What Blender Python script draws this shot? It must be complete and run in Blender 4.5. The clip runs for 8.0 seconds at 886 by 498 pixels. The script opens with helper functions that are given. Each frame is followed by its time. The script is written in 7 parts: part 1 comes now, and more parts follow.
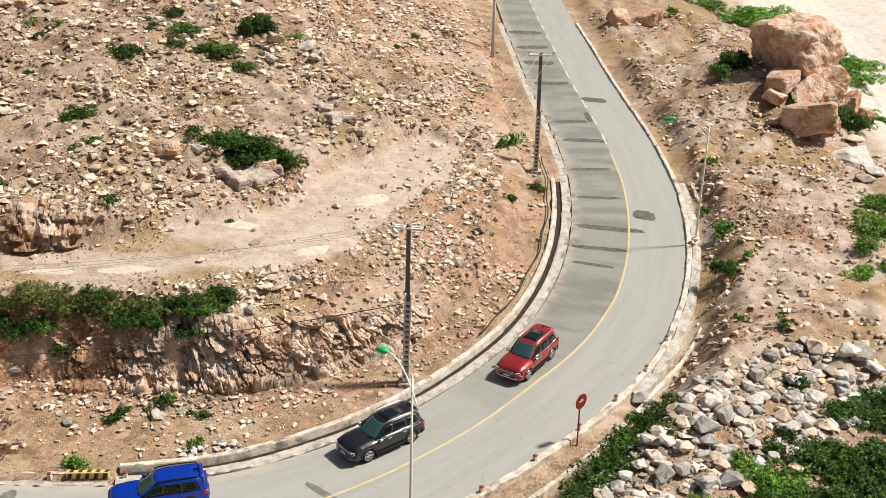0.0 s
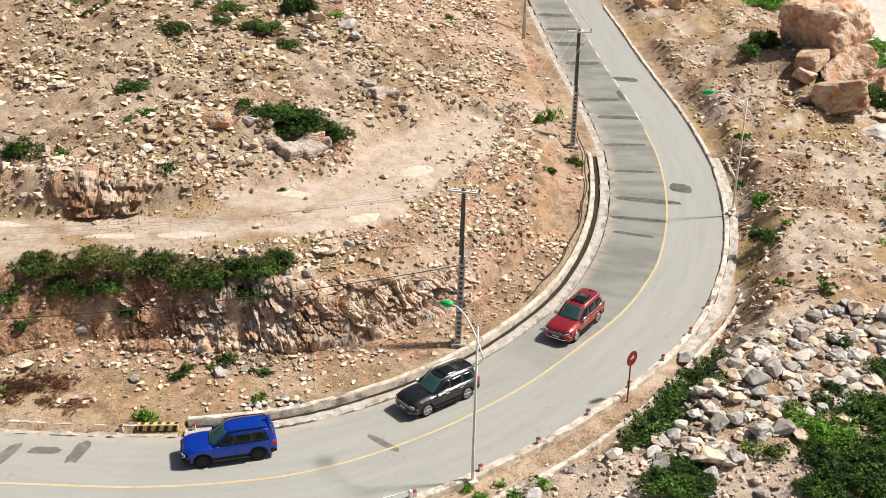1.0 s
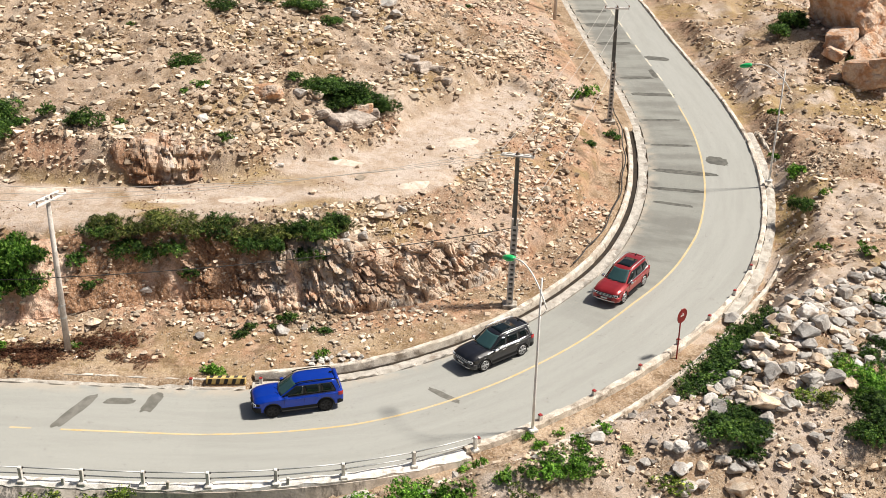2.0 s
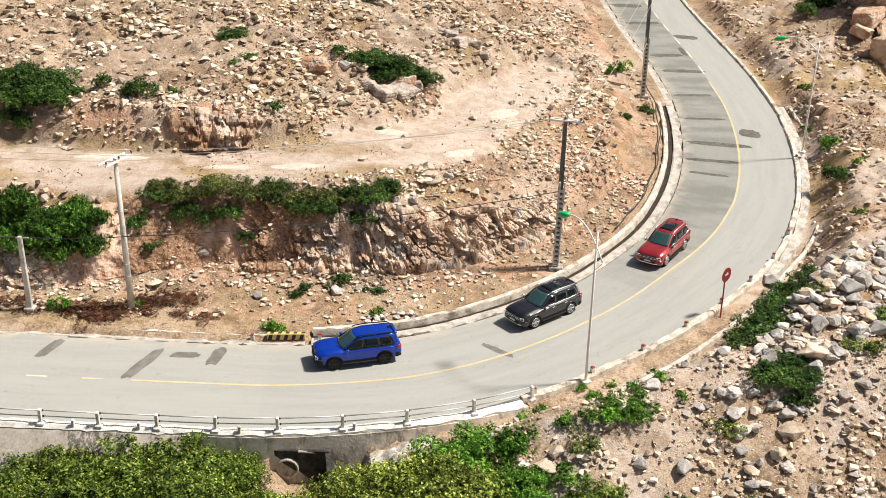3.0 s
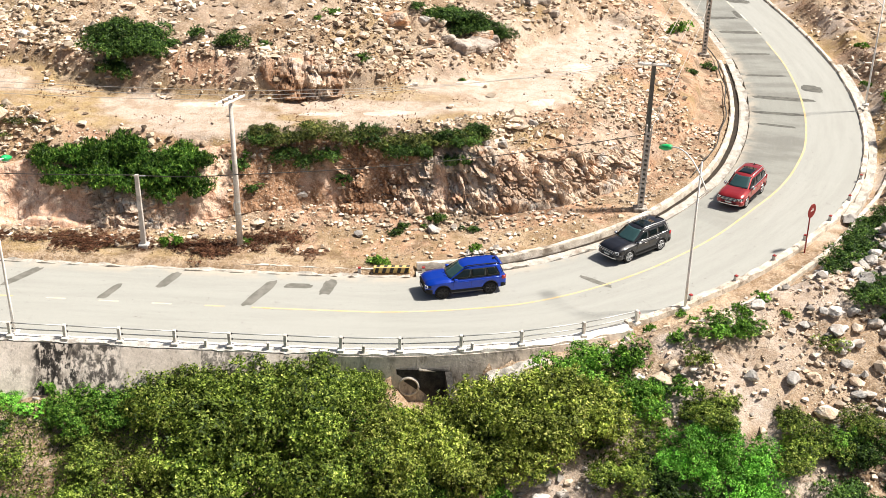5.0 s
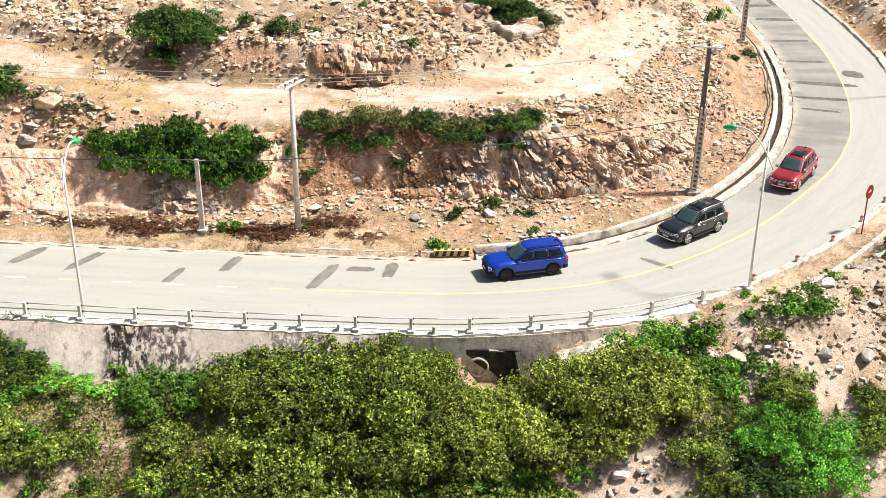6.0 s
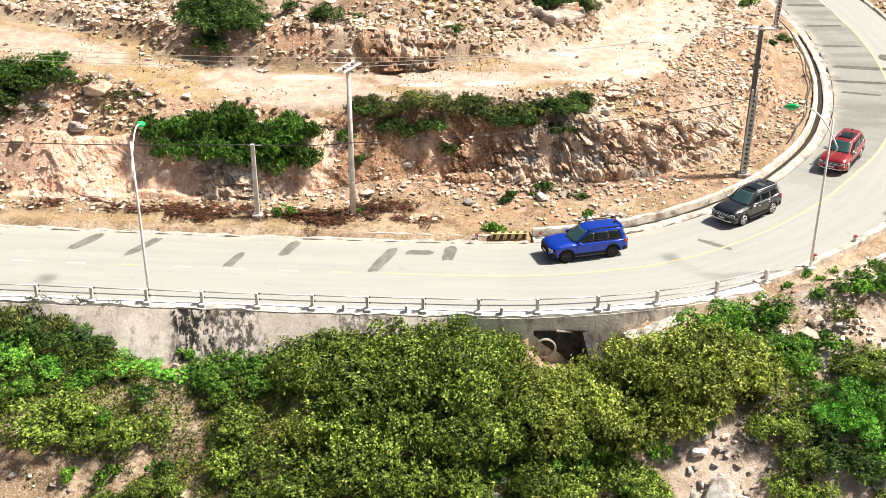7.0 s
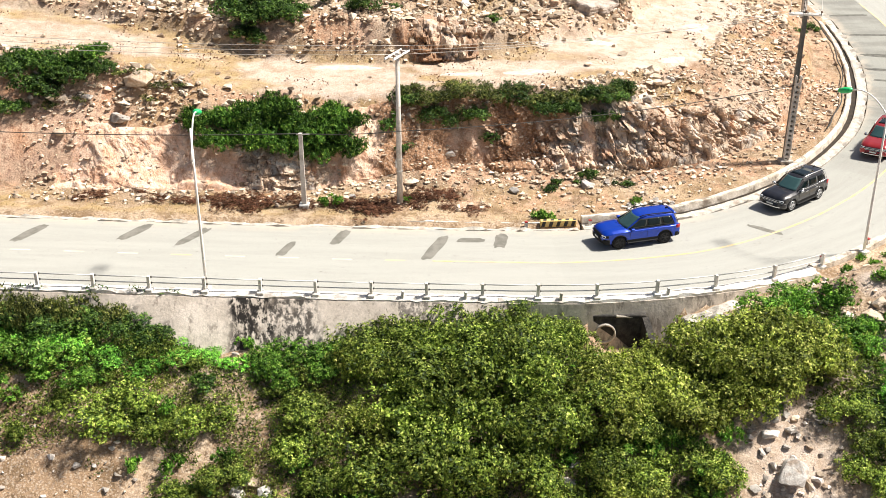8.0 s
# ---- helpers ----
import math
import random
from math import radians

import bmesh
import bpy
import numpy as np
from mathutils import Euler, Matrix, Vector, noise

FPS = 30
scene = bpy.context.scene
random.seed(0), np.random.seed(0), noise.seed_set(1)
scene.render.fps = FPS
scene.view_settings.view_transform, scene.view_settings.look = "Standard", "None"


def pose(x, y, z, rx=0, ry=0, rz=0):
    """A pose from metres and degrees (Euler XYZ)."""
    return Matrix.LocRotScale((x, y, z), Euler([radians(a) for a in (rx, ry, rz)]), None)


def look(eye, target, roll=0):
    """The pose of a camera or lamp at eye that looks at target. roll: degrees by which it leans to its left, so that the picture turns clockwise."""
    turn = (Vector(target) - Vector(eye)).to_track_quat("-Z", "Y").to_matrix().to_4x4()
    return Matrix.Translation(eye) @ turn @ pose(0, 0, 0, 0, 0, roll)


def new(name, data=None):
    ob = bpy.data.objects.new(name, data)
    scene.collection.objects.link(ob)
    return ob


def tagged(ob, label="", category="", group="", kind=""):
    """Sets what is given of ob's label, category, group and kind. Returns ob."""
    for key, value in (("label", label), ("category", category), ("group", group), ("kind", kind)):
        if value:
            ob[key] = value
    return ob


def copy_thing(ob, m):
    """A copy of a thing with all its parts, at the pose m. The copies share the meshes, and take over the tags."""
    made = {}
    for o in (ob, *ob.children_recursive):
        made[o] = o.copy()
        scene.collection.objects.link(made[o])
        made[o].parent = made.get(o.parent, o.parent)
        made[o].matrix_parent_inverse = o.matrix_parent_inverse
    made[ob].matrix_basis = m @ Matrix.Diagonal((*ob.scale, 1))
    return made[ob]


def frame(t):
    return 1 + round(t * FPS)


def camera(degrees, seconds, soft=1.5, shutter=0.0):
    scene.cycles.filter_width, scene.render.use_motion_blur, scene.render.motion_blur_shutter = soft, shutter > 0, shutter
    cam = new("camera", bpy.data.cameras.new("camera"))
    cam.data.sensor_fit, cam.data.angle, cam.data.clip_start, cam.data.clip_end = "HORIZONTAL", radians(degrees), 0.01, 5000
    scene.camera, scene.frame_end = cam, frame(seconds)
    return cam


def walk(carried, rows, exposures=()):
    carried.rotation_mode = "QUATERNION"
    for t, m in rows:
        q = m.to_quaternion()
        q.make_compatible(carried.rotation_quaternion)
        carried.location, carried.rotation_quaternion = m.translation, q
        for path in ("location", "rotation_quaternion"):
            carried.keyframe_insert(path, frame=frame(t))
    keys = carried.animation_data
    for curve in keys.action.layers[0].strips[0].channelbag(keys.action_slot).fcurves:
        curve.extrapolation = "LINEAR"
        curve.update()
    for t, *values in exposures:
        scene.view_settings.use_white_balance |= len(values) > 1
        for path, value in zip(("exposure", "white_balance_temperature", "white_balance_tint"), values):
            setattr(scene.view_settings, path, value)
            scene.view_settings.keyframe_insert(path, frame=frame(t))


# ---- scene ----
cam = camera(44.0, 8.0, 0.65)
PATH = [
    (0, (18.756, -48.004, 35.040), (19.026, -2.184, 15.028), 1.48),
    (0.5, (17.339, -49.375, 34.565), (17.456, -3.604, 14.440), 1.40),
    (1, (15.989, -50.710, 34.036), (15.964, -4.972, 13.837), 1.35),
    (1.5, (14.532, -52.134, 33.529), (14.386, -6.430, 13.253), 1.30),
    (3, (10.310, -56.409, 31.824), (9.774, -10.828, 11.278), 1.10),
    (3.5, (9.029, -57.692, 31.326), (8.461, -12.155, 10.686), 1.03),
    (4, (7.547, -59.106, 30.732), (6.979, -13.625, 9.967), 0.99),
    (4.5, (6.140, -59.997, 30.235), (5.508, -14.551, 9.396), 0.96),
    (6, (0.764, -61.037, 28.810), (0.117, -15.618, 7.913), 0.51),
    (6.5, (-1.119, -61.253, 28.444), (-1.660, -15.869, 7.467), 0.35),
    (7, (-3.113, -61.376, 27.984), (-3.501, -16.009, 6.968), 0.16),
    (7.5, (-4.865, -61.441, 27.636), (-5.049, -16.083, 6.598), 0.04),
    (8, (-6.854, -61.464, 27.137), (-6.731, -16.073, 6.168), -0.08),
]
walk(cam, [(t, look(eye, target, roll)) for t, eye, target, roll in PATH],
     [(0.0, 0.17), (1.5, 0.25), (3.0, 0.40), (4.5, 0.62), (6.0, 0.74), (8.0, 0.80)])

# ---------------------------------------------------------------- light
SUN_AZ, SUN_EL = 9.0, 55.0          # degrees: from +x towards +y, and above the horizon
world = bpy.data.worlds.new("sky")
scene.world = world
world.use_nodes = True
sky = world.node_tree.nodes.new("ShaderNodeTexSky")
sky.sky_type = "NISHITA"
sky.sun_disc = False
sky.sun_elevation = radians(SUN_EL)
sky.sun_rotation = radians(90 - SUN_AZ)
sky.dust_density = 4.0
sky.air_density = 1.0
background = world.node_tree.nodes["Background"]
world.node_tree.links.new(sky.outputs[0], background.inputs[0])
background.inputs[1].default_value = 0.05
sun = new("sun", bpy.data.lights.new("sun", "SUN"))
sun.data.energy = 5.0
sun.data.angle = radians(5)
sun.data.color = (1.0, 0.945, 0.86)
sun.matrix_world = look((60 * math.cos(radians(SUN_AZ)), 60 * math.sin(radians(SUN_AZ)), 80), (60 * math.cos(radians(SUN_AZ)) - math.cos(radians(SUN_AZ)), 60 * math.sin(radians(SUN_AZ)) - math.sin(radians(SUN_AZ)), 80 - math.tan(radians(SUN_EL))))

# ---------------------------------------------------------------- materials
class Nodes:
    """Short hand for a node tree that ends in one Principled surface."""

    def __init__(self, name):
        self.mat = bpy.data.materials.new(name)
        self.mat.use_nodes = True
        self.tree = self.mat.node_tree
        self.bsdf = self.tree.nodes["Principled BSDF"]
        self.out = self.tree.nodes["Material Output"]
        self.pos = self.tree.nodes.new("ShaderNodeNewGeometry").outputs["Position"]

    def link(self, a, b):
        self.tree.links.new(a, b)

    def value(self, socket, v):
        if isinstance(v, bpy.types.NodeSocket):
            self.link(v, socket)
        else:
            socket.default_value = (*v, 1.0) if isinstance(v, tuple) and len(v) == 3 and socket.type == "RGBA" else v

    def noise(self, size, detail=4.0, rough=0.6, stretch=None, vector=None):
        n = self.tree.nodes.new("ShaderNodeTexNoise")
        n.inputs["Scale"].default_value = 1.0 / size
        n.inputs["Detail"].default_value = detail
        n.inputs["Roughness"].default_value = rough
        v = vector or self.pos
        if stretch:
            m = self.tree.nodes.new("ShaderNodeMapping")
            m.inputs["Scale"].default_value = stretch
            self.link(v, m.inputs["Vector"])
            v = m.outputs[0]
        self.link(v, n.inputs["Vector"])
        return n.outputs["Fac"]

    def cells(self, size, what="Color", feature="F1"):
        n = self.tree.nodes.new("ShaderNodeTexVoronoi")
        n.feature = feature
        n.inputs["Scale"].default_value = 1.0 / size
        self.link(self.pos, n.inputs["Vector"])
        return n.outputs[what]

    def ramp(self, fac, lo, hi, a=0.0, b=1.0):
        n = self.tree.nodes.new("ShaderNodeMapRange")
        n.interpolation_type = "SMOOTHSTEP"
        for key, v in (("From Min", lo), ("From Max", hi), ("To Min", a), ("To Max", b)):
            n.inputs[key].default_value = v
        self.value(n.inputs["Value"], fac)
        return n.outputs[0]

    def mix(self, fac, a, b, mode="MIX"):
        n = self.tree.nodes.new("ShaderNodeMix")
        n.data_type = "RGBA"
        n.blend_type = mode
        self.value(n.inputs[0], fac)
        self.value(n.inputs[6], a)
        self.value(n.inputs[7], b)
        return n.outputs[2]

    def math(self, op, a, b=0.0):
        n = self.tree.nodes.new("ShaderNodeMath")
        n.operation = op
        self.value(n.inputs[0], a)
        self.value(n.inputs[1], b)
        return n.outputs[0]

    def gray(self, fac, lo, hi):
        """A grey factor round one, to multiply a colour with."""
        v = self.ramp(fac, 0.25, 0.75, lo, hi)
        n = self.tree.nodes.new("ShaderNodeCombineColor")
        for k in range(3):
            self.link(v, n.inputs[k])
        return n.outputs[0]

    def random(self, kind):
        if kind == "island":
            return self.tree.nodes.new("ShaderNodeNewGeometry").outputs["Random Per Island"]
        return self.tree.nodes.new("ShaderNodeObjectInfo").outputs["Random"]

    def bump(self, height, strength, distance=0.05):
        n = self.tree.nodes.new("ShaderNodeBump")
        n.inputs["Strength"].default_value = strength
        n.inputs["Distance"].default_value = distance
        self.value(n.inputs["Height"], height)
        self.link(n.outputs[0], self.bsdf.inputs["Normal"])

    def finish(self, colour, rough=0.8, metal=0.0, spec=0.3, coat=0.0):
        self.value(self.bsdf.inputs["Base Color"], colour)
        self.value(self.bsdf.inputs["Roughness"], rough)
        self.bsdf.inputs["Metallic"].default_value = metal
        self.bsdf.inputs["Specular IOR Level"].default_value = spec
        self.bsdf.inputs["Coat Weight"].default_value = coat
        self.bsdf.inputs["Coat Roughness"].default_value = 0.08
        return self.mat


def surface(name, a, b, size=0.6, fine=0.05, rough=0.8, bump=0.3, vary="", spread=0.25, spec=0.3, metal=0.0, dirt=None):
    """A worn surface: two colours in patches, fine grain, a stain, a change from piece to piece."""
    n = Nodes(name)
    col = n.mix(n.ramp(n.noise(size), 0.35, 0.65), a, b)
    col = n.mix(1.0, col, n.gray(n.noise(fine, 3), 0.78, 1.2), "MULTIPLY")
    if dirt:
        col = n.mix(n.ramp(n.noise(size * 1.7, 5, 0.7), 0.52, 0.68, 0.0, 0.75), col, dirt)
    if vary:
        col = n.mix(1.0, col, n.gray(n.random(vary), 1 - spread, 1 + spread), "MULTIPLY")
    n.bump(n.noise(fine * 1.5, 4), bump, fine)
    return n.finish(col, n.ramp(n.noise(size), 0.2, 0.8, rough - 0.08, min(1.0, rough + 0.08)), metal, spec)


def plain(name, colour, rough=0.5, metal=0.0, spec=0.5, coat=0.0):
    n = Nodes(name)
    col = n.mix(1.0, colour, n.gray(n.noise(0.5, 3), 0.93, 1.06), "MULTIPLY")
    return n.finish(col, rough, metal, spec, coat)


def soil_material():
    n = Nodes("stony soil")
    kinds = n.tree.nodes.new("ShaderNodeVertexColor")
    kinds.layer_name = "soil"
    split = n.tree.nodes.new("ShaderNodeSeparateColor")
    n.link(kinds.outputs["Color"], split.inputs[0])
    path, clay, grass = split.outputs[0], split.outputs[1], split.outputs[2]
    sand = kinds.outputs["Alpha"]
    big, mid, small = n.noise(7, 5, 0.65), n.noise(1.3, 5, 0.7), n.noise(0.22, 4, 0.7)
    col = n.mix(n.ramp(big, 0.38, 0.62), (0.33, 0.225, 0.14), (0.51, 0.385, 0.27))
    col = n.mix(n.ramp(mid, 0.46, 0.60, 0, 0.75), col, (0.20, 0.13, 0.072))
    peb = n.tree.nodes.new("ShaderNodeSeparateColor")
    n.link(n.cells(0.085), peb.inputs[0])
    col = n.mix(n.ramp(n.noise(0.55, 4, 0.7), 0.56, 0.66, 0, 0.8), col, (0.13, 0.085, 0.05))
    col = n.mix(n.ramp(peb.outputs[0], 0.70, 0.82, 0, 0.45), col, (0.55, 0.46, 0.365))
    col = n.mix(n.ramp(peb.outputs[1], 0.76, 0.86, 0, 0.45), col, (0.19, 0.12, 0.08))
    red = n.mix(n.ramp(mid, 0.35, 0.65), (0.47, 0.25, 0.145), (0.62, 0.43, 0.31))
    red = n.mix(n.ramp(n.noise(0.55, 5, 0.7, (1.6, 1.6, 0.4)), 0.52, 0.62), red, (0.26, 0.115, 0.065))
    red = n.mix(n.math("MULTIPLY", n.ramp(n.noise(1.6, 4, 0.7), 0.46, 0.6, 0, 0.9), n.ramp(clay, 0.97, 0.75)), red, (0.115, 0.07, 0.042))
    col = n.mix(n.math("MULTIPLY", clay, 0.85), col, red)
    dry = n.mix(n.ramp(small, 0.35, 0.65), (0.33, 0.225, 0.10), (0.44, 0.32, 0.16))
    dry = n.mix(n.ramp(mid, 0.5, 0.7, 0, 0.7), dry, (0.25, 0.15, 0.08))
    col = n.mix(n.math("MULTIPLY", grass, n.ramp(n.noise(0.8, 5), 0.35, 0.6, 0.35, 1.0)), col, dry)
    pale = n.mix(n.ramp(mid, 0.35, 0.68), (0.59, 0.50, 0.43), (0.46, 0.35, 0.26))
    pale = n.mix(n.ramp(n.noise(0.5, 5, 0.75), 0.53, 0.66, 0, 0.55), pale, (0.36, 0.25, 0.16))
    col = n.mix(n.math("MULTIPLY", path, 0.95), col, pale)
    beach = n.mix(n.ramp(mid, 0.4, 0.7), (0.70, 0.635, 0.57), (0.55, 0.48, 0.42))
    col = n.mix(sand, col, beach)
    col = n.mix(1.0, col, n.gray(n.noise(0.05, 3), 0.72, 1.25), "MULTIPLY")
    h = n.math("ADD", n.noise(0.35, 5, 0.7), n.math("MULTIPLY", peb.outputs[0], 0.5))
    n.bump(h, 0.9, 0.12)
    return n.finish(col, 0.95, 0.0, 0.12)


def asphalt_material():
    n = Nodes("worn asphalt")
    uv = n.tree.nodes.new("ShaderNodeUVMap")
    uv.uv_map = "along"
    split = n.tree.nodes.new("ShaderNodeSeparateXYZ")
    n.link(uv.outputs[0], split.inputs[0])
    s, d = split.outputs[0], split.outputs[1]
    long = n.noise(1.0, 5, 0.65, (0.10, 0.9, 1.0), uv.outputs[0])
    col = n.mix(n.ramp(long, 0.35, 0.7), (0.365, 0.362, 0.33), (0.325, 0.322, 0.292))
    # The lane beside the hill wears an older, darker surface up the climb, crossed by bands of patching.
    old = n.math("MULTIPLY", n.ramp(d, -0.1, 0.15), n.ramp(s, 16, 42))
    bands = n.ramp(n.noise(1.0, 4, 0.6, (0.42, 0.13, 1.0), uv.outputs[0]), 0.42, 0.6)
    col = n.mix(n.math("MULTIPLY", old, 0.75), col, n.mix(bands, (0.24, 0.24, 0.21), (0.15, 0.145, 0.125)))
    col = n.mix(n.ramp(n.noise(0.7, 5, 0.7), 0.6, 0.72, 0, 0.35), col, (0.16, 0.15, 0.135))
    col = n.mix(n.ramp(n.noise(0.16, 4, 0.75), 0.61, 0.68, 0, 0.45), col, (0.46, 0.41, 0.33))
    col = n.mix(n.ramp(n.noise(0.23, 3, 0.6), 0.69, 0.73, 0, 0.5), col, (0.10, 0.09, 0.08))
    dust = n.math("MULTIPLY", n.ramp(d, 3.4, 4.5), n.ramp(n.noise(0.9, 4), 0.35, 0.6))
    col = n.mix(n.math("MULTIPLY", dust, 0.6), col, (0.5, 0.42, 0.33))
    col = n.mix(1.0, col, n.gray(n.noise(0.03, 2), 0.86, 1.14), "MULTIPLY")
    n.bump(n.noise(0.03, 3), 0.25, 0.01)
    return n.finish(col, n.ramp(long, 0.3, 0.7, 0.5, 0.68), 0.0, 0.4)


def leaf_material(name, a, b, c, gloss=0.16):
    """Leaves that let some light through: colours differ from leaf to leaf and from plant to plant."""
    n = Nodes(name)
    one, other = n.random("island"), n.random("object")
    tuft = n.noise(0.28, 2, 0.5)
    col = n.mix(n.ramp(n.math("ADD", n.math("MULTIPLY", one, 0.35), tuft), 0.48, 0.78), a, b)
    col = n.mix(n.math("MULTIPLY", n.ramp(one, 0.45, 0.9), n.ramp(tuft, 0.48, 0.6)), col, c)
    col = n.mix(1.0, col, n.gray(n.noise(1.5, 3, 0.6), 0.62, 1.4), "MULTIPLY")
    col = n.mix(1.0, col, n.gray(other, 0.78, 1.25), "MULTIPLY")
    n.finish(col, 0.55, 0.0, gloss)
    thin = n.tree.nodes.new("ShaderNodeBsdfTranslucent")
    n.link(col, thin.inputs["Color"])
    both = n.tree.nodes.new("ShaderNodeMixShader")
    both.inputs[0].default_value = 0.25
    n.link(n.bsdf.outputs[0], both.inputs[1])
    n.link(thin.outputs[0], both.inputs[2])
    n.link(both.outputs[0], n.out.inputs["Surface"])
    return n.mat


def wall_material():
    """Old poured concrete with black runs of water and pale patches."""
    n = Nodes("stained concrete wall")
    col = n.mix(n.ramp(n.noise(1.2, 5, 0.65), 0.35, 0.65), (0.54, 0.47, 0.40), (0.72, 0.64, 0.56))
    split = n.tree.nodes.new("ShaderNodeSeparateXYZ")
    n.link(n.pos, split.inputs[0])
    damp = n.math("MULTIPLY", n.ramp(split.outputs[0], -18.4, -17.6), n.ramp(split.outputs[0], -13.0, -13.8))
    runs = n.math("MULTIPLY", n.ramp(n.noise(0.45, 6, 0.75, (1.5, 1.5, 0.4)), 0.42, 0.55), n.math("ADD", damp, n.ramp(n.noise(3.2, 3, 0.6), 0.50, 0.60, 0, 0.8)))
    col = n.mix(n.math("MULTIPLY", runs, 0.9), col, (0.026, 0.023, 0.021))
    col = n.mix(n.ramp(n.noise(0.8, 6, 0.78, (1.4, 1.4, 0.45)), 0.52, 0.66, 0, 0.7), col, (0.24, 0.20, 0.165))
    col = n.mix(1.0, col, n.gray(n.noise(0.12, 3), 0.88, 1.1), "MULTIPLY")
    n.bump(n.noise(0.15, 5), 0.5, 0.04)
    return n.finish(col, 0.9, 0.0, 0.2)


def face_material():
    """The cut face: streaked jointed rock, pink clay and dark red earth, by the kind laid down at each place."""
    n = Nodes("cut face")
    kinds = n.tree.nodes.new("ShaderNodeVertexColor")
    kinds.layer_name = "strata"
    split = n.tree.nodes.new("ShaderNodeSeparateColor")
    n.link(kinds.outputs["Color"], split.inputs[0])
    rock, earth, block = split.outputs[0], split.outputs[1], split.outputs[2]
    mid, small = n.noise(0.8, 5, 0.7), n.noise(0.2, 4, 0.7)
    clay = n.mix(n.ramp(mid, 0.36, 0.64), (0.70, 0.43, 0.29), (0.80, 0.61, 0.48))
    clay = n.mix(n.ramp(n.noise(0.45, 5, 0.7, (1.6, 1.6, 0.35)), 0.54, 0.64, 0, 0.6), clay, (0.42, 0.20, 0.115))
    clay = n.mix(n.ramp(n.noise(0.9, 6, 0.75, (1.0, 1.0, 0.9)), 0.56, 0.66, 0, 0.7), clay, (0.34, 0.15, 0.08))
    stone = n.mix(n.ramp(mid, 0.38, 0.62), (0.63, 0.525, 0.42), (0.52, 0.37, 0.26))
    stone = n.mix(n.ramp(n.noise(0.9, 4, 0.6), 0.52, 0.62, 0, 0.8), stone, (0.56, 0.53, 0.49))
    stone = n.mix(n.ramp(n.noise(0.30, 6, 0.75, (1.5, 1.5, 0.7)), 0.53, 0.62, 0, 0.85), stone, (0.17, 0.09, 0.055))
    stone = n.mix(n.ramp(n.noise(1.7, 4, 0.7), 0.55, 0.66, 0, 0.8), stone, (0.60, 0.34, 0.21))
    stone = n.mix(1.0, stone, n.gray(block, 0.72, 1.22), "MULTIPLY")
    mould = n.mix(n.ramp(small, 0.4, 0.6), (0.21, 0.115, 0.065), (0.42, 0.245, 0.145))
    mould = n.mix(n.ramp(n.noise(0.13, 3, 0.6), 0.58, 0.64, 0, 0.8), mould, (0.50, 0.42, 0.34))
    col = n.mix(rock, clay, stone)
    col = n.mix(earth, col, mould)
    col = n.mix(1.0, col, n.gray(n.noise(0.06, 3), 0.75, 1.22), "MULTIPLY")
    n.bump(n.math("ADD", small, n.noise(0.07, 3)), 0.9, 0.08)
    return n.finish(col, 0.93, 0.0, 0.15)


def paint(name, colour, flake=0.0):
    n = Nodes(name)
    dust = n.mix(n.ramp(n.noise(0.4, 4), 0.5, 0.75, 0, 0.025), colour, (0.4, 0.33, 0.26))
    return n.finish(dust, 0.28, flake, 0.5, 0.55)


SOIL = soil_material()
ASPHALT = asphalt_material()
PATCH_PALE = surface("grey asphalt patch", (0.14, 0.135, 0.115), (0.21, 0.20, 0.175), 0.5, 0.04, 0.75, 0.2)
DITCH_DARK = surface("near-black ditch bed", (0.022, 0.017, 0.013), (0.05, 0.036, 0.025), 0.5, 0.05, 0.9, 0.5, dirt=(0.03, 0.025, 0.02))
LIME = surface("powdery whitish soil", (0.66, 0.575, 0.495), (0.55, 0.445, 0.35), 0.35, 0.06, 0.95, 0.4)
PATCH = surface("dark asphalt patch", (0.085, 0.082, 0.072), (0.15, 0.145, 0.125), 0.5, 0.04, 0.75, 0.2)
YELLOW = surface("worn yellow road paint", (0.60, 0.44, 0.21), (0.60, 0.49, 0.31), 0.7, 0.05, 0.7, 0.1, dirt=(0.43, 0.39, 0.31))
PALE_PAINT = surface("worn pale road paint", (0.66, 0.58, 0.40), (0.60, 0.57, 0.50), 0.6, 0.05, 0.7, 0.1, dirt=(0.36, 0.34, 0.30))
CONCRETE = surface("weathered concrete", (0.60, 0.55, 0.48), (0.42, 0.37, 0.31), 0.28, 0.06, 0.9, 0.6, "object", 0.16, dirt=(0.14, 0.115, 0.09))
APRON = surface("pale concrete apron", (0.55, 0.505, 0.445), (0.40, 0.365, 0.315), 0.5, 0.05, 0.9, 0.5, dirt=(0.26, 0.20, 0.15))
DITCH_WALL = surface("patchy ditch wall concrete", (0.74, 0.67, 0.58), (0.50, 0.43, 0.35), 0.7, 0.06, 0.9, 0.6, dirt=(0.13, 0.095, 0.065))
WALL = wall_material()
DARK_WALL = surface("damp black masonry", (0.028, 0.026, 0.024), (0.075, 0.068, 0.06), 0.4, 0.08, 0.9, 0.6)
WHITEWASH = surface("white painted concrete", (0.78, 0.76, 0.72), (0.66, 0.62, 0.56), 0.4, 0.04, 0.8, 0.3, "object", 0.08, dirt=(0.38, 0.32, 0.26))
RED = surface("red paint", (0.36, 0.03, 0.03), (0.28, 0.04, 0.035), 0.3, 0.04, 0.6, 0.1)
SIGN_RED = surface("faded dark red sign paint", (0.30, 0.03, 0.03), (0.22, 0.035, 0.03), 0.3, 0.05, 0.5, 0.05)
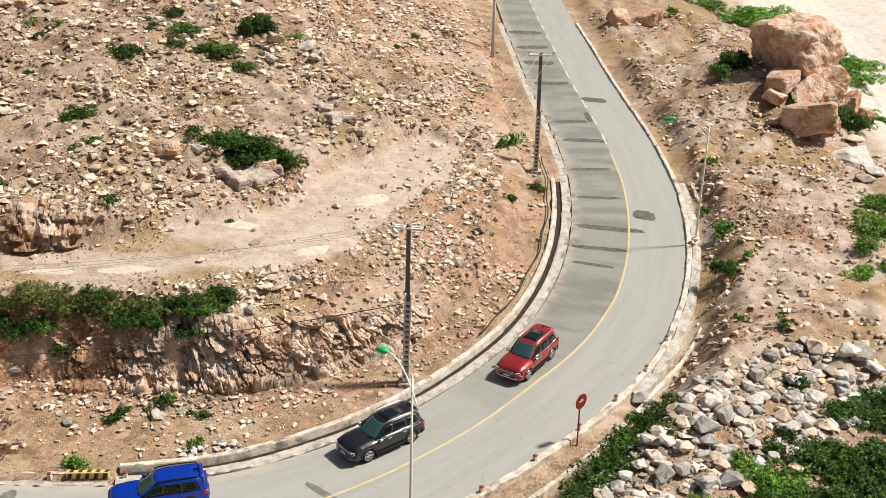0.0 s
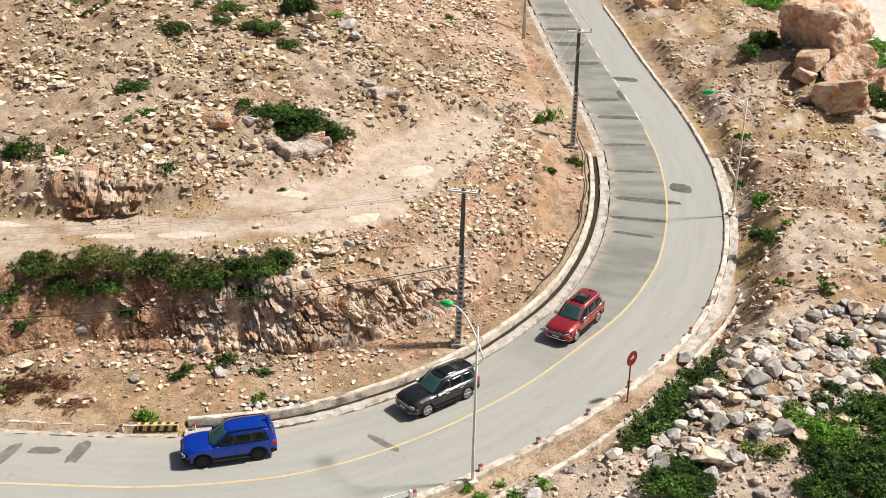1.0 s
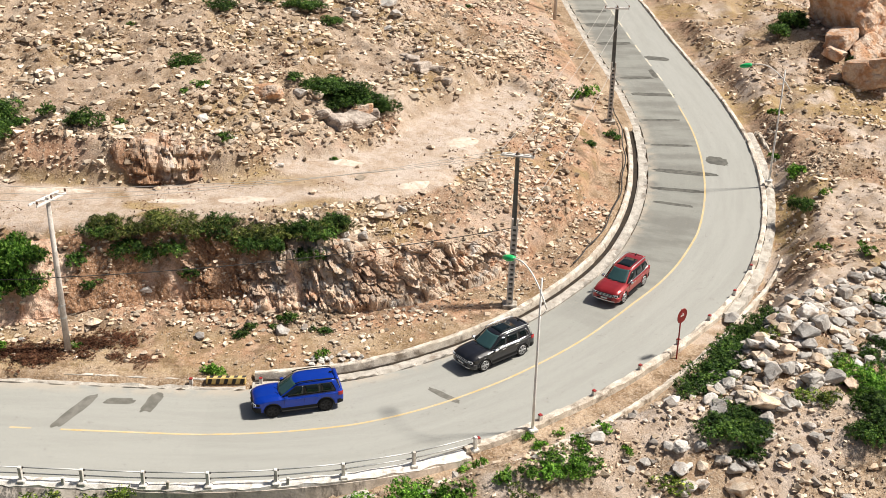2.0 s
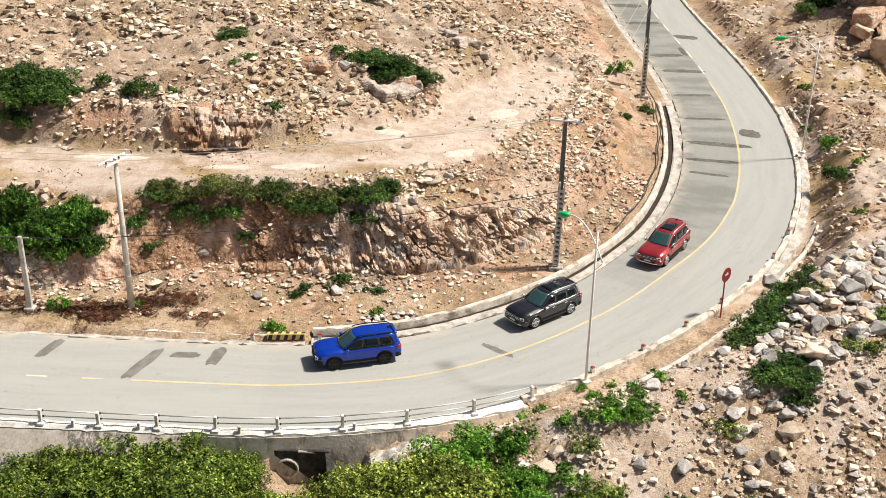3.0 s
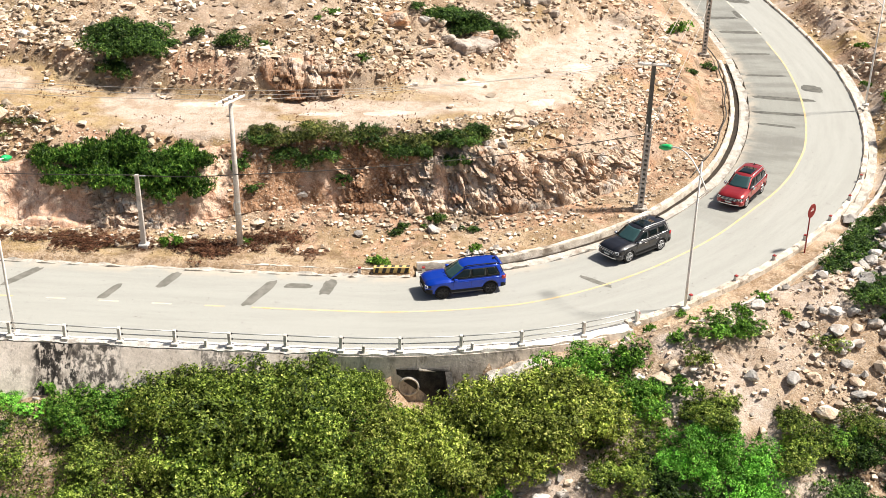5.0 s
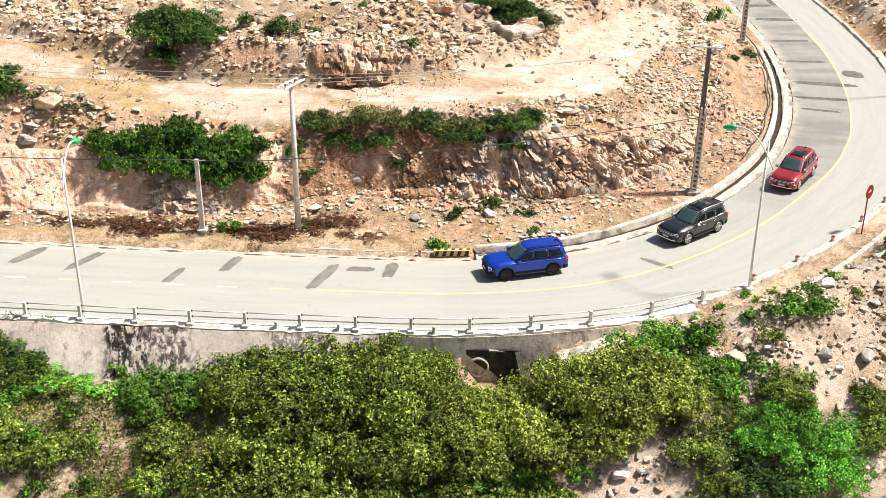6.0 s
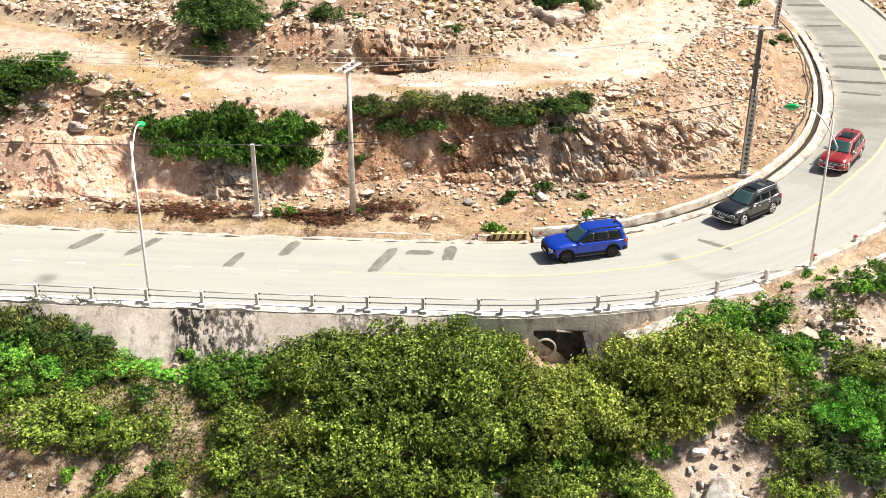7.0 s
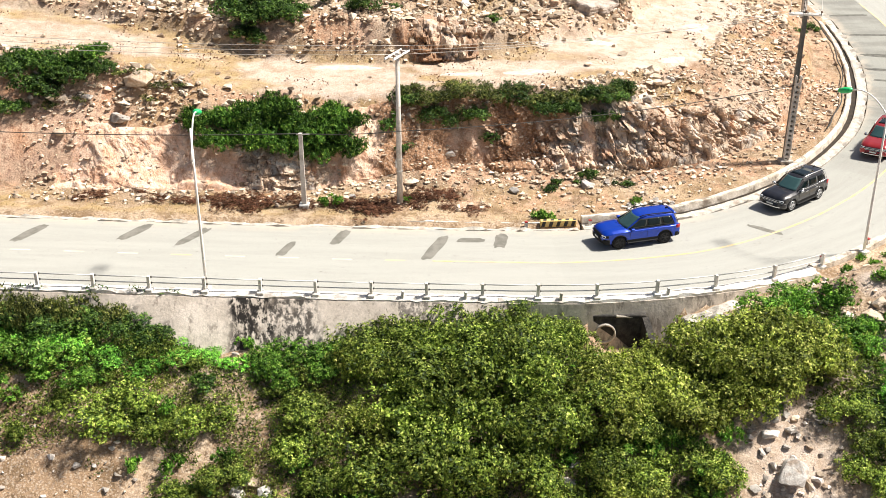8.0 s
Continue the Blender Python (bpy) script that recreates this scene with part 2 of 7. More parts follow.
SIGN_BACK = plain("sign white", (0.75, 0.68, 0.64), 0.5)
BLACK_PAINT = surface("black paint", (0.03, 0.03, 0.03), (0.06, 0.055, 0.05), 0.3, 0.05, 0.7, 0.1)
BLOCK_YELLOW = surface("yellow block paint", (0.72, 0.50, 0.16), (0.62, 0.46, 0.2), 0.3, 0.05, 0.7, 0.2)
ROCK_GREY = surface("pale granite", (0.57, 0.54, 0.50), (0.42, 0.385, 0.35), 0.5, 0.06, 0.9, 0.6, "object", 0.22, 0.2, dirt=(0.30, 0.22, 0.16))
ROCK_TAN = surface("rust-tinted granite", (0.62, 0.50, 0.40), (0.50, 0.285, 0.165), 0.8, 0.12, 0.9, 0.8, "object", 0.10, 0.2, dirt=(0.33, 0.155, 0.08))
ROCK_DARK = surface("dark-stained granite", (0.56, 0.48, 0.41), (0.34, 0.28, 0.235), 0.8, 0.10, 0.9, 0.8, "object", 0.15, 0.2, dirt=(0.115, 0.085, 0.07))
ROCK_CREAM = surface("cream granite", (0.66, 0.56, 0.45), (0.56, 0.42, 0.30), 0.5, 0.06, 0.9, 0.6, "object", 0.22, 0.2, dirt=(0.34, 0.21, 0.13))
SLAB_ROCK = surface("broken tan rock", (0.64, 0.54, 0.44), (0.52, 0.37, 0.26), 0.5, 0.07, 0.92, 0.7, "object", 0.25, 0.15, dirt=(0.36, 0.19, 0.11))
FACE = face_material()
STONES = surface("scattered stones", (0.66, 0.555, 0.44), (0.50, 0.38, 0.27), 1.5, 0.06, 0.92, 0.4, "island", 0.36, 0.2)
STONES_DARK = surface("dark-stained stones", (0.30, 0.225, 0.16), (0.17, 0.12, 0.085), 1.5, 0.06, 0.92, 0.5, "island", 0.35, 0.2)
STONES_GREY = surface("grey rubble", (0.54, 0.50, 0.455), (0.38, 0.33, 0.285), 1.2, 0.06, 0.92, 0.4, "island", 0.35, 0.2)
LEAF_OLIVE = leaf_material("olive leaves", (0.026, 0.052, 0.011), (0.19, 0.275, 0.036), (0.56, 0.62, 0.15))
LEAF_DRY = leaf_material("yellowish olive leaves", (0.045, 0.07, 0.014), (0.28, 0.35, 0.05), (0.66, 0.66, 0.20))
LEAF_VINE = leaf_material("long dark green blades", (0.018, 0.048, 0.01), (0.085, 0.20, 0.025), (0.30, 0.44, 0.08))
LEAF_LIME = leaf_material("yellowish grass blades", (0.14, 0.17, 0.03), (0.38, 0.42, 0.09), (0.62, 0.60, 0.24), 0.15)
LEAF_VIVID = leaf_material("vivid green leaves", (0.05, 0.17, 0.02), (0.20, 0.52, 0.06), (0.42, 0.72, 0.13))
LEAF_HEDGE = leaf_material("dull olive leaves", (0.025, 0.042, 0.012), (0.13, 0.16, 0.035), (0.40, 0.40, 0.12))
LEAF_GREEN = leaf_material("fresh green leaves", (0.03, 0.08, 0.012), (0.15, 0.34, 0.038), (0.44, 0.62, 0.12))
LEAF_DARK = leaf_material("dark green leaves", (0.018, 0.042, 0.01), (0.06, 0.125, 0.022), (0.20, 0.31, 0.055))
LEAF_BROWN = leaf_material("dead brown twigs", (0.06, 0.028, 0.018), (0.14, 0.062, 0.036), (0.22, 0.12, 0.065), 0.1)
GRASS = leaf_material("dry grass", (0.26, 0.18, 0.07), (0.38, 0.29, 0.13), (0.50, 0.42, 0.22), 0.1)
BARK = surface("grey brown bark", (0.16, 0.11, 0.075), (0.24, 0.18, 0.13), 0.2, 0.03, 0.9, 0.5)
POLE_CONCRETE = surface("cast concrete pole", (0.68, 0.63, 0.57), (0.56, 0.51, 0.46), 0.6, 0.05, 0.85, 0.3, dirt=(0.36, 0.32, 0.27))
POLE_DARK = surface("dark weathered pole", (0.115, 0.12, 0.11), (0.18, 0.175, 0.155), 0.6, 0.05, 0.75, 0.3)
STEEL = surface("galvanised steel", (0.62, 0.62, 0.60), (0.52, 0.52, 0.5), 0.4, 0.03, 0.45, 0.1, metal=0.35, spec=0.5)
LAMP_WHITE = surface("pale painted steel", (0.88, 0.86, 0.82), (0.82, 0.79, 0.74), 0.5, 0.04, 0.5, 0.1)
LAMP_GREEN = plain("green lamp housing", (0.012, 0.46, 0.13), 0.4)
LAMP_LENS = plain("milky lamp lens", (0.7, 0.72, 0.66), 0.3)
CABLE = plain("black cable", (0.035, 0.033, 0.03), 0.7)
WIRE = plain("bare aluminium wire", (0.5, 0.47, 0.43), 0.5, 0.3)
PORCELAIN = plain("brown insulator", (0.16, 0.09, 0.06), 0.25)
BLUE_PAINT = paint("deep blue car paint", (0.0, 0.040, 0.40), 0.35)
GREY_PAINT = paint("dark grey car paint", (0.013, 0.013, 0.017), 0.2)
RED_PAINT = paint("dark red car paint", (0.30, 0.018, 0.022), 0.3)
GLASS = plain("tinted car glass", (0.006, 0.011, 0.012), 0.03, 0.0, 0.55)
SCREEN_GLASS = plain("green-tinted windscreen glass", (0.03, 0.07, 0.07), 0.05, 0.0, 0.9)
BLACK_PLASTIC = plain("black plastic", (0.014, 0.014, 0.014), 0.7, 0.0, 0.2)
RUBBER = plain("tyre rubber", (0.022, 0.021, 0.02), 0.85, 0, 0.2)
CHROME = plain("bright trim", (0.72, 0.72, 0.73), 0.18, 0.9)
ALLOY = plain("machined alloy", (0.50, 0.50, 0.51), 0.35, 0.7)
BLACK_ALLOY = plain("black alloy", (0.02, 0.02, 0.022), 0.4, 0.3)
LIGHT_GLASS = plain("headlight glass", (0.70, 0.73, 0.76), 0.12, 0.0, 0.8)
TAIL_RED = plain("tail light red", (0.42, 0.015, 0.015), 0.2, 0.0, 0.7)
PLATE = plain("pale plate", (0.7, 0.7, 0.66), 0.5)

# ---------------------------------------------------------------- the lie of the land
# Centre line of the road (the yellow line): x, y.
ROAD_KNOTS = [(-400, 60), (-200, 6), (-110, -3.5), (-60, -4.6), (-30, -4.75), (-14, -4.8), (-5, -4.75), (1, -4.6), (5, -4.15), (9.2, -3.1), (13.6, -1.0),
              (17.9, 1.85), (21.6, 5.1), (25.0, 9.1), (28.3, 14.0), (31.1, 20.2), (32.9, 26.3), (33.9, 32.3), (34.35, 38.8), (34.2, 44),
              (33.65, 51.6), (32.6, 61), (31.6, 73), (30.6, 88), (30.2, 104), (33, 140), (45, 200)]
INNER, OUTER = 4.55, 4.25          # half widths towards the hill and towards the sea


def spline(knots, step=0.5):
    """Centripetal curve through the knots, sampled about every step metres."""
    p = np.array(knots, float)
    p = np.vstack([2 * p[0] - p[1], p, 2 * p[-1] - p[-2]])
    out = []
    for i in range(1, len(p) - 2):
        n = max(2, int(np.linalg.norm(p[i + 1] - p[i]) / step))
        k = [0.0]
        for j in range(i - 1, i + 2):
            k.append(k[-1] + max(1e-6, np.linalg.norm(p[j + 1] - p[j])) ** 0.5)
        t = np.linspace(k[1], k[2], n, endpoint=False)[:, None]
        a1 = (k[1] - t) / (k[1] - k[0]) * p[i - 1] + (t - k[0]) / (k[1] - k[0]) * p[i]
        a2 = (k[2] - t) / (k[2] - k[1]) * p[i] + (t - k[1]) / (k[2] - k[1]) * p[i + 1]
        a3 = (k[3] - t) / (k[3] - k[2]) * p[i + 1] + (t - k[2]) / (k[3] - k[2]) * p[i + 2]
        b1 = (k[2] - t) / (k[2] - k[0]) * a1 + (t - k[0]) / (k[2] - k[0]) * a2
        b2 = (k[3] - t) / (k[3] - k[1]) * a2 + (t - k[1]) / (k[3] - k[1]) * a3
        out.append((k[2] - t) / (k[2] - k[1]) * b1 + (t - k[1]) / (k[2] - k[1]) * b2)
    return np.vstack(out + [p[-2:-1]])


def unit(v):
    return v / np.maximum(np.linalg.norm(v, axis=-1, keepdims=True), 1e-9)


ROAD = spline(ROAD_KNOTS)
ROAD_T = unit(np.gradient(ROAD, axis=0))
ROAD_N = np.stack([-ROAD_T[:, 1], ROAD_T[:, 0]], 1)          # towards the hill
ROAD_S = np.r_[0, np.cumsum(np.linalg.norm(np.diff(ROAD, axis=0), axis=1))]
S0 = float(np.interp(0, ROAD[:, 0][:np.argmax(ROAD[:, 0])], ROAD_S[:np.argmax(ROAD[:, 0])]))
ROAD_S = ROAD_S - S0                                         # 0 beside the striped block


def road_z(s):
    return np.interp(s, [-90, -32, -24, -12, 0, 14, 22, 30, 38, 46, 56, 70, 82, 100, 140], [3.4, 1.0, 0.7, 0.3, -0.02, 0.12, 0.35, 0.65, 1.05, 1.75, 2.8, 4.15, 5.2, 6.6, 8.5])


def outer(s):
    """Half width towards the sea, less where the bend is tightest."""
    return OUTER - np.interp(s, [8, 12, 15, 18, 24, 27, 32, 38], [0, 0.15, 0.2, 0.4, 0.5, 0.45, 0.2, 0])


def smooth(x, a, b):
    t = np.clip((np.asarray(x, float) - a) / (b - a), 0, 1)
    return t * t * (3 - 2 * t)


def lattice(x, y, seed):
    """A smooth random field of unit grain between -1 and 1."""
    def rnd(i, j):
        h = np.sin(i * 127.1 + j * 311.7 + seed * 74.7) * 43758.5453
        return (h - np.floor(h)) * 2 - 1
    i, j = np.floor(x), np.floor(y)
    u, v = x - i, y - j
    u, v = u * u * (3 - 2 * u), v * v * (3 - 2 * v)
    return (rnd(i, j) * (1 - u) + rnd(i + 1, j) * u) * (1 - v) + (rnd(i, j + 1) * (1 - u) + rnd(i + 1, j + 1) * u) * v


def fbm(x, y, size, octaves=4, seed=1):
    out, amp = 0.0, 1.0
    for k in range(octaves):
        c, s = math.cos(0.7 * k + 0.3), math.sin(0.7 * k + 0.3)
        out = out + amp * lattice((x * c - y * s) / size, (x * s + y * c) / size, seed + k)
        size, amp = size / 2.03, amp * 0.5
    return out / 1.6


def nearest(x, y, line):
    """Index of the sample of line nearest to each place."""
    best = np.empty(len(x), int)
    for a in range(0, len(x), 20000):
        d = (x[a:a + 20000, None] - line[None, :, 0]) ** 2 + (y[a:a + 20000, None] - line[None, :, 1]) ** 2
        best[a:a + 20000] = d.argmin(1)
    return best


def road_frame(x, y):
    """Station along the road and the offset from its centre line, positive towards the hill."""
    i = nearest(x, y, ROAD)
    dx, dy = x - ROAD[i, 0], y - ROAD[i, 1]
    side = np.sign(dx * ROAD_N[i, 0] + dy * ROAD_N[i, 1])
    d = np.hypot(dx, dy) * np.where(side == 0, 1, side)
    return ROAD_S[i] + dx * ROAD_T[i, 0] + dy * ROAD_T[i, 1], d


# The dirt bench cut into the hill above the road: x, y, z of its middle, and half its width.
BENCH = spline([(-160, 30, 14, 4), (-80, 23, 11.6, 4), (-45, 17.6, 9.4, 3.6), (-30, 14.9, 7.9, 3.5), (-24, 13.8, 6.9, 3.2), (-18.5, 12.7, 6.15, 2.9), (-12, 12.7, 5.95, 2.9), (-5, 13.7, 5.9, 2.7),
                (-0.5, 14.9, 6.0, 2.9), (2.9, 16.4, 6.15, 3.5), (7.3, 19.6, 6.0, 3.5), (10.8, 23.0, 5.95, 3.7), (13.6, 27.0, 6.1, 4.3), (16.2, 32.0, 6.3, 3.9), (18.2, 37.5, 6.6, 2.0)])
BENCH_T = unit(np.gradient(BENCH[:, :2], axis=0))


# A trodden path on the slope below the bend.
TRACK = [(15.4, -10.9), (16.8, -11.3), (18.1, -12.1), (19.1, -13.4), (20.0, -14.9), (20.8, -16.6), (21.0, -19.0), (20.4, -23.0)]


def land(x, y):
    """Height of the ground, and the kinds of soil: packed dirt, red clay, dry grass, sand, rock rubble."""
    x, y = np.asarray(x, float).ravel(), np.asarray(y, float).ravel()
    s, d = road_frame(x, y)
    rz = road_z(s)
    n1, n2, n3 = fbm(x, y, 9, 3, 3), fbm(x, y, 2.2, 3, 11), fbm(x, y, 0.7, 2, 23)

    # Hill side.
    hill = 4.0 - 0.22 * (np.logaddexp(0, (x + 6) / 3) * 3 - 6) + 0.2 * y + 0.55 * n1 - 1.2 * smooth(x, 9, 13) * smooth(y, 40, 46)
    hill = hill + 0.10 * np.clip(y - 60, 0, 400)
    ib = nearest(x, y, BENCH)
    db = np.hypot(x - BENCH[ib, 0], y - BENCH[ib, 1])
    side = -(x - BENCH[ib, 0]) * BENCH_T[ib, 1] + (y - BENCH[ib, 1]) * BENCH_T[ib, 0]
    bz, hb = BENCH[ib, 2] + 0.10 * np.clip(side, -4, 4), BENCH[ib, 3] + 0.35 * fbm(x, y, 5, 2, 31)
    step = np.clip(db - hb, 0, None)
    top = np.clip(hill, bz - 0.30 * step, bz + np.interp(x, [-14, -9, -4, 0, 6], [1.2, 1.9, 1.9, 1.2, 0.8]) * step)
    dd = d - INNER
    foot = np.interp(s, [-40, -28, -15, -6, 6, 14, 22, 32, 45, 60], [4.6, 4.8, 5.8, 8.7, 8.2, 6.8, 6.0, 5.0, 4.2, 3.8]) + 0.9 * fbm(x, y, 4.5, 2, 41)
    face = np.interp(s, [-40, -20, -6, 10, 22, 32, 45], [2.6, 2.6, 3.6, 3.2, 2.0, 1.2, 1.0]) * (1 + 0.25 * n2)
    over = dd - foot
    steep = np.interp(s, [-40, -11, -3], [1.35, 1.5, 2.1])
    verge = 0.10 + np.interp(s, [-40, 0, 20, 60], [0.03, 0.06, 0.08, 0.06]) * np.clip(dd, 0, foot) + 0.45 * smooth(dd - foot, -3.0, 0.2) * np.interp(s, [-14, -10, 12, 18], [0, 1, 1, 0.3])
    cut = verge + np.clip(over * steep, 0, face) + np.clip(over - face / steep, 0, None) * np.interp(s, [-30, 0, 24, 45], [0.95, 0.9, 0.5, 0.35])
    left = np.minimum(rz + cut, top)
    ridge = (1 - 2.2 * np.abs(fbm(x, y, 3.4, 3, 95))) * 0.5 * smooth(dd, 7, 11)
    bank = smooth(over, -0.4, 0.5) * (1 - smooth(rz + cut - top, -0.8, 0.4))
    on_bench = (1 - smooth(step, 0.0, 0.7)) * (rz + cut > top - 0.3)
    rough = np.clip(0.35 + 0.9 * smooth(dd, 5, 9), 0, 1) * (1 - 0.85 * on_bench)
    left = left + rough * (1 - 0.85 * bank) * (0.24 * n2 + 0.15 * n3 + ridge) + bank * (0.10 * n2 + 0.05 * n3)

    # Sea side.
    do = -d - outer(s)
    front = -0.35 - 0.58 * np.clip(-y - 10.4, -4, 60) + 2.6 * smooth(x, -8, 9) + 0.5 * n1
    front = np.maximum(front, -16 + n1)
    plateau = 3.1 + 0.055 * (y - 12) - 0.25 * np.clip(x - 50, 0, 60) + 0.35 * n1
    plateau = np.maximum(plateau, np.interp(y, [0, 40, 70, 120], [-2.5, -2, 0, 2]))
    nat = front + (plateau - front) * smooth(y + 0.2 * (x - 24), -13, 4)
    nat = nat + 2.4 * np.exp(-((x - 31.5) ** 2 + (y - 1.5) ** 2) / 40)
    nat = nat + 3.3 * np.exp(-((x - 53.5) ** 2 + (y - 61) ** 2) / 60)
    nat = nat - 2.4 * np.exp(-((x - 2.6) ** 2 + (y + 10.8) ** 2) / 3.2)
    shoulder = rz - 0.25 - 0.10 * np.clip(do, 0, 6)
    right = shoulder + (nat - shoulder) * smooth(do, np.interp(s, [6, 12, 30, 42], [0.8, 1.5, 1.5, 0.8]), np.interp(s, [0, 11, 14, 20, 26, 40, 60], [1.6, 5.0, 6.5, 7.2, 7.4, 4.5, 4.0]))
    wall = 1 - smooth(s, 4, 13)                              # retaining wall under the straight
    right = np.where(do > 1.0, right, np.minimum(right, shoulder))
    right = right * (1 - wall) + wall * np.where(do > 0.75, np.minimum(nat, rz - np.interp(s, [-30, -22, -20, -9, -4, 1, 1.6, 4.6, 5.2, 7, 11], [1.4, 1.6, 2.5, 2.5, 1.9, 1.9, 2.7, 2.7, 1.2, 0.8, 0.4])), rz - 0.3)
    right = right + np.clip(do - 0.8, 0, 1) * (0.24 * n2 + 0.14 * n3) + smooth(do, 2.0, 3.2) * smooth(y, 2, 10) * (0.25 * n2 + (1 - 2.2 * np.abs(fbm(x, y, 2.8, 3, 97))) * 0.4)

    z = np.where(d > 0, left, right)
    # Ditch beside the hill edge, bed under the carriageway.
    ditch = ((dd > 0.25) & (dd < 1.62) & (s > 2.4) & (s < 62) & (d > 0)).astype(float)
    z = np.where((d > 0) & (dd < 1.75) & (s > 1.5), np.minimum(z, rz + 0.12), z)
    bed = np.maximum(smooth(dd, 0.9, 0.3) * (d > 0), smooth(do, 0.85, 0.4) * (d <= 0))
    z = z * (1 - bed) + (rz - 0.22) * bed
    z = np.where(ditch > 0, rz - 0.55, z)
    sand = smooth(x, 56, 64) * smooth(y, 30, 50) * (d <= 0)
    grass = (d > 0) * smooth(dd, 0.6, 1.6) * (1 - smooth(over, -2.2, -0.2)) * np.interp(s, [-30, -14, -8, 12, 18, 30], [0.9, 0.7, 0.4, 0.35, 0.3, 0.1])
    clay = bank * np.interp(s, [-26, -8, 8, 20, 40], [1.0, 0.75, 0.6, 0.7, 0.8])
    turf = smooth(fbm(x * 0.45, y * 1.3, 2.6, 3, 57) + 0.25 * (np.abs(db - 0.4) > 1.1), 0.02, 0.3) * (1 - smooth(x, 4, 9))
    turf = np.maximum(turf, np.exp(-((x - 2.4) / 2.6) ** 2 - ((y - 17.2) / 0.9) ** 2))
    grass = np.maximum(grass, on_bench * turf)
    path = on_bench * (1 - 0.9 * turf) * (0.8 + 0.2 * smooth(x, -4, 8))
    clay = np.maximum(clay, (d > 0) * smooth(dd, 1.8, 2.6) * (over < 0.2) * 0.8 * smooth(fbm(x, y, 2.6, 4, 75) + np.interp(s, [-16, -11, 10, 20], [0, 0.22, 0.22, 0.05]), 0.0, 0.35))
    path = np.maximum(path, (d <= 0) * np.exp(-((x - 9.5) / 2.4) ** 4 - ((y + 19.4) / 2.8) ** 4))
    talus = smooth(over, -3.4, -1.8) * (over < 0.3) * (d > 0) * np.interp(s, [-14, -10, 18, 22], [0, 1, 1, 0])
    clay = np.maximum(clay, 0.74 * talus * smooth(fbm(x, y, 2.2, 4, 99), -0.25, 0.15))
    grass = grass * (1 - 0.9 * talus) * (1 - 0.7 * (d > 0) * (over < 0) * smooth(fbm(x, y, 1.7, 4, 101), 0.05, 0.35))
    back = (side > 0) * (d > 0) * (rz + cut > top - 0.3) * smooth(step, 0.1, 0.6) * (1 - smooth(step, 1.4, 3.0)) * (x < 9)
    clay = np.maximum(clay, 0.9 * back * smooth(fbm(x, y, 2.4, 4, 63), -0.3, 0.2))
    path = np.maximum(path, (d <= 0) * (do > 1.5) * 0.9 * smooth(fbm(x, y, 2.8, 5, 65), -0.25, 0.12) * smooth(x, 11, 14) * (y < -2))
    foot_path = 9.0
    for (xa, ya), (xb, yb) in zip(TRACK, TRACK[1:]):
        u = np.clip(((x - xa) * (xb - xa) + (y - ya) * (yb - ya)) / ((xb - xa) ** 2 + (yb - ya) ** 2), 0, 1)
        foot_path = np.minimum(foot_path, np.hypot(x - xa - u * (xb - xa), y - ya - u * (yb - ya)))
    path = np.maximum(path, (d <= 0) * np.maximum(1 - smooth(foot_path + 0.3 * n2, 0.35, 0.9), 0.7 * np.exp(-((x - 20.8) ** 2 / 5 + (y + 10.8) ** 2 / 3))))
    sea = (d <= 0) * (y > 6)
    path = np.maximum(path, sea * 0.9 * smooth(fbm(x, y, 3.6, 5, 67) + 0.45 * smooth(do, 3.5, 7) * (1 - smooth(y, 32, 42)), 0.08, 0.36))
    clay = np.maximum(clay, sea * 0.5 * smooth(fbm(x, y, 2.6, 5, 71) + 0.5 * np.exp(-((do - 2.6) / 1.3) ** 2), 0.0, 0.3))
    grass = np.maximum(grass, sea * 0.9 * smooth(fbm(x, y, 7, 4, 73), -0.02, 0.3))
    path = np.maximum(path, (d > 0) * 0.55 * smooth(fbm(x, y, 3.2, 5, 69), -0.02, 0.34) * (0.6 + 0.4 * smooth(x, 0, 9)) * (over > 0.2))
    grass = np.maximum(grass, (d > 0) * (over > 0.2) * (1 - on_bench) * 0.6 * smooth(fbm(x, y, 5.0, 5, 77), 0.06, 0.36))
    return z, np.stack([path, clay, grass, sand], 1), np.stack([s, d, over, do, on_bench], 1)

# ---------------------------------------------------------------- helpers for things
def thing(name, label, category, at=None, group="", kind=""):
    ob = new(name)
    ob.empty_display_size = 0.2
    if at is not None:
        ob.matrix_world = at
    return tagged(ob, label, category, group, kind)


def part(name, bm, material, parent=None, label="", flat=True):
    """Links a bmesh as one mesh object under a thing or a part."""
    me = bpy.data.meshes.new(name)
    bm.normal_update()
    bm.to_mesh(me)
    bm.free()
    me.materials.append(material)
    me.polygons.foreach_set("use_smooth", [not flat] * len(me.polygons))
    ob = new(name, me)
    if parent is not None:
        ob.parent = parent
    return tagged(ob, label)


def mesh_of(name, verts, faces, material, smooth_faces=False):
    """A mesh from arrays of corners and of faces with equally many corners."""
    verts, faces = np.asarray(verts, np.float32), np.asarray(faces, np.int32)
    me = bpy.data.meshes.new(name)
    me.vertices.add(len(verts))
    me.vertices.foreach_set("co", verts.ravel())
    me.loops.add(faces.size)
    me.loops.foreach_set("vertex_index", faces.ravel())
    me.polygons.add(len(faces))
    me.polygons.foreach_set("loop_start", np.arange(len(faces), dtype=np.int32) * faces.shape[1])
    me.polygons.foreach_set("use_smooth", np.full(len(faces), smooth_faces))
    me.materials.append(material)
    me.update(calc_edges=True)
    me.validate()
    return me


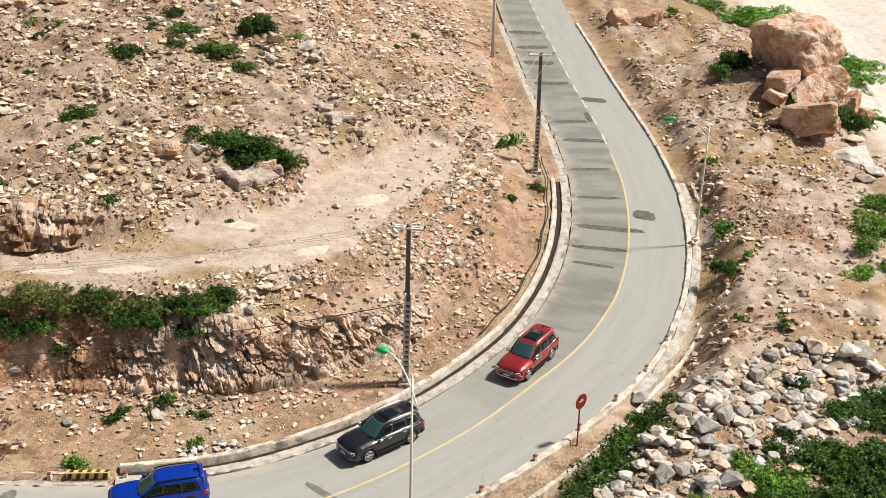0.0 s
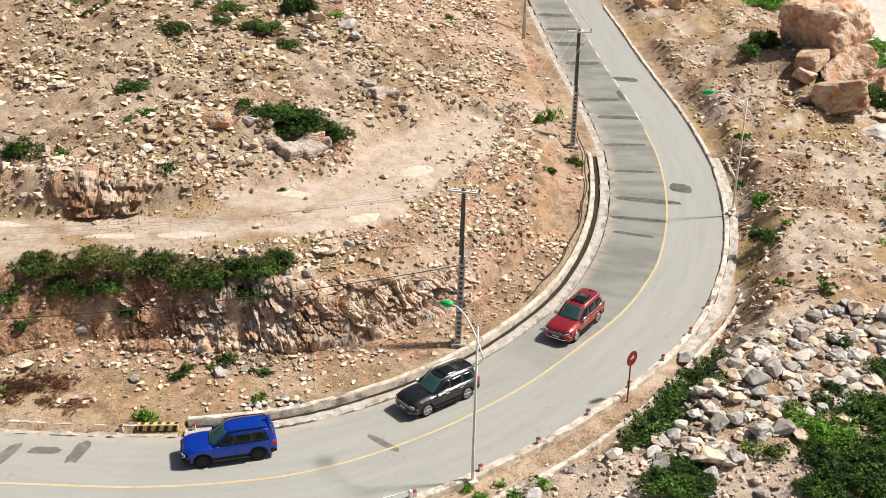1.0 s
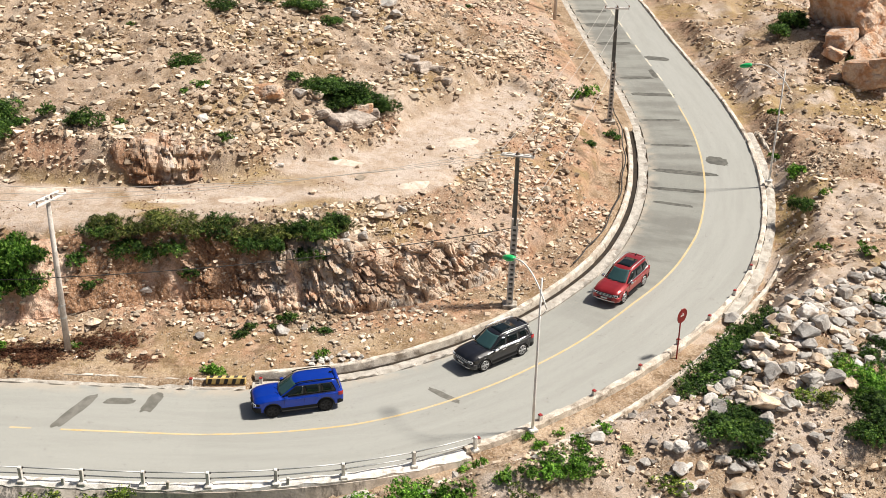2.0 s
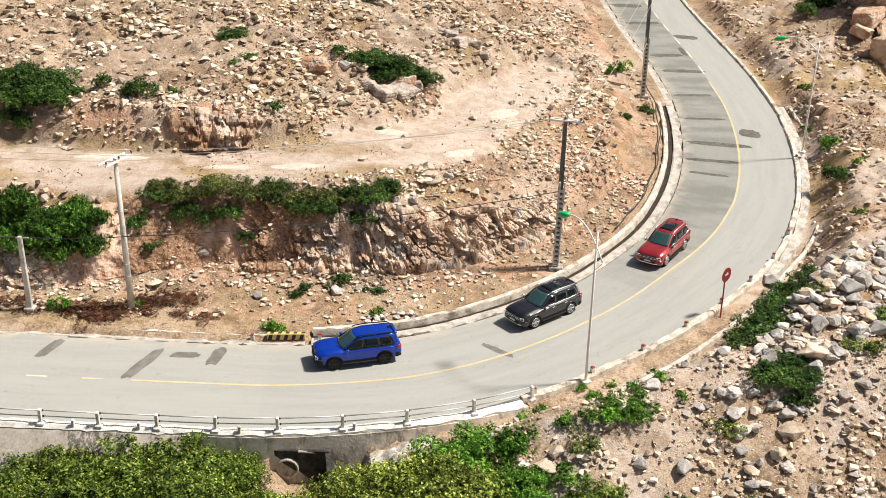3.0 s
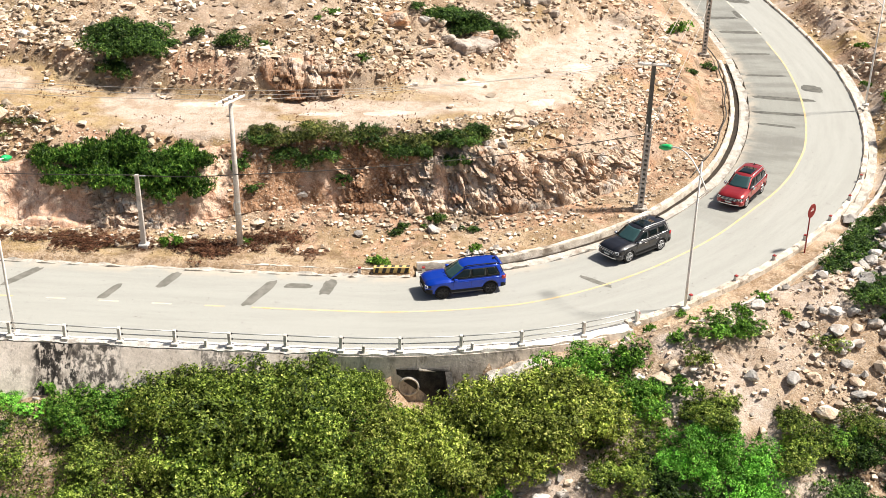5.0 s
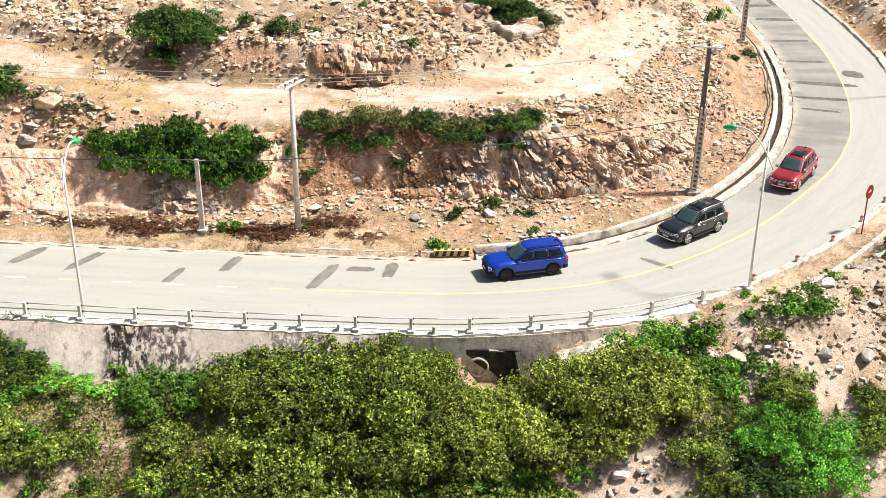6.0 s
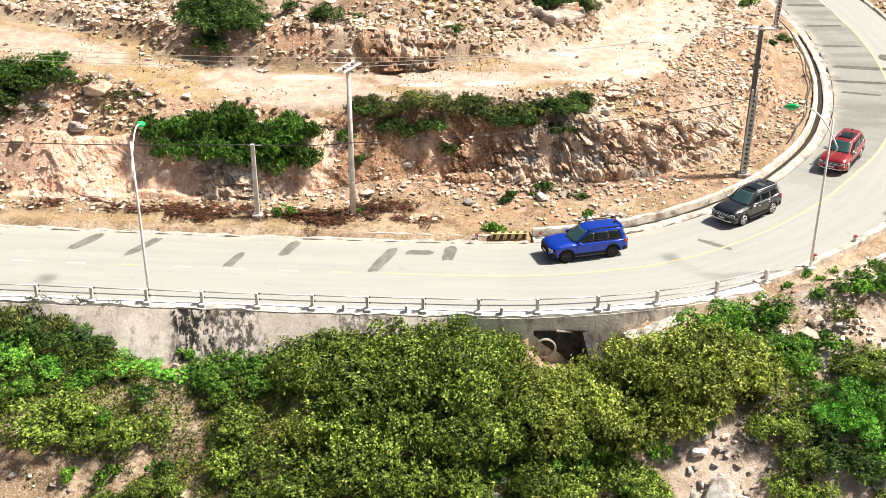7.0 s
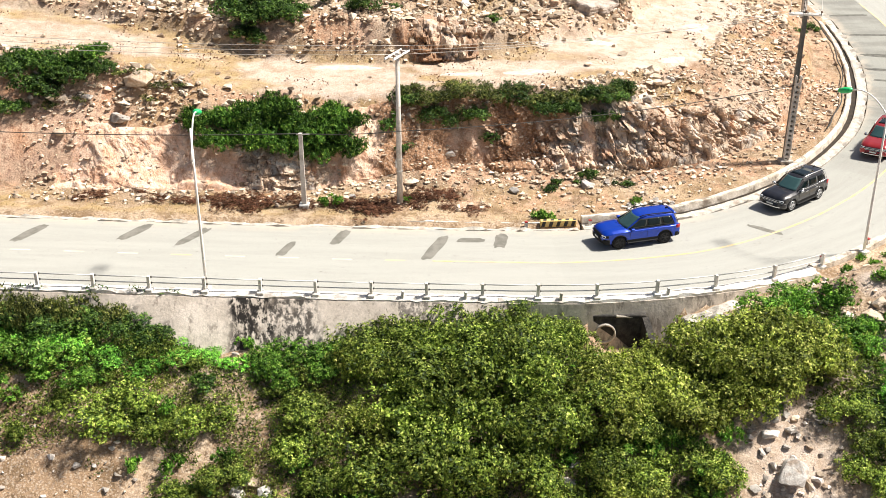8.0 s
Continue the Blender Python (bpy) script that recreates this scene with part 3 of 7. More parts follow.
def piece(name, me, parent, m):
    ob = new(name, me)
    ob.parent = parent
    ob.matrix_basis = m
    return ob


def box(bm, c, size, m=None, bevel=0.0):
    made = bmesh.ops.create_cube(bm, size=1.0, matrix=(m or Matrix()) @ Matrix.Translation(c) @ Matrix.Diagonal((*size, 1)))
    if bevel:
        edges = list({e for v in made["verts"] for e in v.link_edges})
        bmesh.ops.bevel(bm, geom=edges, offset=bevel, segments=1, affect="EDGES", profile=0.5)


def tube(bm, points, radius, seg=8, cap=True):
    """A round bar along points; radius may be one for each point."""
    pts = [Vector(p) for p in points]
    rad = radius if isinstance(radius, (list, tuple)) else [radius] * len(pts)
    rings, ref = [], None
    for i, p in enumerate(pts):
        t = (pts[min(i + 1, len(pts) - 1)] - pts[max(i - 1, 0)]).normalized()
        ref = Vector((0, 0, 1)) if abs(t.z) < 0.9 else Vector((1, 0, 0))
        a = t.cross(ref).normalized()
        b = t.cross(a)
        rings.append([bm.verts.new(p + rad[i] * (math.cos(k * math.tau / seg) * a + math.sin(k * math.tau / seg) * b)) for k in range(seg)])
    for r, q in zip(rings, rings[1:]):
        for k in range(seg):
            bm.faces.new((r[k], r[(k + 1) % seg], q[(k + 1) % seg], q[k]))
    if cap:
        bm.faces.new(rings[0][::-1])
        bm.faces.new(rings[-1])


def loft(bm, rings, closed=True, caps=True):
    vs = [[bm.verts.new(p) for p in ring] for ring in rings]
    n = len(vs[0])
    for a, b in zip(vs, vs[1:]):
        for k in range(n if closed else n - 1):
            bm.faces.new((a[k], a[(k + 1) % n], b[(k + 1) % n], b[k]))
    if caps:
        bm.faces.new(vs[0][::-1])
        bm.faces.new(vs[-1])
    bmesh.ops.recalc_face_normals(bm, faces=bm.faces)


def ground_z(x, y):
    return float(land([x], [y])[0][0])


def on_road(s, d, up=0.0):
    """Place and heading on the road at station s and offset d (positive towards the hill)."""
    x, y = (np.interp(s, ROAD_S, ROAD[:, k]) for k in (0, 1))
    tx, ty = (np.interp(s, ROAD_S, ROAD_T[:, k]) for k in (0, 1))
    r = math.hypot(tx, ty)
    return Vector((x - ty / r * d, y + tx / r * d, float(road_z(s)) + up)), math.degrees(math.atan2(ty, tx))


def strip(s0, s1, d0, d1, up=0.0, step=0.5, d_of=None):
    """Corners and quads of a ribbon that follows the road between two offsets."""
    n = max(2, int((s1 - s0) / step) + 1)
    verts, faces = [], []
    for k in range(n):
        s = s0 + (s1 - s0) * k / (n - 1)
        shift = d_of(s) if d_of else 0.0
        verts += [on_road(s, d0 + shift, up)[0], on_road(s, d1 + shift, up)[0]]
    for k in range(n - 1):
        faces.append((2 * k, 2 * k + 2, 2 * k + 3, 2 * k + 1))
    return verts, faces


def block_mesh(name, material, bevel=0.03, seed=0, rough=0.0):
    """A cube of unit size with broken edges, for kerbs and slabs."""
    rng = random.Random(seed)
    bm = bmesh.new()
    bmesh.ops.create_cube(bm, size=1.0)
    bmesh.ops.bevel(bm, geom=list(bm.edges), offset=bevel, segments=1, affect="EDGES", profile=0.5)
    for v in bm.verts:
        v.co += Vector((rng.uniform(-1, 1), rng.uniform(-1, 1), rng.uniform(-1, 1))) * rough
    me = bpy.data.meshes.new(name)
    bm.to_mesh(me)
    bm.free()
    me.materials.append(material)
    return me

# ---------------------------------------------------------------- ground and carriageway
def axis_lines(lo, fine_lo, fine_hi, hi, step, grow=1.18):
    mid = np.arange(fine_lo, fine_hi + 1e-6, step)
    def outwards(start, end, way):
        out, p, g = [], start, step
        while (p - end) * way < 0:
            g *= grow
            p += way * g
            out.append(p)
        return out
    return np.r_[outwards(fine_lo, lo, -1)[::-1], mid, outwards(fine_hi, hi, 1)]


gx = axis_lines(-1500, -38, 50, 1500, 0.31, 1.07)
gy = axis_lines(-1500, -22, 50, 1800, 0.31, 1.05)
mx, my = np.meshgrid(gx, gy)
gz, soil, _ = land(mx, my)
nx, ny = len(gx), len(gy)
ids = np.arange(nx * ny).reshape(ny, nx)
quads = np.stack([ids[:-1, :-1], ids[:-1, 1:], ids[1:, 1:], ids[1:, :-1]], -1).reshape(-1, 4)
me = mesh_of("ground", np.stack([mx.ravel(), my.ravel(), gz], 1), quads, SOIL, True)
attr = me.color_attributes.new("soil", "FLOAT_COLOR", "POINT")
attr.data.foreach_set("color", np.clip(soil, 0, 1).astype(np.float32).ravel())
ground = tagged(new("ground", me), "stony tan hillside soil with red clay cut banks and a packed dirt bench", "ground", kind="structure")

def centre_shift(s):
    """The painted centre line lies nearer the hill round the bend."""
    return float(np.interp(s, [8, 12, 15, 18, 21, 24, 28, 31, 37, 43], [0, 0.15, 0.32, 0.46, 0.66, 0.75, 0.84, 0.82, 0.42, 0.05]))


# Carriageway: a slab that follows the centre line.
ss = np.arange(-110, 150.1, 0.5)
dd_ = np.array([-OUTER, -OUTER + 0.02, -3.2, -2.1, -1.0, 0.0, 1.1, 2.2, 3.3, INNER - 0.02, INNER])
drop = np.r_[-0.3, 0, 0, 0, 0, 0, 0, 0, 0, 0, -0.3]
rv, ruv = [], []
for s_ in ss:
    for d_, u_ in zip(dd_, drop):
        d_ = d_ * float(outer(s_)) / OUTER if d_ < 0 else d_
        p = on_road(s_, d_, u_ + 0.02 * (1 - abs(d_) / 4.5))[0]
        rv.append(p)
        ruv.append((s_, d_ - centre_shift(s_)))
k_ = len(dd_)
rid = np.arange(len(rv)).reshape(-1, k_)
rq = np.stack([rid[:-1, :-1], rid[1:, :-1], rid[1:, 1:], rid[:-1, 1:]], -1).reshape(-1, 4)
me = mesh_of("road", rv, rq, ASPHALT, False)
uvs = me.uv_layers.new(name="along")
uvs.data.foreach_set("uv", np.array(ruv, np.float32)[rq.ravel()].ravel())
road = tagged(new("road", me), "pale worn asphalt carriageway curving round the hill", "road", kind="structure")

marking = thing("lane_marking", "worn yellow centre line, solid round the bend and dashed beyond", "road marking", kind="structure")


def ribbon(name, s0, s1, d0, d1, up, material, parent, label="", d_of=None):
    v, f = strip(s0, s1, d0, d1, up, 0.5, d_of)
    ob = new(name, mesh_of(name, v, f, material))
    ob.parent = parent
    return tagged(ob, label)


ribbon("solid_line", -7.3, 68, -0.075, 0.075, 0.026, YELLOW, marking, "solid yellow centre line", centre_shift)
for k in range(26):
    a = -10.0 - 3.05 * k
    ribbon("dash", a, a + 1.15, -0.07, 0.07, 0.026, PALE_PAINT if k % 4 else YELLOW, marking)
for k in range(18):
    a = 70.0 + 4.4 * k
    ribbon("dash", a, a + 2.2, -0.08, 0.08, 0.026, PALE_PAINT, marking)

# Dark patches let into the surface.
patches = thing("road_patch", "dark tarred repair strips across the pale asphalt", "road patch", kind="structure")


def patch(s, d, length, width, skew, seed):
    """An uneven blot: width across the road, length along it."""
    rng = random.Random(seed)
    pts, n = [], 26
    for k in range(n):
        a = math.tau * k / n
        r = 1 + rng.uniform(-0.13, 0.09)
        u = abs(math.cos(a)) ** 0.6 * math.copysign(1, math.cos(a)) * length / 2 * r
        w = abs(math.sin(a)) ** 0.6 * math.copysign(1, math.sin(a)) * width / 2 * r
        pts.append(on_road(s + u + skew * w, max(-4.1, min(4.4, d + w)), 0.0)[0])
    bm = bmesh.new()
    for p, in zip(pts):
        off = road_frame(np.array([p.x]), np.array([p.y]))[1][0]
        p.z += 0.024 - 0.02 * abs(off) / 4.5
        bm.verts.new(p)
    bm.faces.new(bm.verts)
    part("patch", bm, PATCH if s > 20 else PATCH_PALE, patches)


for i, (s_, d_, l_, w_, k_) in enumerate([(-7.1, 1.9, 0.75, 3.4, 0.35), (-3.2, 3.0, 0.8, 2.1, 0.15), (-5.0, 3.0, 1.6, 0.7, 0.2), (-12.8, 3.1, 0.7, 2.2, 0.3), (-15.8, 1.2, 0.6, 2.0, 0.3),
                                         (-21.5, 2.6, 0.7, 2.6, 0.5), (-25.0, 3.0, 0.8, 2.4, 0.5), (-31, 2.4, 0.8, 2.6, 0.4), (14.0, 0.9, 0.5, 2.2, -0.35),
                                         (53.4, 1.6, 0.8, 5.2, 0.05), (50.0, 2.2, 0.55, 4.4, 0.0), (47.4, 2.4, 0.45, 3.2, 0.05), (56.0, -1.2, 1.6, 1.8, 0.2), (58.8, 2.4, 0.5, 3.6, 0.0),
                                         (64.5, 2.4, 0.6, 3.6, 0.0), (70.8, 1.8, 0.9, 4.0, 0.1), (75.4, 2.4, 0.8, 3.4, 0.0), (81, -1.2, 1.3, 2.4, 0.2), (86.0, 2.2, 1.0, 3.8, 0.0), (92.5, 2.5, 1.4, 3.4, 0.1),
                                         (98, 2.4, 1.2, 3.6, 0.0), (104, 2.4, 1.6, 3.8, 0.1), (76.5, 0.4, 2.4, 0.6, 0.0)]):
    patch(s_, d_, l_, w_, k_, i)

# ---------------------------------------------------------------- edges of the carriageway
block_b = block_mesh("kerb_block", CONCRETE, 0.035, 2, 0.012)


def poured(parent, name, material, s0, s1, profile, seg=7.0, rag=0.03, seed=0, d_of=None, h_of=None, sign=1, label=""):
    """Cast lengths that follow the road: profile is a ring of (offset outwards, height, is it a worn edge)."""
    k = 0
    while s0 < s1 - 0.3:
        end = min(s0 + seg * (0.8 + 0.4 * ((k * 37 + seed * 13) % 10) / 10), s1)
        n = max(2, int((end - s0) / 0.35))
        rings = []
        for q in range(n + 1):
            s_ = s0 + (end - s0 - 0.012) * q / n
            base, tall = (d_of(s_) if d_of else 0.0), (h_of(s_) if h_of else 1.0)
            ring = []
            for c, (d_, z_, worn) in enumerate(profile):
                wob = rag * worn * float(lattice(np.array(s_ * 1.1), np.array(c * 3.7), seed)) + 0.6 * rag * worn * float(lattice(np.array(s_ * 3.3), np.array(c * 5.1), seed + 2))
                ring.append(on_road(s_, base + sign * (d_ - 0.6 * wob), (z_ * tall if z_ > 0 else z_) + wob)[0])
            rings.append(ring)
        bm = bmesh.new()
        loft(bm, rings)
        part(name, bm, material, parent, label)
        s0, k = end, k + 1


def run(parent, name, meshes, s0, s1, d, length, width, height, up=0.0, gap=0.02, seed=0, jitter=0.012, d_of=None, h_of=None):
    """A row of blocks along the road; up is the height of the row's foot over the road."""
    rng, s, k = random.Random(seed), s0, 0
    while s < s1 - 0.2:
        off = d_of(s) if d_of else d
        ln = length * rng.uniform(0.92, 1.08)
        true = (on_road(s + ln, off)[0] - on_road(s, off)[0]).length
        h = h_of(s) if h_of else height
        p, yaw = on_road(s + ln / 2, off, up + h / 2)
        grade = math.degrees(math.atan2(float(road_z(s + ln) - road_z(s)), ln))
        piece(name, meshes[k % len(meshes)], parent, Matrix.Translation(p + Vector((rng.uniform(-1, 1), rng.uniform(-1, 1), rng.uniform(-1, 1))) * jitter) @ pose(0, 0, 0, rng.uniform(-1, 1), rng.uniform(-0.4, 0.4) - grade, yaw + rng.uniform(-0.5, 0.5)) @ Matrix.Diagonal((true - gap, width, h, 1)))
        s, k = s + ln, k + 1


apron = thing("gutter_apron", "pale dusty concrete gutter slabs along the carriageway edge", "gutter", kind="structure")
poured(apron, "slab", APRON, 2.4, 108, [(0.06, -0.5, 0), (0.08, 0.012, 3.5), (0.35, 0.018, 0.3), (0.70, 0.022, 0.3), (0.80, 0.0, 1.2), (0.78, -0.5, 0)], 9.0, 0.045, 5, lambda s: INNER)
# Near-black sheet just below road level, between the apron and the ditch wall.
ribbon("ditch_bed", 2.4, 70, INNER + 0.74, INNER + 1.32, -0.13, DITCH_DARK, apron, "near-black strip along the ditch bed")
ditch_wall = thing("ditch_wall", "low weathered concrete ditch wall with pale patches at the foot of the hill", "retaining wall", kind="structure")
poured(ditch_wall, "wall_length", DITCH_WALL, 2.5, 62, [(1.22, -0.56, 0), (1.20, -0.1, 0.6), (1.25, 0.30, 1), (1.30, 0.36, 1), (1.52, 0.38, 1), (1.60, 0.33, 1), (1.62, -0.56, 0)], 8.0, 0.05, 7, lambda s: INNER, lambda s: float(np.interp(s, [2, 4, 36, 50, 62], [0.75, 1.0, 1.0, 0.8, 0.6])))
old_kerb = thing("edge_kerb", "half-buried old concrete kerb beside the dry verge", "kerb", kind="structure")
run(old_kerb, "kerb_block", [block_b], -9, -1.4, INNER + 0.95, 1.9, 0.22, 0.35, -0.2, 0.1, 8, 0.03)
poured(old_kerb, "kerb_length", APRON, -40, 2.0, [(-0.10, -0.3, 0), (-0.08, 0.012, 3), (0.10, 0.03, 1), (0.30, 0.02, 3), (0.34, -0.3, 0)], 6.0, 0.05, 9, lambda s: INNER)
outer_kerb = thing("outer_kerb", "chipped concrete kerb wall on the outside of the bend", "kerb", kind="structure")
poured(outer_kerb, "kerb_length", DITCH_WALL, 12.6, 108, [(-0.03, -0.5, 0), (-0.02, -0.03, 1.5), (0.03, 0.16, 1), (0.08, 0.20, 1), (0.32, 0.19, 1.4), (0.40, 0.12, 1.6), (0.44, -0.6, 0)], 6.0, 0.05, 10, lambda s: -float(outer(s)), sign=-1)
drain_edge = thing("drain_edge", "pale concrete drain edging outside the kerb", "kerb", kind="structure")
poured(drain_edge, "edge_length", DITCH_WALL, 10.2, 62, [(-0.13, -0.8, 0), (-0.13, 0.03, 1), (-0.06, 0.08, 1), (0.10, 0.08, 1.2), (0.14, 0.02, 1), (0.14, -0.8, 0)], 5.0, 0.05, 12,
       lambda s: -float(outer(s)) - float(np.interp(s, [10, 20, 27, 34, 42, 50, 60], [2.5, 2.25, 1.9, 1.5, 2.0, 2.3, 1.6])), sign=-1)
outer_slab = thing("outer_apron", "broken pale concrete shoulder slabs outside the bend", "gutter", kind="structure")
poured(outer_slab, "slab", APRON, 33, 62, [(0.42, -0.5, 0), (0.46, 0.02, 1.5), (0.75, 0.03, 1), (1.05, -0.02, 3), (1.12, -0.5, 0)], 3.4, 0.06, 13, lambda s: -float(outer(s)), sign=-1)

# ---------------------------------------------------------------- cars
def grid_sheet(bm, rows, back=None):
    """Faces over rows of points; with back, a second sheet behind it closes a thin solid."""
    vs = [[bm.verts.new(p) for p in row] for row in rows]
    for a, b in zip(vs, vs[1:]):
        for k in range(len(a) - 1):
            bm.faces.new((a[k], a[k + 1], b[k + 1], b[k]))
    if back is not None:
        ws = [[bm.verts.new(Vector(p) + Vector(back)) for p in row] for row in rows]
        for a, b in zip(ws, ws[1:]):
            for k in range(len(a) - 1):
                bm.faces.new((a[k], b[k], b[k + 1], a[k + 1]))
        rim = [(0, k) for k in range(len(vs[0]))] + [(r_, len(vs[0]) - 1) for r_ in range(1, len(vs))] + [(len(vs) - 1, k) for k in range(len(vs[0]) - 2, -1, -1)] + [(r_, 0) for r_ in range(len(vs) - 2, 0, -1)]
        for (a, b), (c, d) in zip(rim, rim[1:] + rim[:1]):
            bm.faces.new((vs[a][b], ws[a][b], ws[c][d], vs[c][d]))
    bmesh.ops.recalc_face_normals(bm, faces=bm.faces)


def along_x(x, knots):
    return float(np.interp(x, [k[0] for k in knots], [k[1] for k in knots]))


WHEEL_X = (1.45, -1.45)
HALF_WIDTH = [(-2.46, 0.80), (-2.40, 0.885), (-2.2, 0.93), (-1.8, 0.955), (-1.0, 0.962), (1.4, 0.962), (1.9, 0.95), (2.15, 0.915), (2.32, 0.855), (2.42, 0.78), (2.47, 0.70)]
BELT_Z = [(-2.46, 1.0), (-2.38, 1.08), (-1.0, 1.10), (0.6, 1.08), (1.2, 1.06), (2.0, 1.01), (2.3, 0.95), (2.42, 0.88), (2.47, 0.80)]
DECK_Z = [(-2.46, 1.04), (-2.38, 1.12), (0.8, 1.13), (1.1, 1.175), (1.5, 1.165), (2.0, 1.115), (2.25, 1.055), (2.38, 0.97), (2.44, 0.90), (2.47, 0.83)]
# The glasshouse, level by level: z, rear x, front x, half width.
CABIN = np.array([(1.06, -2.38, 1.26, 0.915), (1.12, -2.37, 1.16, 0.905), (1.25, -2.335, 0.96, 0.875), (1.40, -2.29, 0.74, 0.835), (1.55, -2.23, 0.52, 0.79), (1.68, -2.17, 0.33, 0.745), (1.755, -2.12, 0.20, 0.71), (1.80, -2.04, 0.05, 0.655), (1.828, -1.9, -0.12, 0.55), (1.842, -1.6, -0.4, 0.36)])


def cabin_at(z):
    return [float(np.interp(z, CABIN[:, 0], CABIN[:, k])) for k in (1, 2, 3)]


def cabin_side(x, z):
    rear, front, half = cabin_at(z)
    u = (x - rear) / (front - rear)
    return half * (1 - 0.10 * max(0.0, u - 0.72) ** 2 / 0.08 - 0.07 * max(0.0, 0.22 - u) ** 2 / 0.05)


def cabin_front(y, z):
    rear, front, half = cabin_at(z)
    return front - 0.28 * abs(y / half) ** 2.4


def cabin_rear(y, z):
    rear, front, half = cabin_at(z)
    return rear + 0.16 * abs(y / half) ** 4


def suv(colour_word, body_mat, rim_mat, trim_mat, m, detail):
    """A seven-seat off-road car, 4.9 m long, nose towards +x, standing on z = 0."""
    t = thing("car", f"{colour_word} off-road car with dark windows, {detail}", "car", m, "convoy of off-road cars")
    bright = trim_mat is CHROME
    # Lower body, with the wheel openings cut into its sills.
    xs = sorted(set([-2.46, -2.44, -2.40, -2.34, -2.22, -2.1, 2.1, 2.2, 2.3, 2.36, 2.4, 2.43, 2.45, 2.47] + [round(-2.0 + 0.1 * k, 3) for k in range(41)] + [round(w + 0.455 * math.sin(radians(a)), 3) for w in WHEEL_X for a in (-90, -84, -75, -63, -48, -32, -16, 0, 16, 32, 48, 63, 75, 84, 90)]))
    rings = []
    for x in xs:
        w, zb, zt = along_x(x, HALF_WIDTH), along_x(x, BELT_Z), along_x(x, DECK_Z)
        low = along_x(x, [(-2.46, 0.62), (-2.3, 0.42), (-1.9, 0.36), (2.1, 0.36), (2.35, 0.40), (2.47, 0.55)])
        for wx in WHEEL_X:
            if abs(x - wx) < 0.455:
                low = max(low, 0.39 + math.sqrt(0.455 ** 2 - (x - wx) ** 2))
        side = [(low + (zb - low) * k, w * f) for k, f in ((0.0, 0.965), (0.08, 0.99), (0.35, 1.0), (0.62, 0.998), (0.80, 0.985), (0.90, 0.995), (0.96, 0.975), (1.0, 0.935))]
        rib = 0.03 if x > 1.15 else 0.0
        half = [(0.0, low), (w * 0.85, low)] + [(y, z) for z, y in side] + [(w * 0.84, zb + (zt - zb) * 0.8), (w * 0.70, zt), (w * 0.60, zt + rib * 0.4), (w * 0.52, zt + rib), (w * 0.40, zt + 0.012), (0.0, zt + 0.02)]
        rings.append([(x, y, z) for y, z in half] + [(x, -y, z) for y, z in half[-2:0:-1]])
    bm = bmesh.new()
    loft(bm, rings)
    part("body", bm, body_mat, t, flat=False)
    # Cabin shell.
    rings = []
    for z in CABIN[:, 0]:
        rear, front, half = cabin_at(z)
        xs_ = [rear + (front - rear) * u for u in (0.08, 0.2, 0.35, 0.5, 0.65, 0.78)]
        ring = [(cabin_rear(half * f, z), half * f, z) for f in (0.0, 0.4, 0.7, 0.86)]
        ring += [(x, cabin_side(x, z), z) for x in xs_]
        ring += [(cabin_front(half * f, z), half * f * 0.985, z) for f in (0.86, 0.7, 0.4, 0.0)]
        rings.append(ring + [(x, -y, zz) for x, y, zz in ring[-2:0:-1]])
    bm = bmesh.new()
    loft(bm, rings)
    part("cabin", bm, body_mat, t, flat=False)

    def pane(side, x0, x1, z0, z1, out=0.008, n=6):
        """Rows of points on the cabin side between two slanted edges (x at the foot and at the head)."""
        rows = []
        for i in range(n + 1):
            v = i / n
            z = z0 + (z1 - z0) * v
            a, b = x0[0] + (x0[1] - x0[0]) * v, x1[0] + (x1[1] - x1[0]) * v
            rows.append([(a + (b - a) * k / n, side * (cabin_side(a + (b - a) * k / n, z) + out), z) for k in range(n + 1)])
        return rows

    for side in (1, -1):
        bm = bmesh.new()
        grid_sheet(bm, pane(side, (-2.06, -1.86), (0.92, 0.10), 1.165, 1.675, 0.005), (0, -side * 0.02, 0))
        part("window_surround", bm, BLACK_PLASTIC, t, "black window surround", False)
        for x0, x1 in (((-0.24, -0.27), (0.80, 0.08)), ((-1.20, -1.16), (-0.32, -0.35)), ((-1.94, -1.80), (-1.30, -1.26))):
            bm = bmesh.new()
            grid_sheet(bm, pane(side, x0, x1, 1.195, 1.65, 0.011), (0, -side * 0.02, 0))
            part("side_window", bm, GLASS, t, "", False)
        bm = bmesh.new()
        line = [(0.86, 1.165), (0.2, 1.165), (-0.6, 1.168), (-1.4, 1.172), (-2.0, 1.20), (-2.05, 1.25), (-1.95, 1.45), (-1.86, 1.64), (-1.78, 1.68)]
        tube(bm, [(x, side * (cabin_side(x, z) + 0.012), z) for x, z in line], 0.021 if bright else 0.012, 6)
        part("window_trim", bm, trim_mat, t, "", False)
        bm = bmesh.new()
        tube(bm, [(-2.02, side * 0.62, 1.79), (-1.88, side * 0.655, 1.855), (-0.8, side * 0.675, 1.885), (-0.1, side * 0.665, 1.865), (0.14, side * 0.66, 1.785)], 0.033, 8)
        part("roof_rail", bm, ALLOY if bright else trim_mat, t, "", False)
        bm = bmesh.new()
        loft(bm, [[(x, side * y, z) for y, z in ((0.95, 1.11), (1.08, 1.10), (1.14, 1.14), (1.14, 1.22), (1.08, 1.265), (0.97, 1.25))] for x in (0.60, 0.66, 0.76, 0.80)])
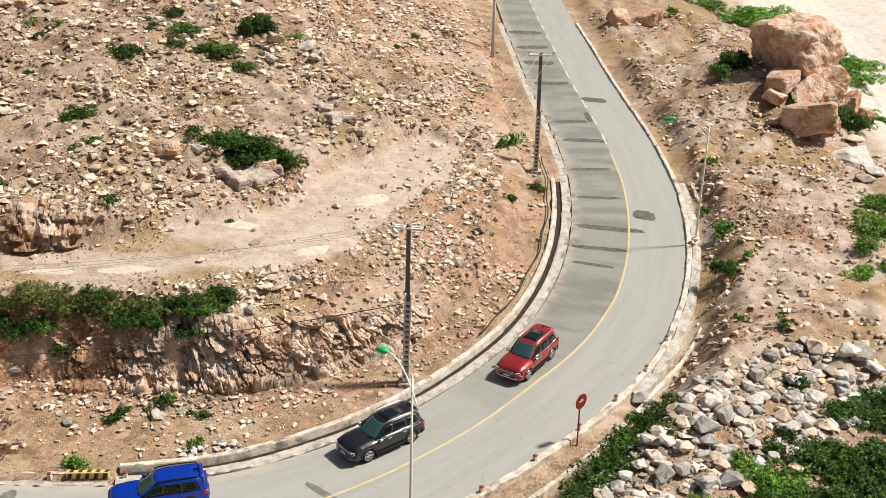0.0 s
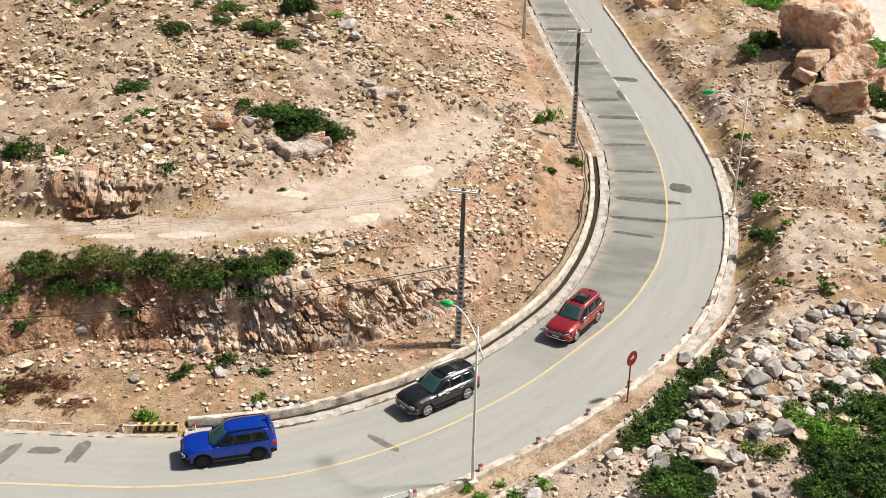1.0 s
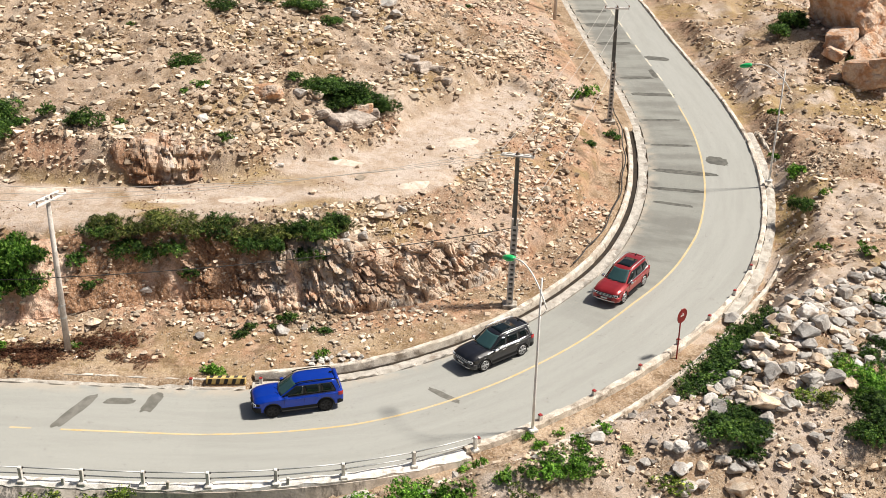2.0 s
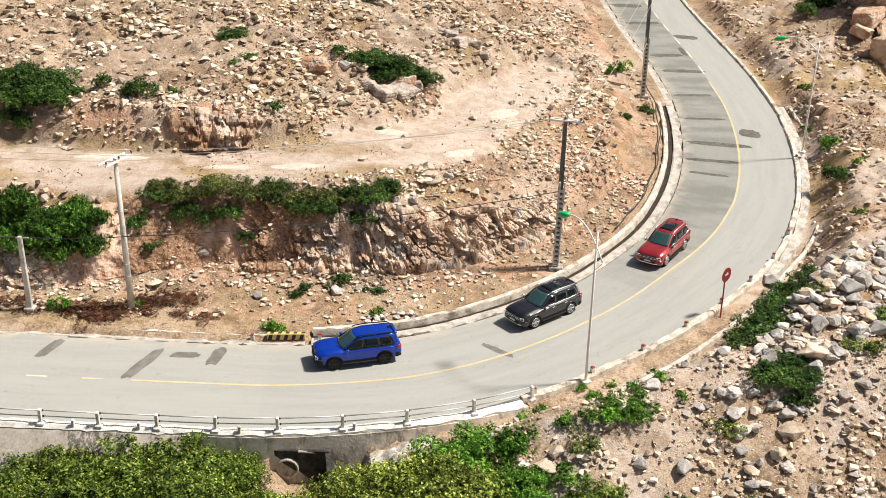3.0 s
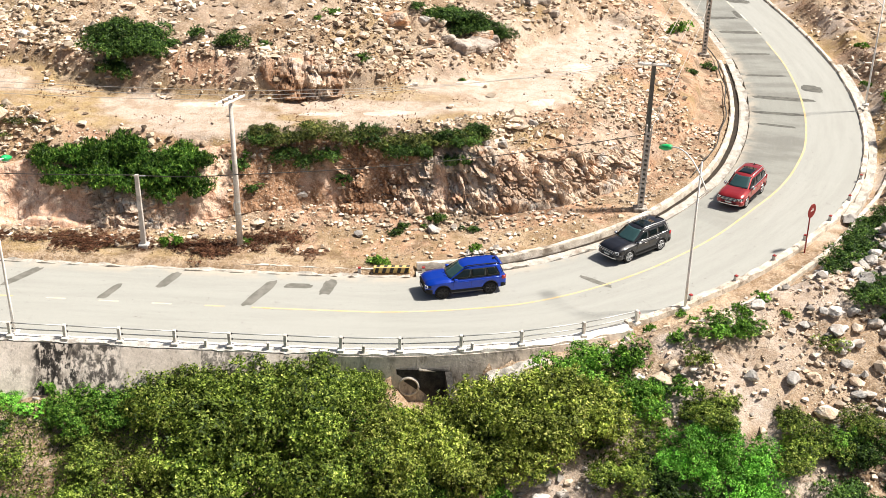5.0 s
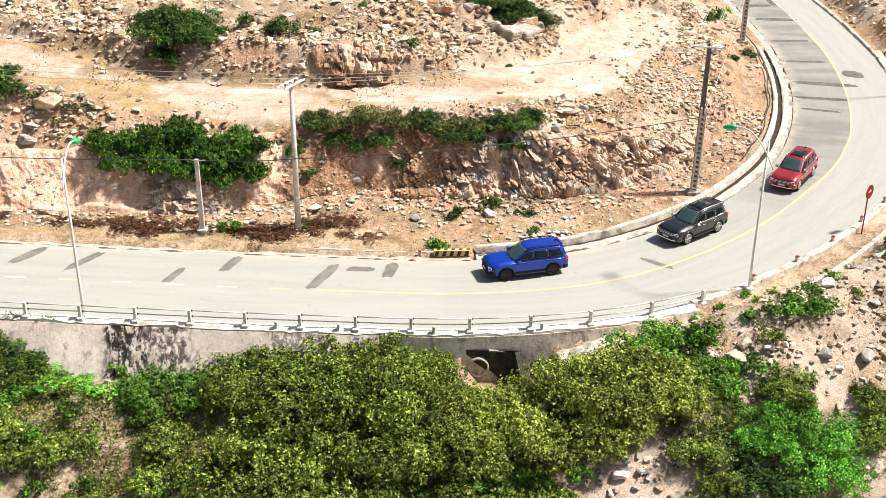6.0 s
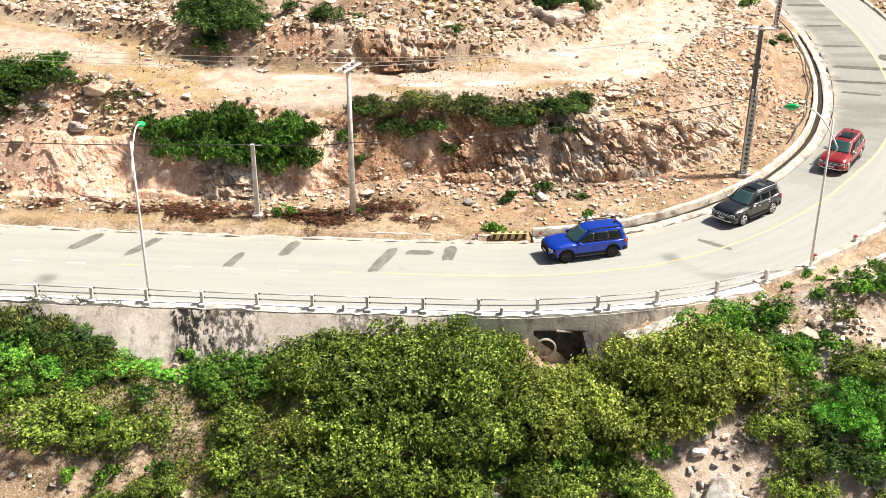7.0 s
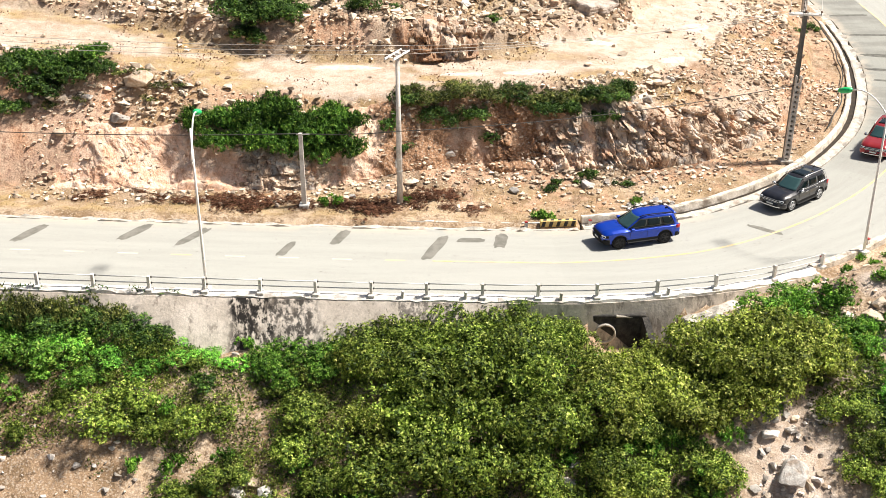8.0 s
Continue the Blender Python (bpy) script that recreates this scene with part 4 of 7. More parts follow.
        box(bm, (0.70, side * 0.92, 1.13), (0.08, 0.14, 0.05), None, 0.015)
        part("wing_mirror", bm, trim_mat if bright else body_mat, t, "", False)
        bm = bmesh.new()
        box(bm, (0.0, side * 0.975, 0.365), (1.95, 0.17, 0.055), None, 0.02)
        part("side_step", bm, BLACK_PLASTIC, t)
        bm = bmesh.new()
        grid_sheet(bm, [[(x, side * (0.968 - 0.004 * k), z) for x in (-0.98, -0.3, 0.4, 0.98)] for k, z in enumerate((0.40, 0.46, 0.54))], (0, -side * 0.03, 0))
        part("sill_cladding", bm, BLACK_PLASTIC, t)
        for x in (0.02, -1.0):
            bm = bmesh.new()
            box(bm, (x, side * 0.965, 0.985), (0.23, 0.035, 0.04), None, 0.012)
            part("door_handle", bm, trim_mat if bright else body_mat, t)
        for x in (0.80, -0.30, -1.22):
            bm = bmesh.new()
            tube(bm, [(x, side * 0.955, 0.55), (x, side * 0.960, 0.75), (x, side * 0.955, 0.95), (x - 0.02, side * 0.91, 1.085)], 0.007, 4)
            part("door_seam", bm, BLACK_PLASTIC, t)
        # Headlight with a bright bracket round it.
        bm = bmesh.new()
        rows = [[(x, side * (along_x(x, HALF_WIDTH) * f + 0.012), z) for x, f in ((2.16, 1.0), (2.30, 1.0), (2.40, 1.0), (2.455, 0.93), (2.478, 0.82))] for z in (0.76, 0.82, 0.88, 0.915)]
        grid_sheet(bm, rows, (-0.05, -side * 0.04, 0))
        lamp_ = part("headlight", bm, BLACK_PLASTIC, t, "dark headlight", False)
        bm = bmesh.new()
        pts = [(2.475, side * 0.60, 0.895), (2.46, side * 0.76, 0.90), (2.37, side * 0.853, 0.90), (2.35, side * 0.868, 0.83), (2.38, side * 0.858, 0.765), (2.46, side * 0.77, 0.755)]
        tube(bm, pts, 0.024, 6)
        part("light_bracket", bm, LIGHT_GLASS, lamp_, "bright daytime light bracket", False)
        bm = bmesh.new()
        loft(bm, [[(2.485, side * (0.70 + 0.05 * math.cos(a * math.tau / 10)), 0.83 + 0.045 * math.sin(a * math.tau / 10)) for a in range(10)], [(2.44, side * (0.70 + 0.055 * math.cos(a * math.tau / 10)), 0.83 + 0.05 * math.sin(a * math.tau / 10)) for a in range(10)]])
        part("lens", bm, LIGHT_GLASS, lamp_, "clear round lens", False)
        bm = bmesh.new()
        rows = [[(x, side * (along_x(x, HALF_WIDTH) + 0.01), z) for x in (-2.18, -2.3, -2.40, -2.45)] for z in (0.90, 0.98, 1.05, 1.10)]
        grid_sheet(bm, rows, (0.03, -side * 0.05, 0))
        part("tail_light", bm, TAIL_RED, t, "red tail light", False)
        # Slanted bar at the rear corner of the roof.
        bm = bmesh.new()
        tube(bm, [(-2.30, side * 0.80, 1.20), (-2.22, side * 0.765, 1.45), (-2.13, side * 0.70, 1.68)], 0.014, 6)
        part("rear_trim", bm, trim_mat, t, "", False)
    bm = bmesh.new()
    rows = []
    for z in (1.135, 1.25, 1.40, 1.55, 1.68, 1.735):
        half = cabin_at(z)[2]
        rows.append([(cabin_front(half * f, z) + 0.012, half * f * 0.985, z + 0.008) for f in (-0.80, -0.6, -0.35, 0, 0.35, 0.6, 0.80)])
    grid_sheet(bm, rows, (-0.02, 0, -0.01))
    part("windscreen", bm, SCREEN_GLASS, t, "green-tinted windscreen", False)
    bm = bmesh.new()
    rows = []
    for z in (1.20, 1.35, 1.5, 1.66):
        half = cabin_at(z)[2]
        rows.append([(cabin_rear(half * f, z) - 0.012, half * f, z) for f in (-0.82, -0.5, 0, 0.5, 0.82)])
    grid_sheet(bm, rows, (0.02, 0, 0))
    part("rear_window", bm, GLASS, t, "", False)
    for side in (-0.28, 0.22):
        bm = bmesh.new()
        tube(bm, [(1.235, side, 1.185), (1.12, side + 0.20, 1.205), (1.02, side + 0.42, 1.235)], 0.010, 4)
        part("wiper", bm, BLACK_PLASTIC, t)
    if bright:
        bm = bmesh.new()
        grid_sheet(bm, [[(x, y, float(np.interp(abs(y), [0, 0.36, 0.5], [1.852, 1.850, 1.84])) - 0.03 * max(0.0, x + 0.25) ** 2 / 0.1) for y in (-0.48, -0.36, 0, 0.36, 0.48)] for x in (-1.35, -0.9, -0.4, -0.12)], (0, 0, -0.02))
        part("sunroof", bm, GLASS, t, "dark glass roof panel", False)
    bm = bmesh.new()
    loft(bm, [[(x - 0.05 * k, y * (1 - 0.6 * k), 1.83 + 0.10 * k) for x, y in ((-1.78, 0), (-1.84, 0.035), (-1.96, 0.03), (-1.96, -0.03), (-1.84, -0.035))] for k in (0, 1)])
    part("roof_fin", bm, BLACK_PLASTIC, t)
    bm = bmesh.new()
    loft(bm, [[(-1.98, y, 1.815 - 0.10 * y * y), (-2.20, y, 1.795 - 0.10 * y * y), (-2.27, y, 1.765 - 0.10 * y * y), (-2.10, y, 1.74 - 0.10 * y * y)] for y in (-0.60, -0.3, 0, 0.3, 0.60)])
    part("roof_spoiler", bm, body_mat, t, "", False)
    # Nose.
    bm = bmesh.new()
    box(bm, (2.455, 0, 0.80), (0.06, 1.14, 0.25), None, 0.025)
    grille = part("grille", bm, BLACK_PLASTIC, t, "black grille")
    for z, w in ((0.72, 1.02), (0.80, 1.24), (0.885, 1.10)):
        bm = bmesh.new()
        box(bm, (2.49, 0, z), (0.025, w, 0.04 if z == 0.80 else 0.026), None, 0.008)
        part("grille_bar", bm, trim_mat, grille)
    bm = bmesh.new()
    loft(bm, [[(2.08, y * s_, 0.37), (x - 0.06, y * s_, 0.37), (x, y * s_, 0.44), (x + 0.01, y * s_, 0.62), (x - 0.03, y * s_, 0.67), (2.08, y * s_, 0.66)] for y, x, s_ in ((0.965, 2.14, -1), (0.93, 2.28, -1), (0.80, 2.44, -1), (0.4, 2.51, -1), (0.4, 2.51, 1), (0.80, 2.44, 1), (0.93, 2.28, 1), (0.965, 2.14, 1))])
    bumper = part("front_bumper", bm, body_mat if bright else BLACK_PLASTIC, t, "", False)
    bm = bmesh.new()
    box(bm, (2.50, 0, 0.545), (0.04, 1.06, 0.11), None, 0.02)
    part("air_intake", bm, BLACK_PLASTIC, bumper, "black air intake")
    bm = bmesh.new()
    loft(bm, [[(x, y, z0), (x + 0.03, y, z0 + 0.01), (x + 0.03, y, z0 + 0.06), (x, y, z0 + 0.07)] for y, x, z0 in ((-0.74, 2.44, 0.43), (-0.5, 2.49, 0.40), (0.5, 2.49, 0.40), (0.74, 2.44, 0.43))])
    part("skid_strip", bm, trim_mat, bumper)
    bm = bmesh.new()
    box(bm, (2.525, 0, 0.60), (0.02, 0.46, 0.10), None, 0.004)
    part("number_plate", bm, PLATE, bumper, "pale blank plate")
    bm = bmesh.new()
    loft(bm, [[(-2.10, y, 0.40), (x, y, 0.42), (x - 0.02, y, 0.58), (x + 0.02, y, 0.68), (-2.10, y, 0.66)] for y, x in ((-0.95, -2.2), (-0.86, -2.42), (-0.4, -2.49), (0.4, -2.49), (0.86, -2.42), (0.95, -2.2))])
    part("rear_bumper", bm, BLACK_PLASTIC, t)
    # Wheels.
    for x in WHEEL_X:
        for side in (1, -1):
            bm = bmesh.new()
            arch = []
            for r, y in ((0.50, 0.945), (0.50, 0.975), (0.45, 0.98), (0.44, 0.93)):
                arch.append([(x + r * math.cos(a * math.pi / 16), side * y, 0.39 + r * math.sin(a * math.pi / 16)) for a in range(0, 17)])
            loft(bm, arch, closed=False, caps=False)
            part("wheel_arch", bm, BLACK_PLASTIC if not bright else body_mat, t, "", False)
            bm = bmesh.new()
            loft(bm, [[(x + 0.452 * math.cos(a * math.tau / 24), side * y, 0.40 + 0.452 * math.sin(a * math.tau / 24)) for a in range(24)] for y in (0.60, 0.72)])
            part("wheel_well", bm, BLACK_PLASTIC, t)
            bm = bmesh.new()
            prof = [(0.285, 0.935), (0.365, 0.965), (0.39, 0.945), (0.395, 0.86), (0.39, 0.75), (0.36, 0.73), (0.285, 0.74)]
            loft(bm, [[(x + r * math.cos(a * math.tau / 32), side * y, 0.395 + r * math.sin(a * math.tau / 32)) for a in range(32)] for r, y in prof])
            tyre = part("tyre", bm, RUBBER, t, "black tyre", False)
            bm = bmesh.new()
            loft(bm, [[(x + r * math.cos(a * math.tau / 28), side * y, 0.395 + r * math.sin(a * math.tau / 28)) for a in range(28)] for r, y in ((0.295, 0.942), (0.285, 0.962), (0.26, 0.955), (0.255, 0.92))], True, False)
            for k in range(6):
                for off in (-0.13, 0.13):
                    a = k * math.tau / 6 + off
                    box(bm, (0.15, 0, 0), (0.23, 0.03, 0.042), Matrix.Translation((x, side * 0.945, 0.395)) @ Matrix.Rotation(a, 4, "Y"), 0.008)
            loft(bm, [[(x + r * math.cos(a * math.tau / 12), side * y, 0.395 + r * math.sin(a * math.tau / 12)) for a in range(12)] for r, y in ((0.075, 0.93), (0.065, 0.965))])
            part("rim", bm, rim_mat, tyre, "alloy wheel" if rim_mat is ALLOY else "black alloy wheel")
            bm = bmesh.new()
            loft(bm, [[(x + 0.27 * math.cos(a * math.tau / 20), side * y, 0.395 + 0.27 * math.sin(a * math.tau / 20)) for a in range(20)] for y in (0.86, 0.905)])
            part("brake_disc", bm, BLACK_PLASTIC, tyre)
    return t


def stand(x, y, yaw):
    s, d = road_frame(np.array([x]), np.array([y]))
    z = float(road_z(s[0])) + 0.02
    fx, fy = math.cos(radians(yaw)), math.sin(radians(yaw))
    sf = float(road_z(road_frame(np.array([x + fx]), np.array([y + fy]))[0][0]))
    sb = float(road_z(road_frame(np.array([x - fx]), np.array([y - fy]))[0][0]))
    return pose(x, y, z, 0, -math.degrees(math.atan2(sf - sb, 2)), yaw)


suv("deep blue", BLUE_PAINT, BLACK_ALLOY, BLACK_PLASTIC, stand(4.83, -1.6, -164.5), "black wheels and black trim")
suv("dark grey", GREY_PAINT, ALLOY, CHROME, stand(15.87, 3.95, -141.4), "bright trim and silver wheels")
suv("dark red", RED_PAINT, ALLOY, CHROME, stand(24.62, 12.5, -124.2), "bright trim and silver wheels")

# ---------------------------------------------------------------- wall, rail, marker posts
retaining = thing("retaining_wall", "tall stained concrete retaining wall under the road edge", "retaining wall", kind="structure")


def wall_panel(s0, s1, depth, batter=0.1):
    """One poured bay of the retaining wall, battered towards the valley."""
    bm = bmesh.new()
    rings = []
    n = 6
    for k in range(n + 1):
        s = s0 + (s1 - s0) * k / n
        top_in, top_out = on_road(s, -OUTER - 0.12, -0.02)[0], on_road(s, -OUTER - 0.80, -0.02)[0]
        low_in, low_out = on_road(s, -OUTER - 0.12, -depth)[0], on_road(s, -OUTER - 0.8 - batter * depth, -depth)[0]
        rings.append([top_in, top_out, low_out, low_in])
    loft(bm, rings)
    part("wall_bay", bm, WALL, retaining)


for k in range(11):
    wall_panel(-52 + 5.4 * k, -52 + 5.4 * (k + 1) - 0.008, 3.6, 0.62 if k < 9 else 0.1)
wall_panel(7.4, 12.6, 1.6)

parapet = thing("parapet", "chipped whitewashed concrete parapet beam on the retaining wall", "parapet", kind="structure")
poured(parapet, "parapet_length", WHITEWASH, -52, 12.4, [(0.17, -0.16, 0), (0.16, 0.14, 1), (0.22, 0.20, 1), (0.62, 0.20, 1.2), (0.76, 0.10, 2.0), (0.74, -0.10, 2.6), (0.60, -0.22, 1.5)], 5.4, 0.05, 23, lambda s: -OUTER, sign=-1)


def rail_post(m):
    t = thing("rail_post", "square whitewashed concrete guard rail post", "guard rail post", m, "guard rail posts")
    bm = bmesh.new()
    box(bm, (0, 0, 0.46), (0.17, 0.20, 0.92), bevel=0.025)
    part("shaft", bm, WHITEWASH, t)
    bm = bmesh.new()
    box(bm, (0, 0, 0.10), (0.40, 0.42, 0.20), bevel=0.05)
    part("footing", bm, WHITEWASH, t)
    for z in (0.46, 0.80):
        bm = bmesh.new()
        box(bm, (0.11, 0.09, z), (0.10, 0.07, 0.09), bevel=0.01)
        part("bracket", bm, BLACK_PAINT, t, "dark rusted steel bracket")
    return t


RAIL_D = -OUTER - 0.52
first, post_s = None, []
for k in range(22):
    s = 12.9 - 2.93 * k
    post_s.append(s)
    p, yaw = on_road(s, RAIL_D, 0.10)
    m = Matrix.Translation(p) @ pose(0, 0, 0, 0, 0, yaw)
    if first is None:
        first = rail_post(m)
    else:
        copy_thing(first, m @ pose(0, 0, 0, (k * 37 % 5 - 2) * 0.5, (k * 53 % 7 - 3) * 0.5, 0))
for k in range(21):
    rail = thing("guard_rail", "pair of thin galvanised steel rails between concrete posts", "guard rail", group="guard rails")
    for z in (0.56, 0.90):
        bm = bmesh.new()
        a, b = (on_road(s_, RAIL_D + 0.10, z)[0] for s_ in (post_s[k] + 0.05, post_s[k + 1] - 0.05))
        m = (a + b) / 2
        m.z -= 0.012
        tube(bm, [a, m, b], 0.036, 8)
        part("bar", bm, STEEL, rail, flat=False)

# Narrow spare stumps on the parapet.
for s_ in (-8.9, -5.6, -0.6, 4.6):
    p, yaw = on_road(s_, -OUTER - 0.62, 0.10)
    bm = bmesh.new()
    box(bm, (0, 0, 0.2), (0.16, 0.16, 0.55), Matrix.Translation(p) @ pose(0, 0, 0, 2, 3, yaw), 0.03)
    tagged(part("concrete_stump", bm, WHITEWASH), "short broken whitewashed concrete stump on the parapet", "stump", "concrete stumps")


def marker(m):
    t = thing("marker_post", "white concrete marker post with a red top", "marker post", m, "marker posts")
    bm = bmesh.new()
    loft(bm, [[(-w, -w, z), (w, -w, z), (w, w, z), (-w, w, z)] for w, z in ((0.10, -0.15), (0.095, 0.28))])
    part("shaft", bm, WHITEWASH, t)
    bm = bmesh.new()
    loft(bm, [[(-w, -w, z), (w, -w, z), (w, w, z), (-w, w, z)] for w, z in ((0.098, 0.28), (0.093, 0.335), (0.07, 0.355))])
    part("cap", bm, RED, t, "red painted top")
    return t


first = None
for s_, d_ in [(-1.45, INNER + 0.62), (2.95, INNER + 0.62)] + [(13.3 + 3.65 * k, -float(outer(13.3 + 3.65 * k)) - 0.21) for k in range(8)]:
    p, yaw = on_road(s_, d_, 0.22 if d_ < 0 else 0.02)
    m = Matrix.Translation(p) @ pose(0, 0, 0, 0, 0, yaw)
    if first is None:
        first = marker(m)
    else:
        copy_thing(first, m @ pose(0, 0, 0, (int(s_ * 7) % 5 - 2) * 1.2, (int(s_ * 11) % 5 - 2) * 1.2, 0))

# Striped block across the end of the ditch.
p, yaw = on_road(0.75, INNER + 0.75, 0.0)
striped = thing("striped_block", "low concrete barrier block with worn yellow and black stripes", "barrier", Matrix.Translation(p) @ pose(0, 0, 0, 0, 0, yaw))
bm = bmesh.new()
box(bm, (0, 0, 0.2), (2.25, 0.32, 0.42), bevel=0.03)
part("body", bm, BLOCK_YELLOW, striped)
for k in range(5):
    bm = bmesh.new()
    x = -0.92 + 0.46 * k
    loft(bm, [[(x - 0.11 + o, y, z), (x + 0.11 + o, y, z)] for o, y, z in ((-0.05, -0.164, 0.02), (0.05, -0.164, 0.37), (0.08, -0.10, 0.414), (0.12, 0.13, 0.414))], closed=False, caps=False)
    part("stripe", bm, BLACK_PAINT, striped, "black painted stripe")

# Culvert under the road.
culvert = thing("culvert", "concrete culvert pipe mouth in a black damp headwall", "culvert", pose(2.0, -9.85, -1.75, 0, 0, 0))
bm = bmesh.new()
box(bm, (0.75, 0.36, 0.0), (2.9, 0.5, 2.1), bevel=0.05)
part("headwall", bm, DARK_WALL, culvert)
bm = bmesh.new()
ring = []
for r, y in ((0.58, 0.3), (0.58, -0.05), (0.49, -0.05), (0.49, 0.25)):
    ring.append([(r * math.cos(a * math.tau / 24), y, r * math.sin(a * math.tau / 24)) for a in range(24)])
loft(bm, ring, True, False)
part("pipe", bm, CONCRETE, culvert, "weathered concrete pipe ring", False)
bm = bmesh.new()
loft(bm, [[(0.47 * math.cos(a * math.tau / 24), y, 0.47 * math.sin(a * math.tau / 24)) for a in range(24)] for y in (0.10, 0.095)])
part("pipe_shade", bm, BLACK_PAINT, culvert, "dark inside of the pipe")
bm = bmesh.new()
loft(bm, [[(x, y, z0), (x + 0.35, y, z0), (x + 0.35, y, z1), (x, y, z1)] for x, y, z0, z1 in ((1.95, 0.1, -1.5, 0.95), (2.3, -1.6, -1.5, -0.2))])
part("wing_wall", bm, DARK_WALL, culvert)
bm = bmesh.new()
box(bm, (1.2, 0.2, 1.04), (1.5, 0.6, 0.14), pose(0, 0, 0, -6, 5, 4), 0.05)
part("cap_slab", bm, CONCRETE, culvert, "pale broken cap slab")

# ---------------------------------------------------------------- sign
sign = thing("road_sign", "round dark red sign with a pale mark on a red post", "road sign", pose(26.9, 4.3, 0.25, 0, 0, 44))
bm = bmesh.new()
tube(bm, [(0, 0, 0), (0.0, 0.01, 1.6), (-0.03, 0.02, 3.35)], 0.045, 10)
part("post", bm, RED, sign, flat=False)
bm = bmesh.new()
loft(bm, [[(r * math.cos(a * math.tau / 32), y, 2.95 + r * math.sin(a * math.tau / 32)) for a in range(32)] for r, y in ((0.46, -0.03), (0.475, -0.045), (0.46, -0.06))])
part("disc", bm, SIGN_RED, sign)
bm = bmesh.new()
box(bm, (-0.02, -0.066, 2.98), (0.34, 0.008, 0.10), pose(0, 0, 0, 0, 0, 0), 0.003)
box(bm, (0.04, -0.066, 3.06), (0.12, 0.008, 0.12), None, 0.003)
part("mark", bm, SIGN_BACK, sign, "pale worn bars")

# ---------------------------------------------------------------- street lamps
def street_lamp(m):
    t = thing("street_lamp", "slim pale street lamp with a green head on bent arm", "street lamp", m, "street lamps")
    bm = bmesh.new()
    tube(bm, [(0, 0, -0.3), (0, 0, 2), (0.0, 0.0, 5), (0, 0, 9.0)], [0.085, 0.08, 0.065, 0.05], 10)
    part("pole", bm, LAMP_WHITE, t, flat=False)
    bm = bmesh.new()
    box(bm, (0, 0, -0.02), (0.5, 0.5, 0.2), bevel=0.04)
    part("base", bm, WHITEWASH, t)
    bm = bmesh.new()
    pts = [(0, -1.05 + 3.6 * u, 7.25 + 2.25 * u - 0.9 * (2 * u - 1) ** 2 + 0.45) for u in [0.13 + 0.087 * k for k in range(11)]]
    tube(bm, pts, 0.042, 8)
    part("arm", bm, LAMP_WHITE, t, flat=False)
    bm = bmesh.new()
    tube(bm, [(0, -0.56, 7.42), (0, -0.28, 7.1), (0, 0, 6.85)], 0.022, 6)
    part("brace", bm, LAMP_WHITE, t, flat=False)
    e, d = Vector(pts[-1]), (Vector(pts[-1]) - Vector(pts[-2])).normalized()
    side = Vector((1, 0, 0))
    upw = side.cross(d)
    head = bmesh.new()
    rings = []
    for u, w, h in ((0, 0.08, 0.07), (0.12, 0.21, 0.15), (0.5, 0.25, 0.18), (0.86, 0.20, 0.13), (0.96, 0.10, 0.05)):
        c = e + d * u
        rings.append([c + side * w * math.cos(a * math.tau / 12) + upw * h * math.sin(a * math.tau / 12) for a in range(12)])
    loft(head, rings)
    head_ob = part("head", head, LAMP_GREEN, t, "bright green lamp housing", False)
    bm = bmesh.new()
    c = e + d * 0.5 - upw * 0.15
    loft(bm, [[c + d * (r * 2.4 * math.cos(a * math.tau / 12)) + side * r * math.sin(a * math.tau / 12) - upw * h for a in range(12)] for r, h in ((0.13, 0), (0.09, 0.06))])
    part("lens", bm, LAMP_LENS, head_ob, "milky lamp lens", False)
    return t


lamp = street_lamp(pose(-19.4, -8.9, 0.55, 0, 0, 5))
copy_thing(lamp, pose(17.75, -3.75, 0.25, 0, 0, 31))
copy_thing(lamp, pose(38.35, 28.7, 2.9, 0, 0, 62))

# ---------------------------------------------------------------- poles and cables
def insulators(parent, spots):
    for p in spots:
        bm = bmesh.new()
        tube(bm, [Vector(p), Vector(p) + Vector((0, 0, 0.08)), Vector(p) + Vector((0, 0, 0.10)), Vector(p) + Vector((0, 0, 0.24))], [0.03, 0.03, 0.075, 0.05], 8)
        part("insulator", bm, PORCELAIN, parent, "brown porcelain insulator", False)


def crossarm(parent, z, yaw, length, gap):
    m = pose(0, 0, z, 0, 0, yaw)
    for y in (-gap / 2, gap / 2):
        bm = bmesh.new()
        box(bm, (0, y, 0), (length, 0.09, 0.12), m, 0.012)
        part("crossarm", bm, LAMP_WHITE, parent, "pale steel crossarm")
    for x in (-0.36, -0.12, 0.12, 0.36):
        bm = bmesh.new()
        box(bm, (x * length, 0, 0.02), (0.07, gap, 0.05), m, 0.01)
        part("spacer", bm, LAMP_WHITE, parent)
    insulators(parent, [m @ Vector((x * length, -gap / 2, 0.06)) for x in (-0.47, 0.0, 0.47)])
    return [parent.matrix_basis @ m @ Vector((x * length, -gap / 2, 0.3)) for x in (-0.47, 0.0, 0.47)]


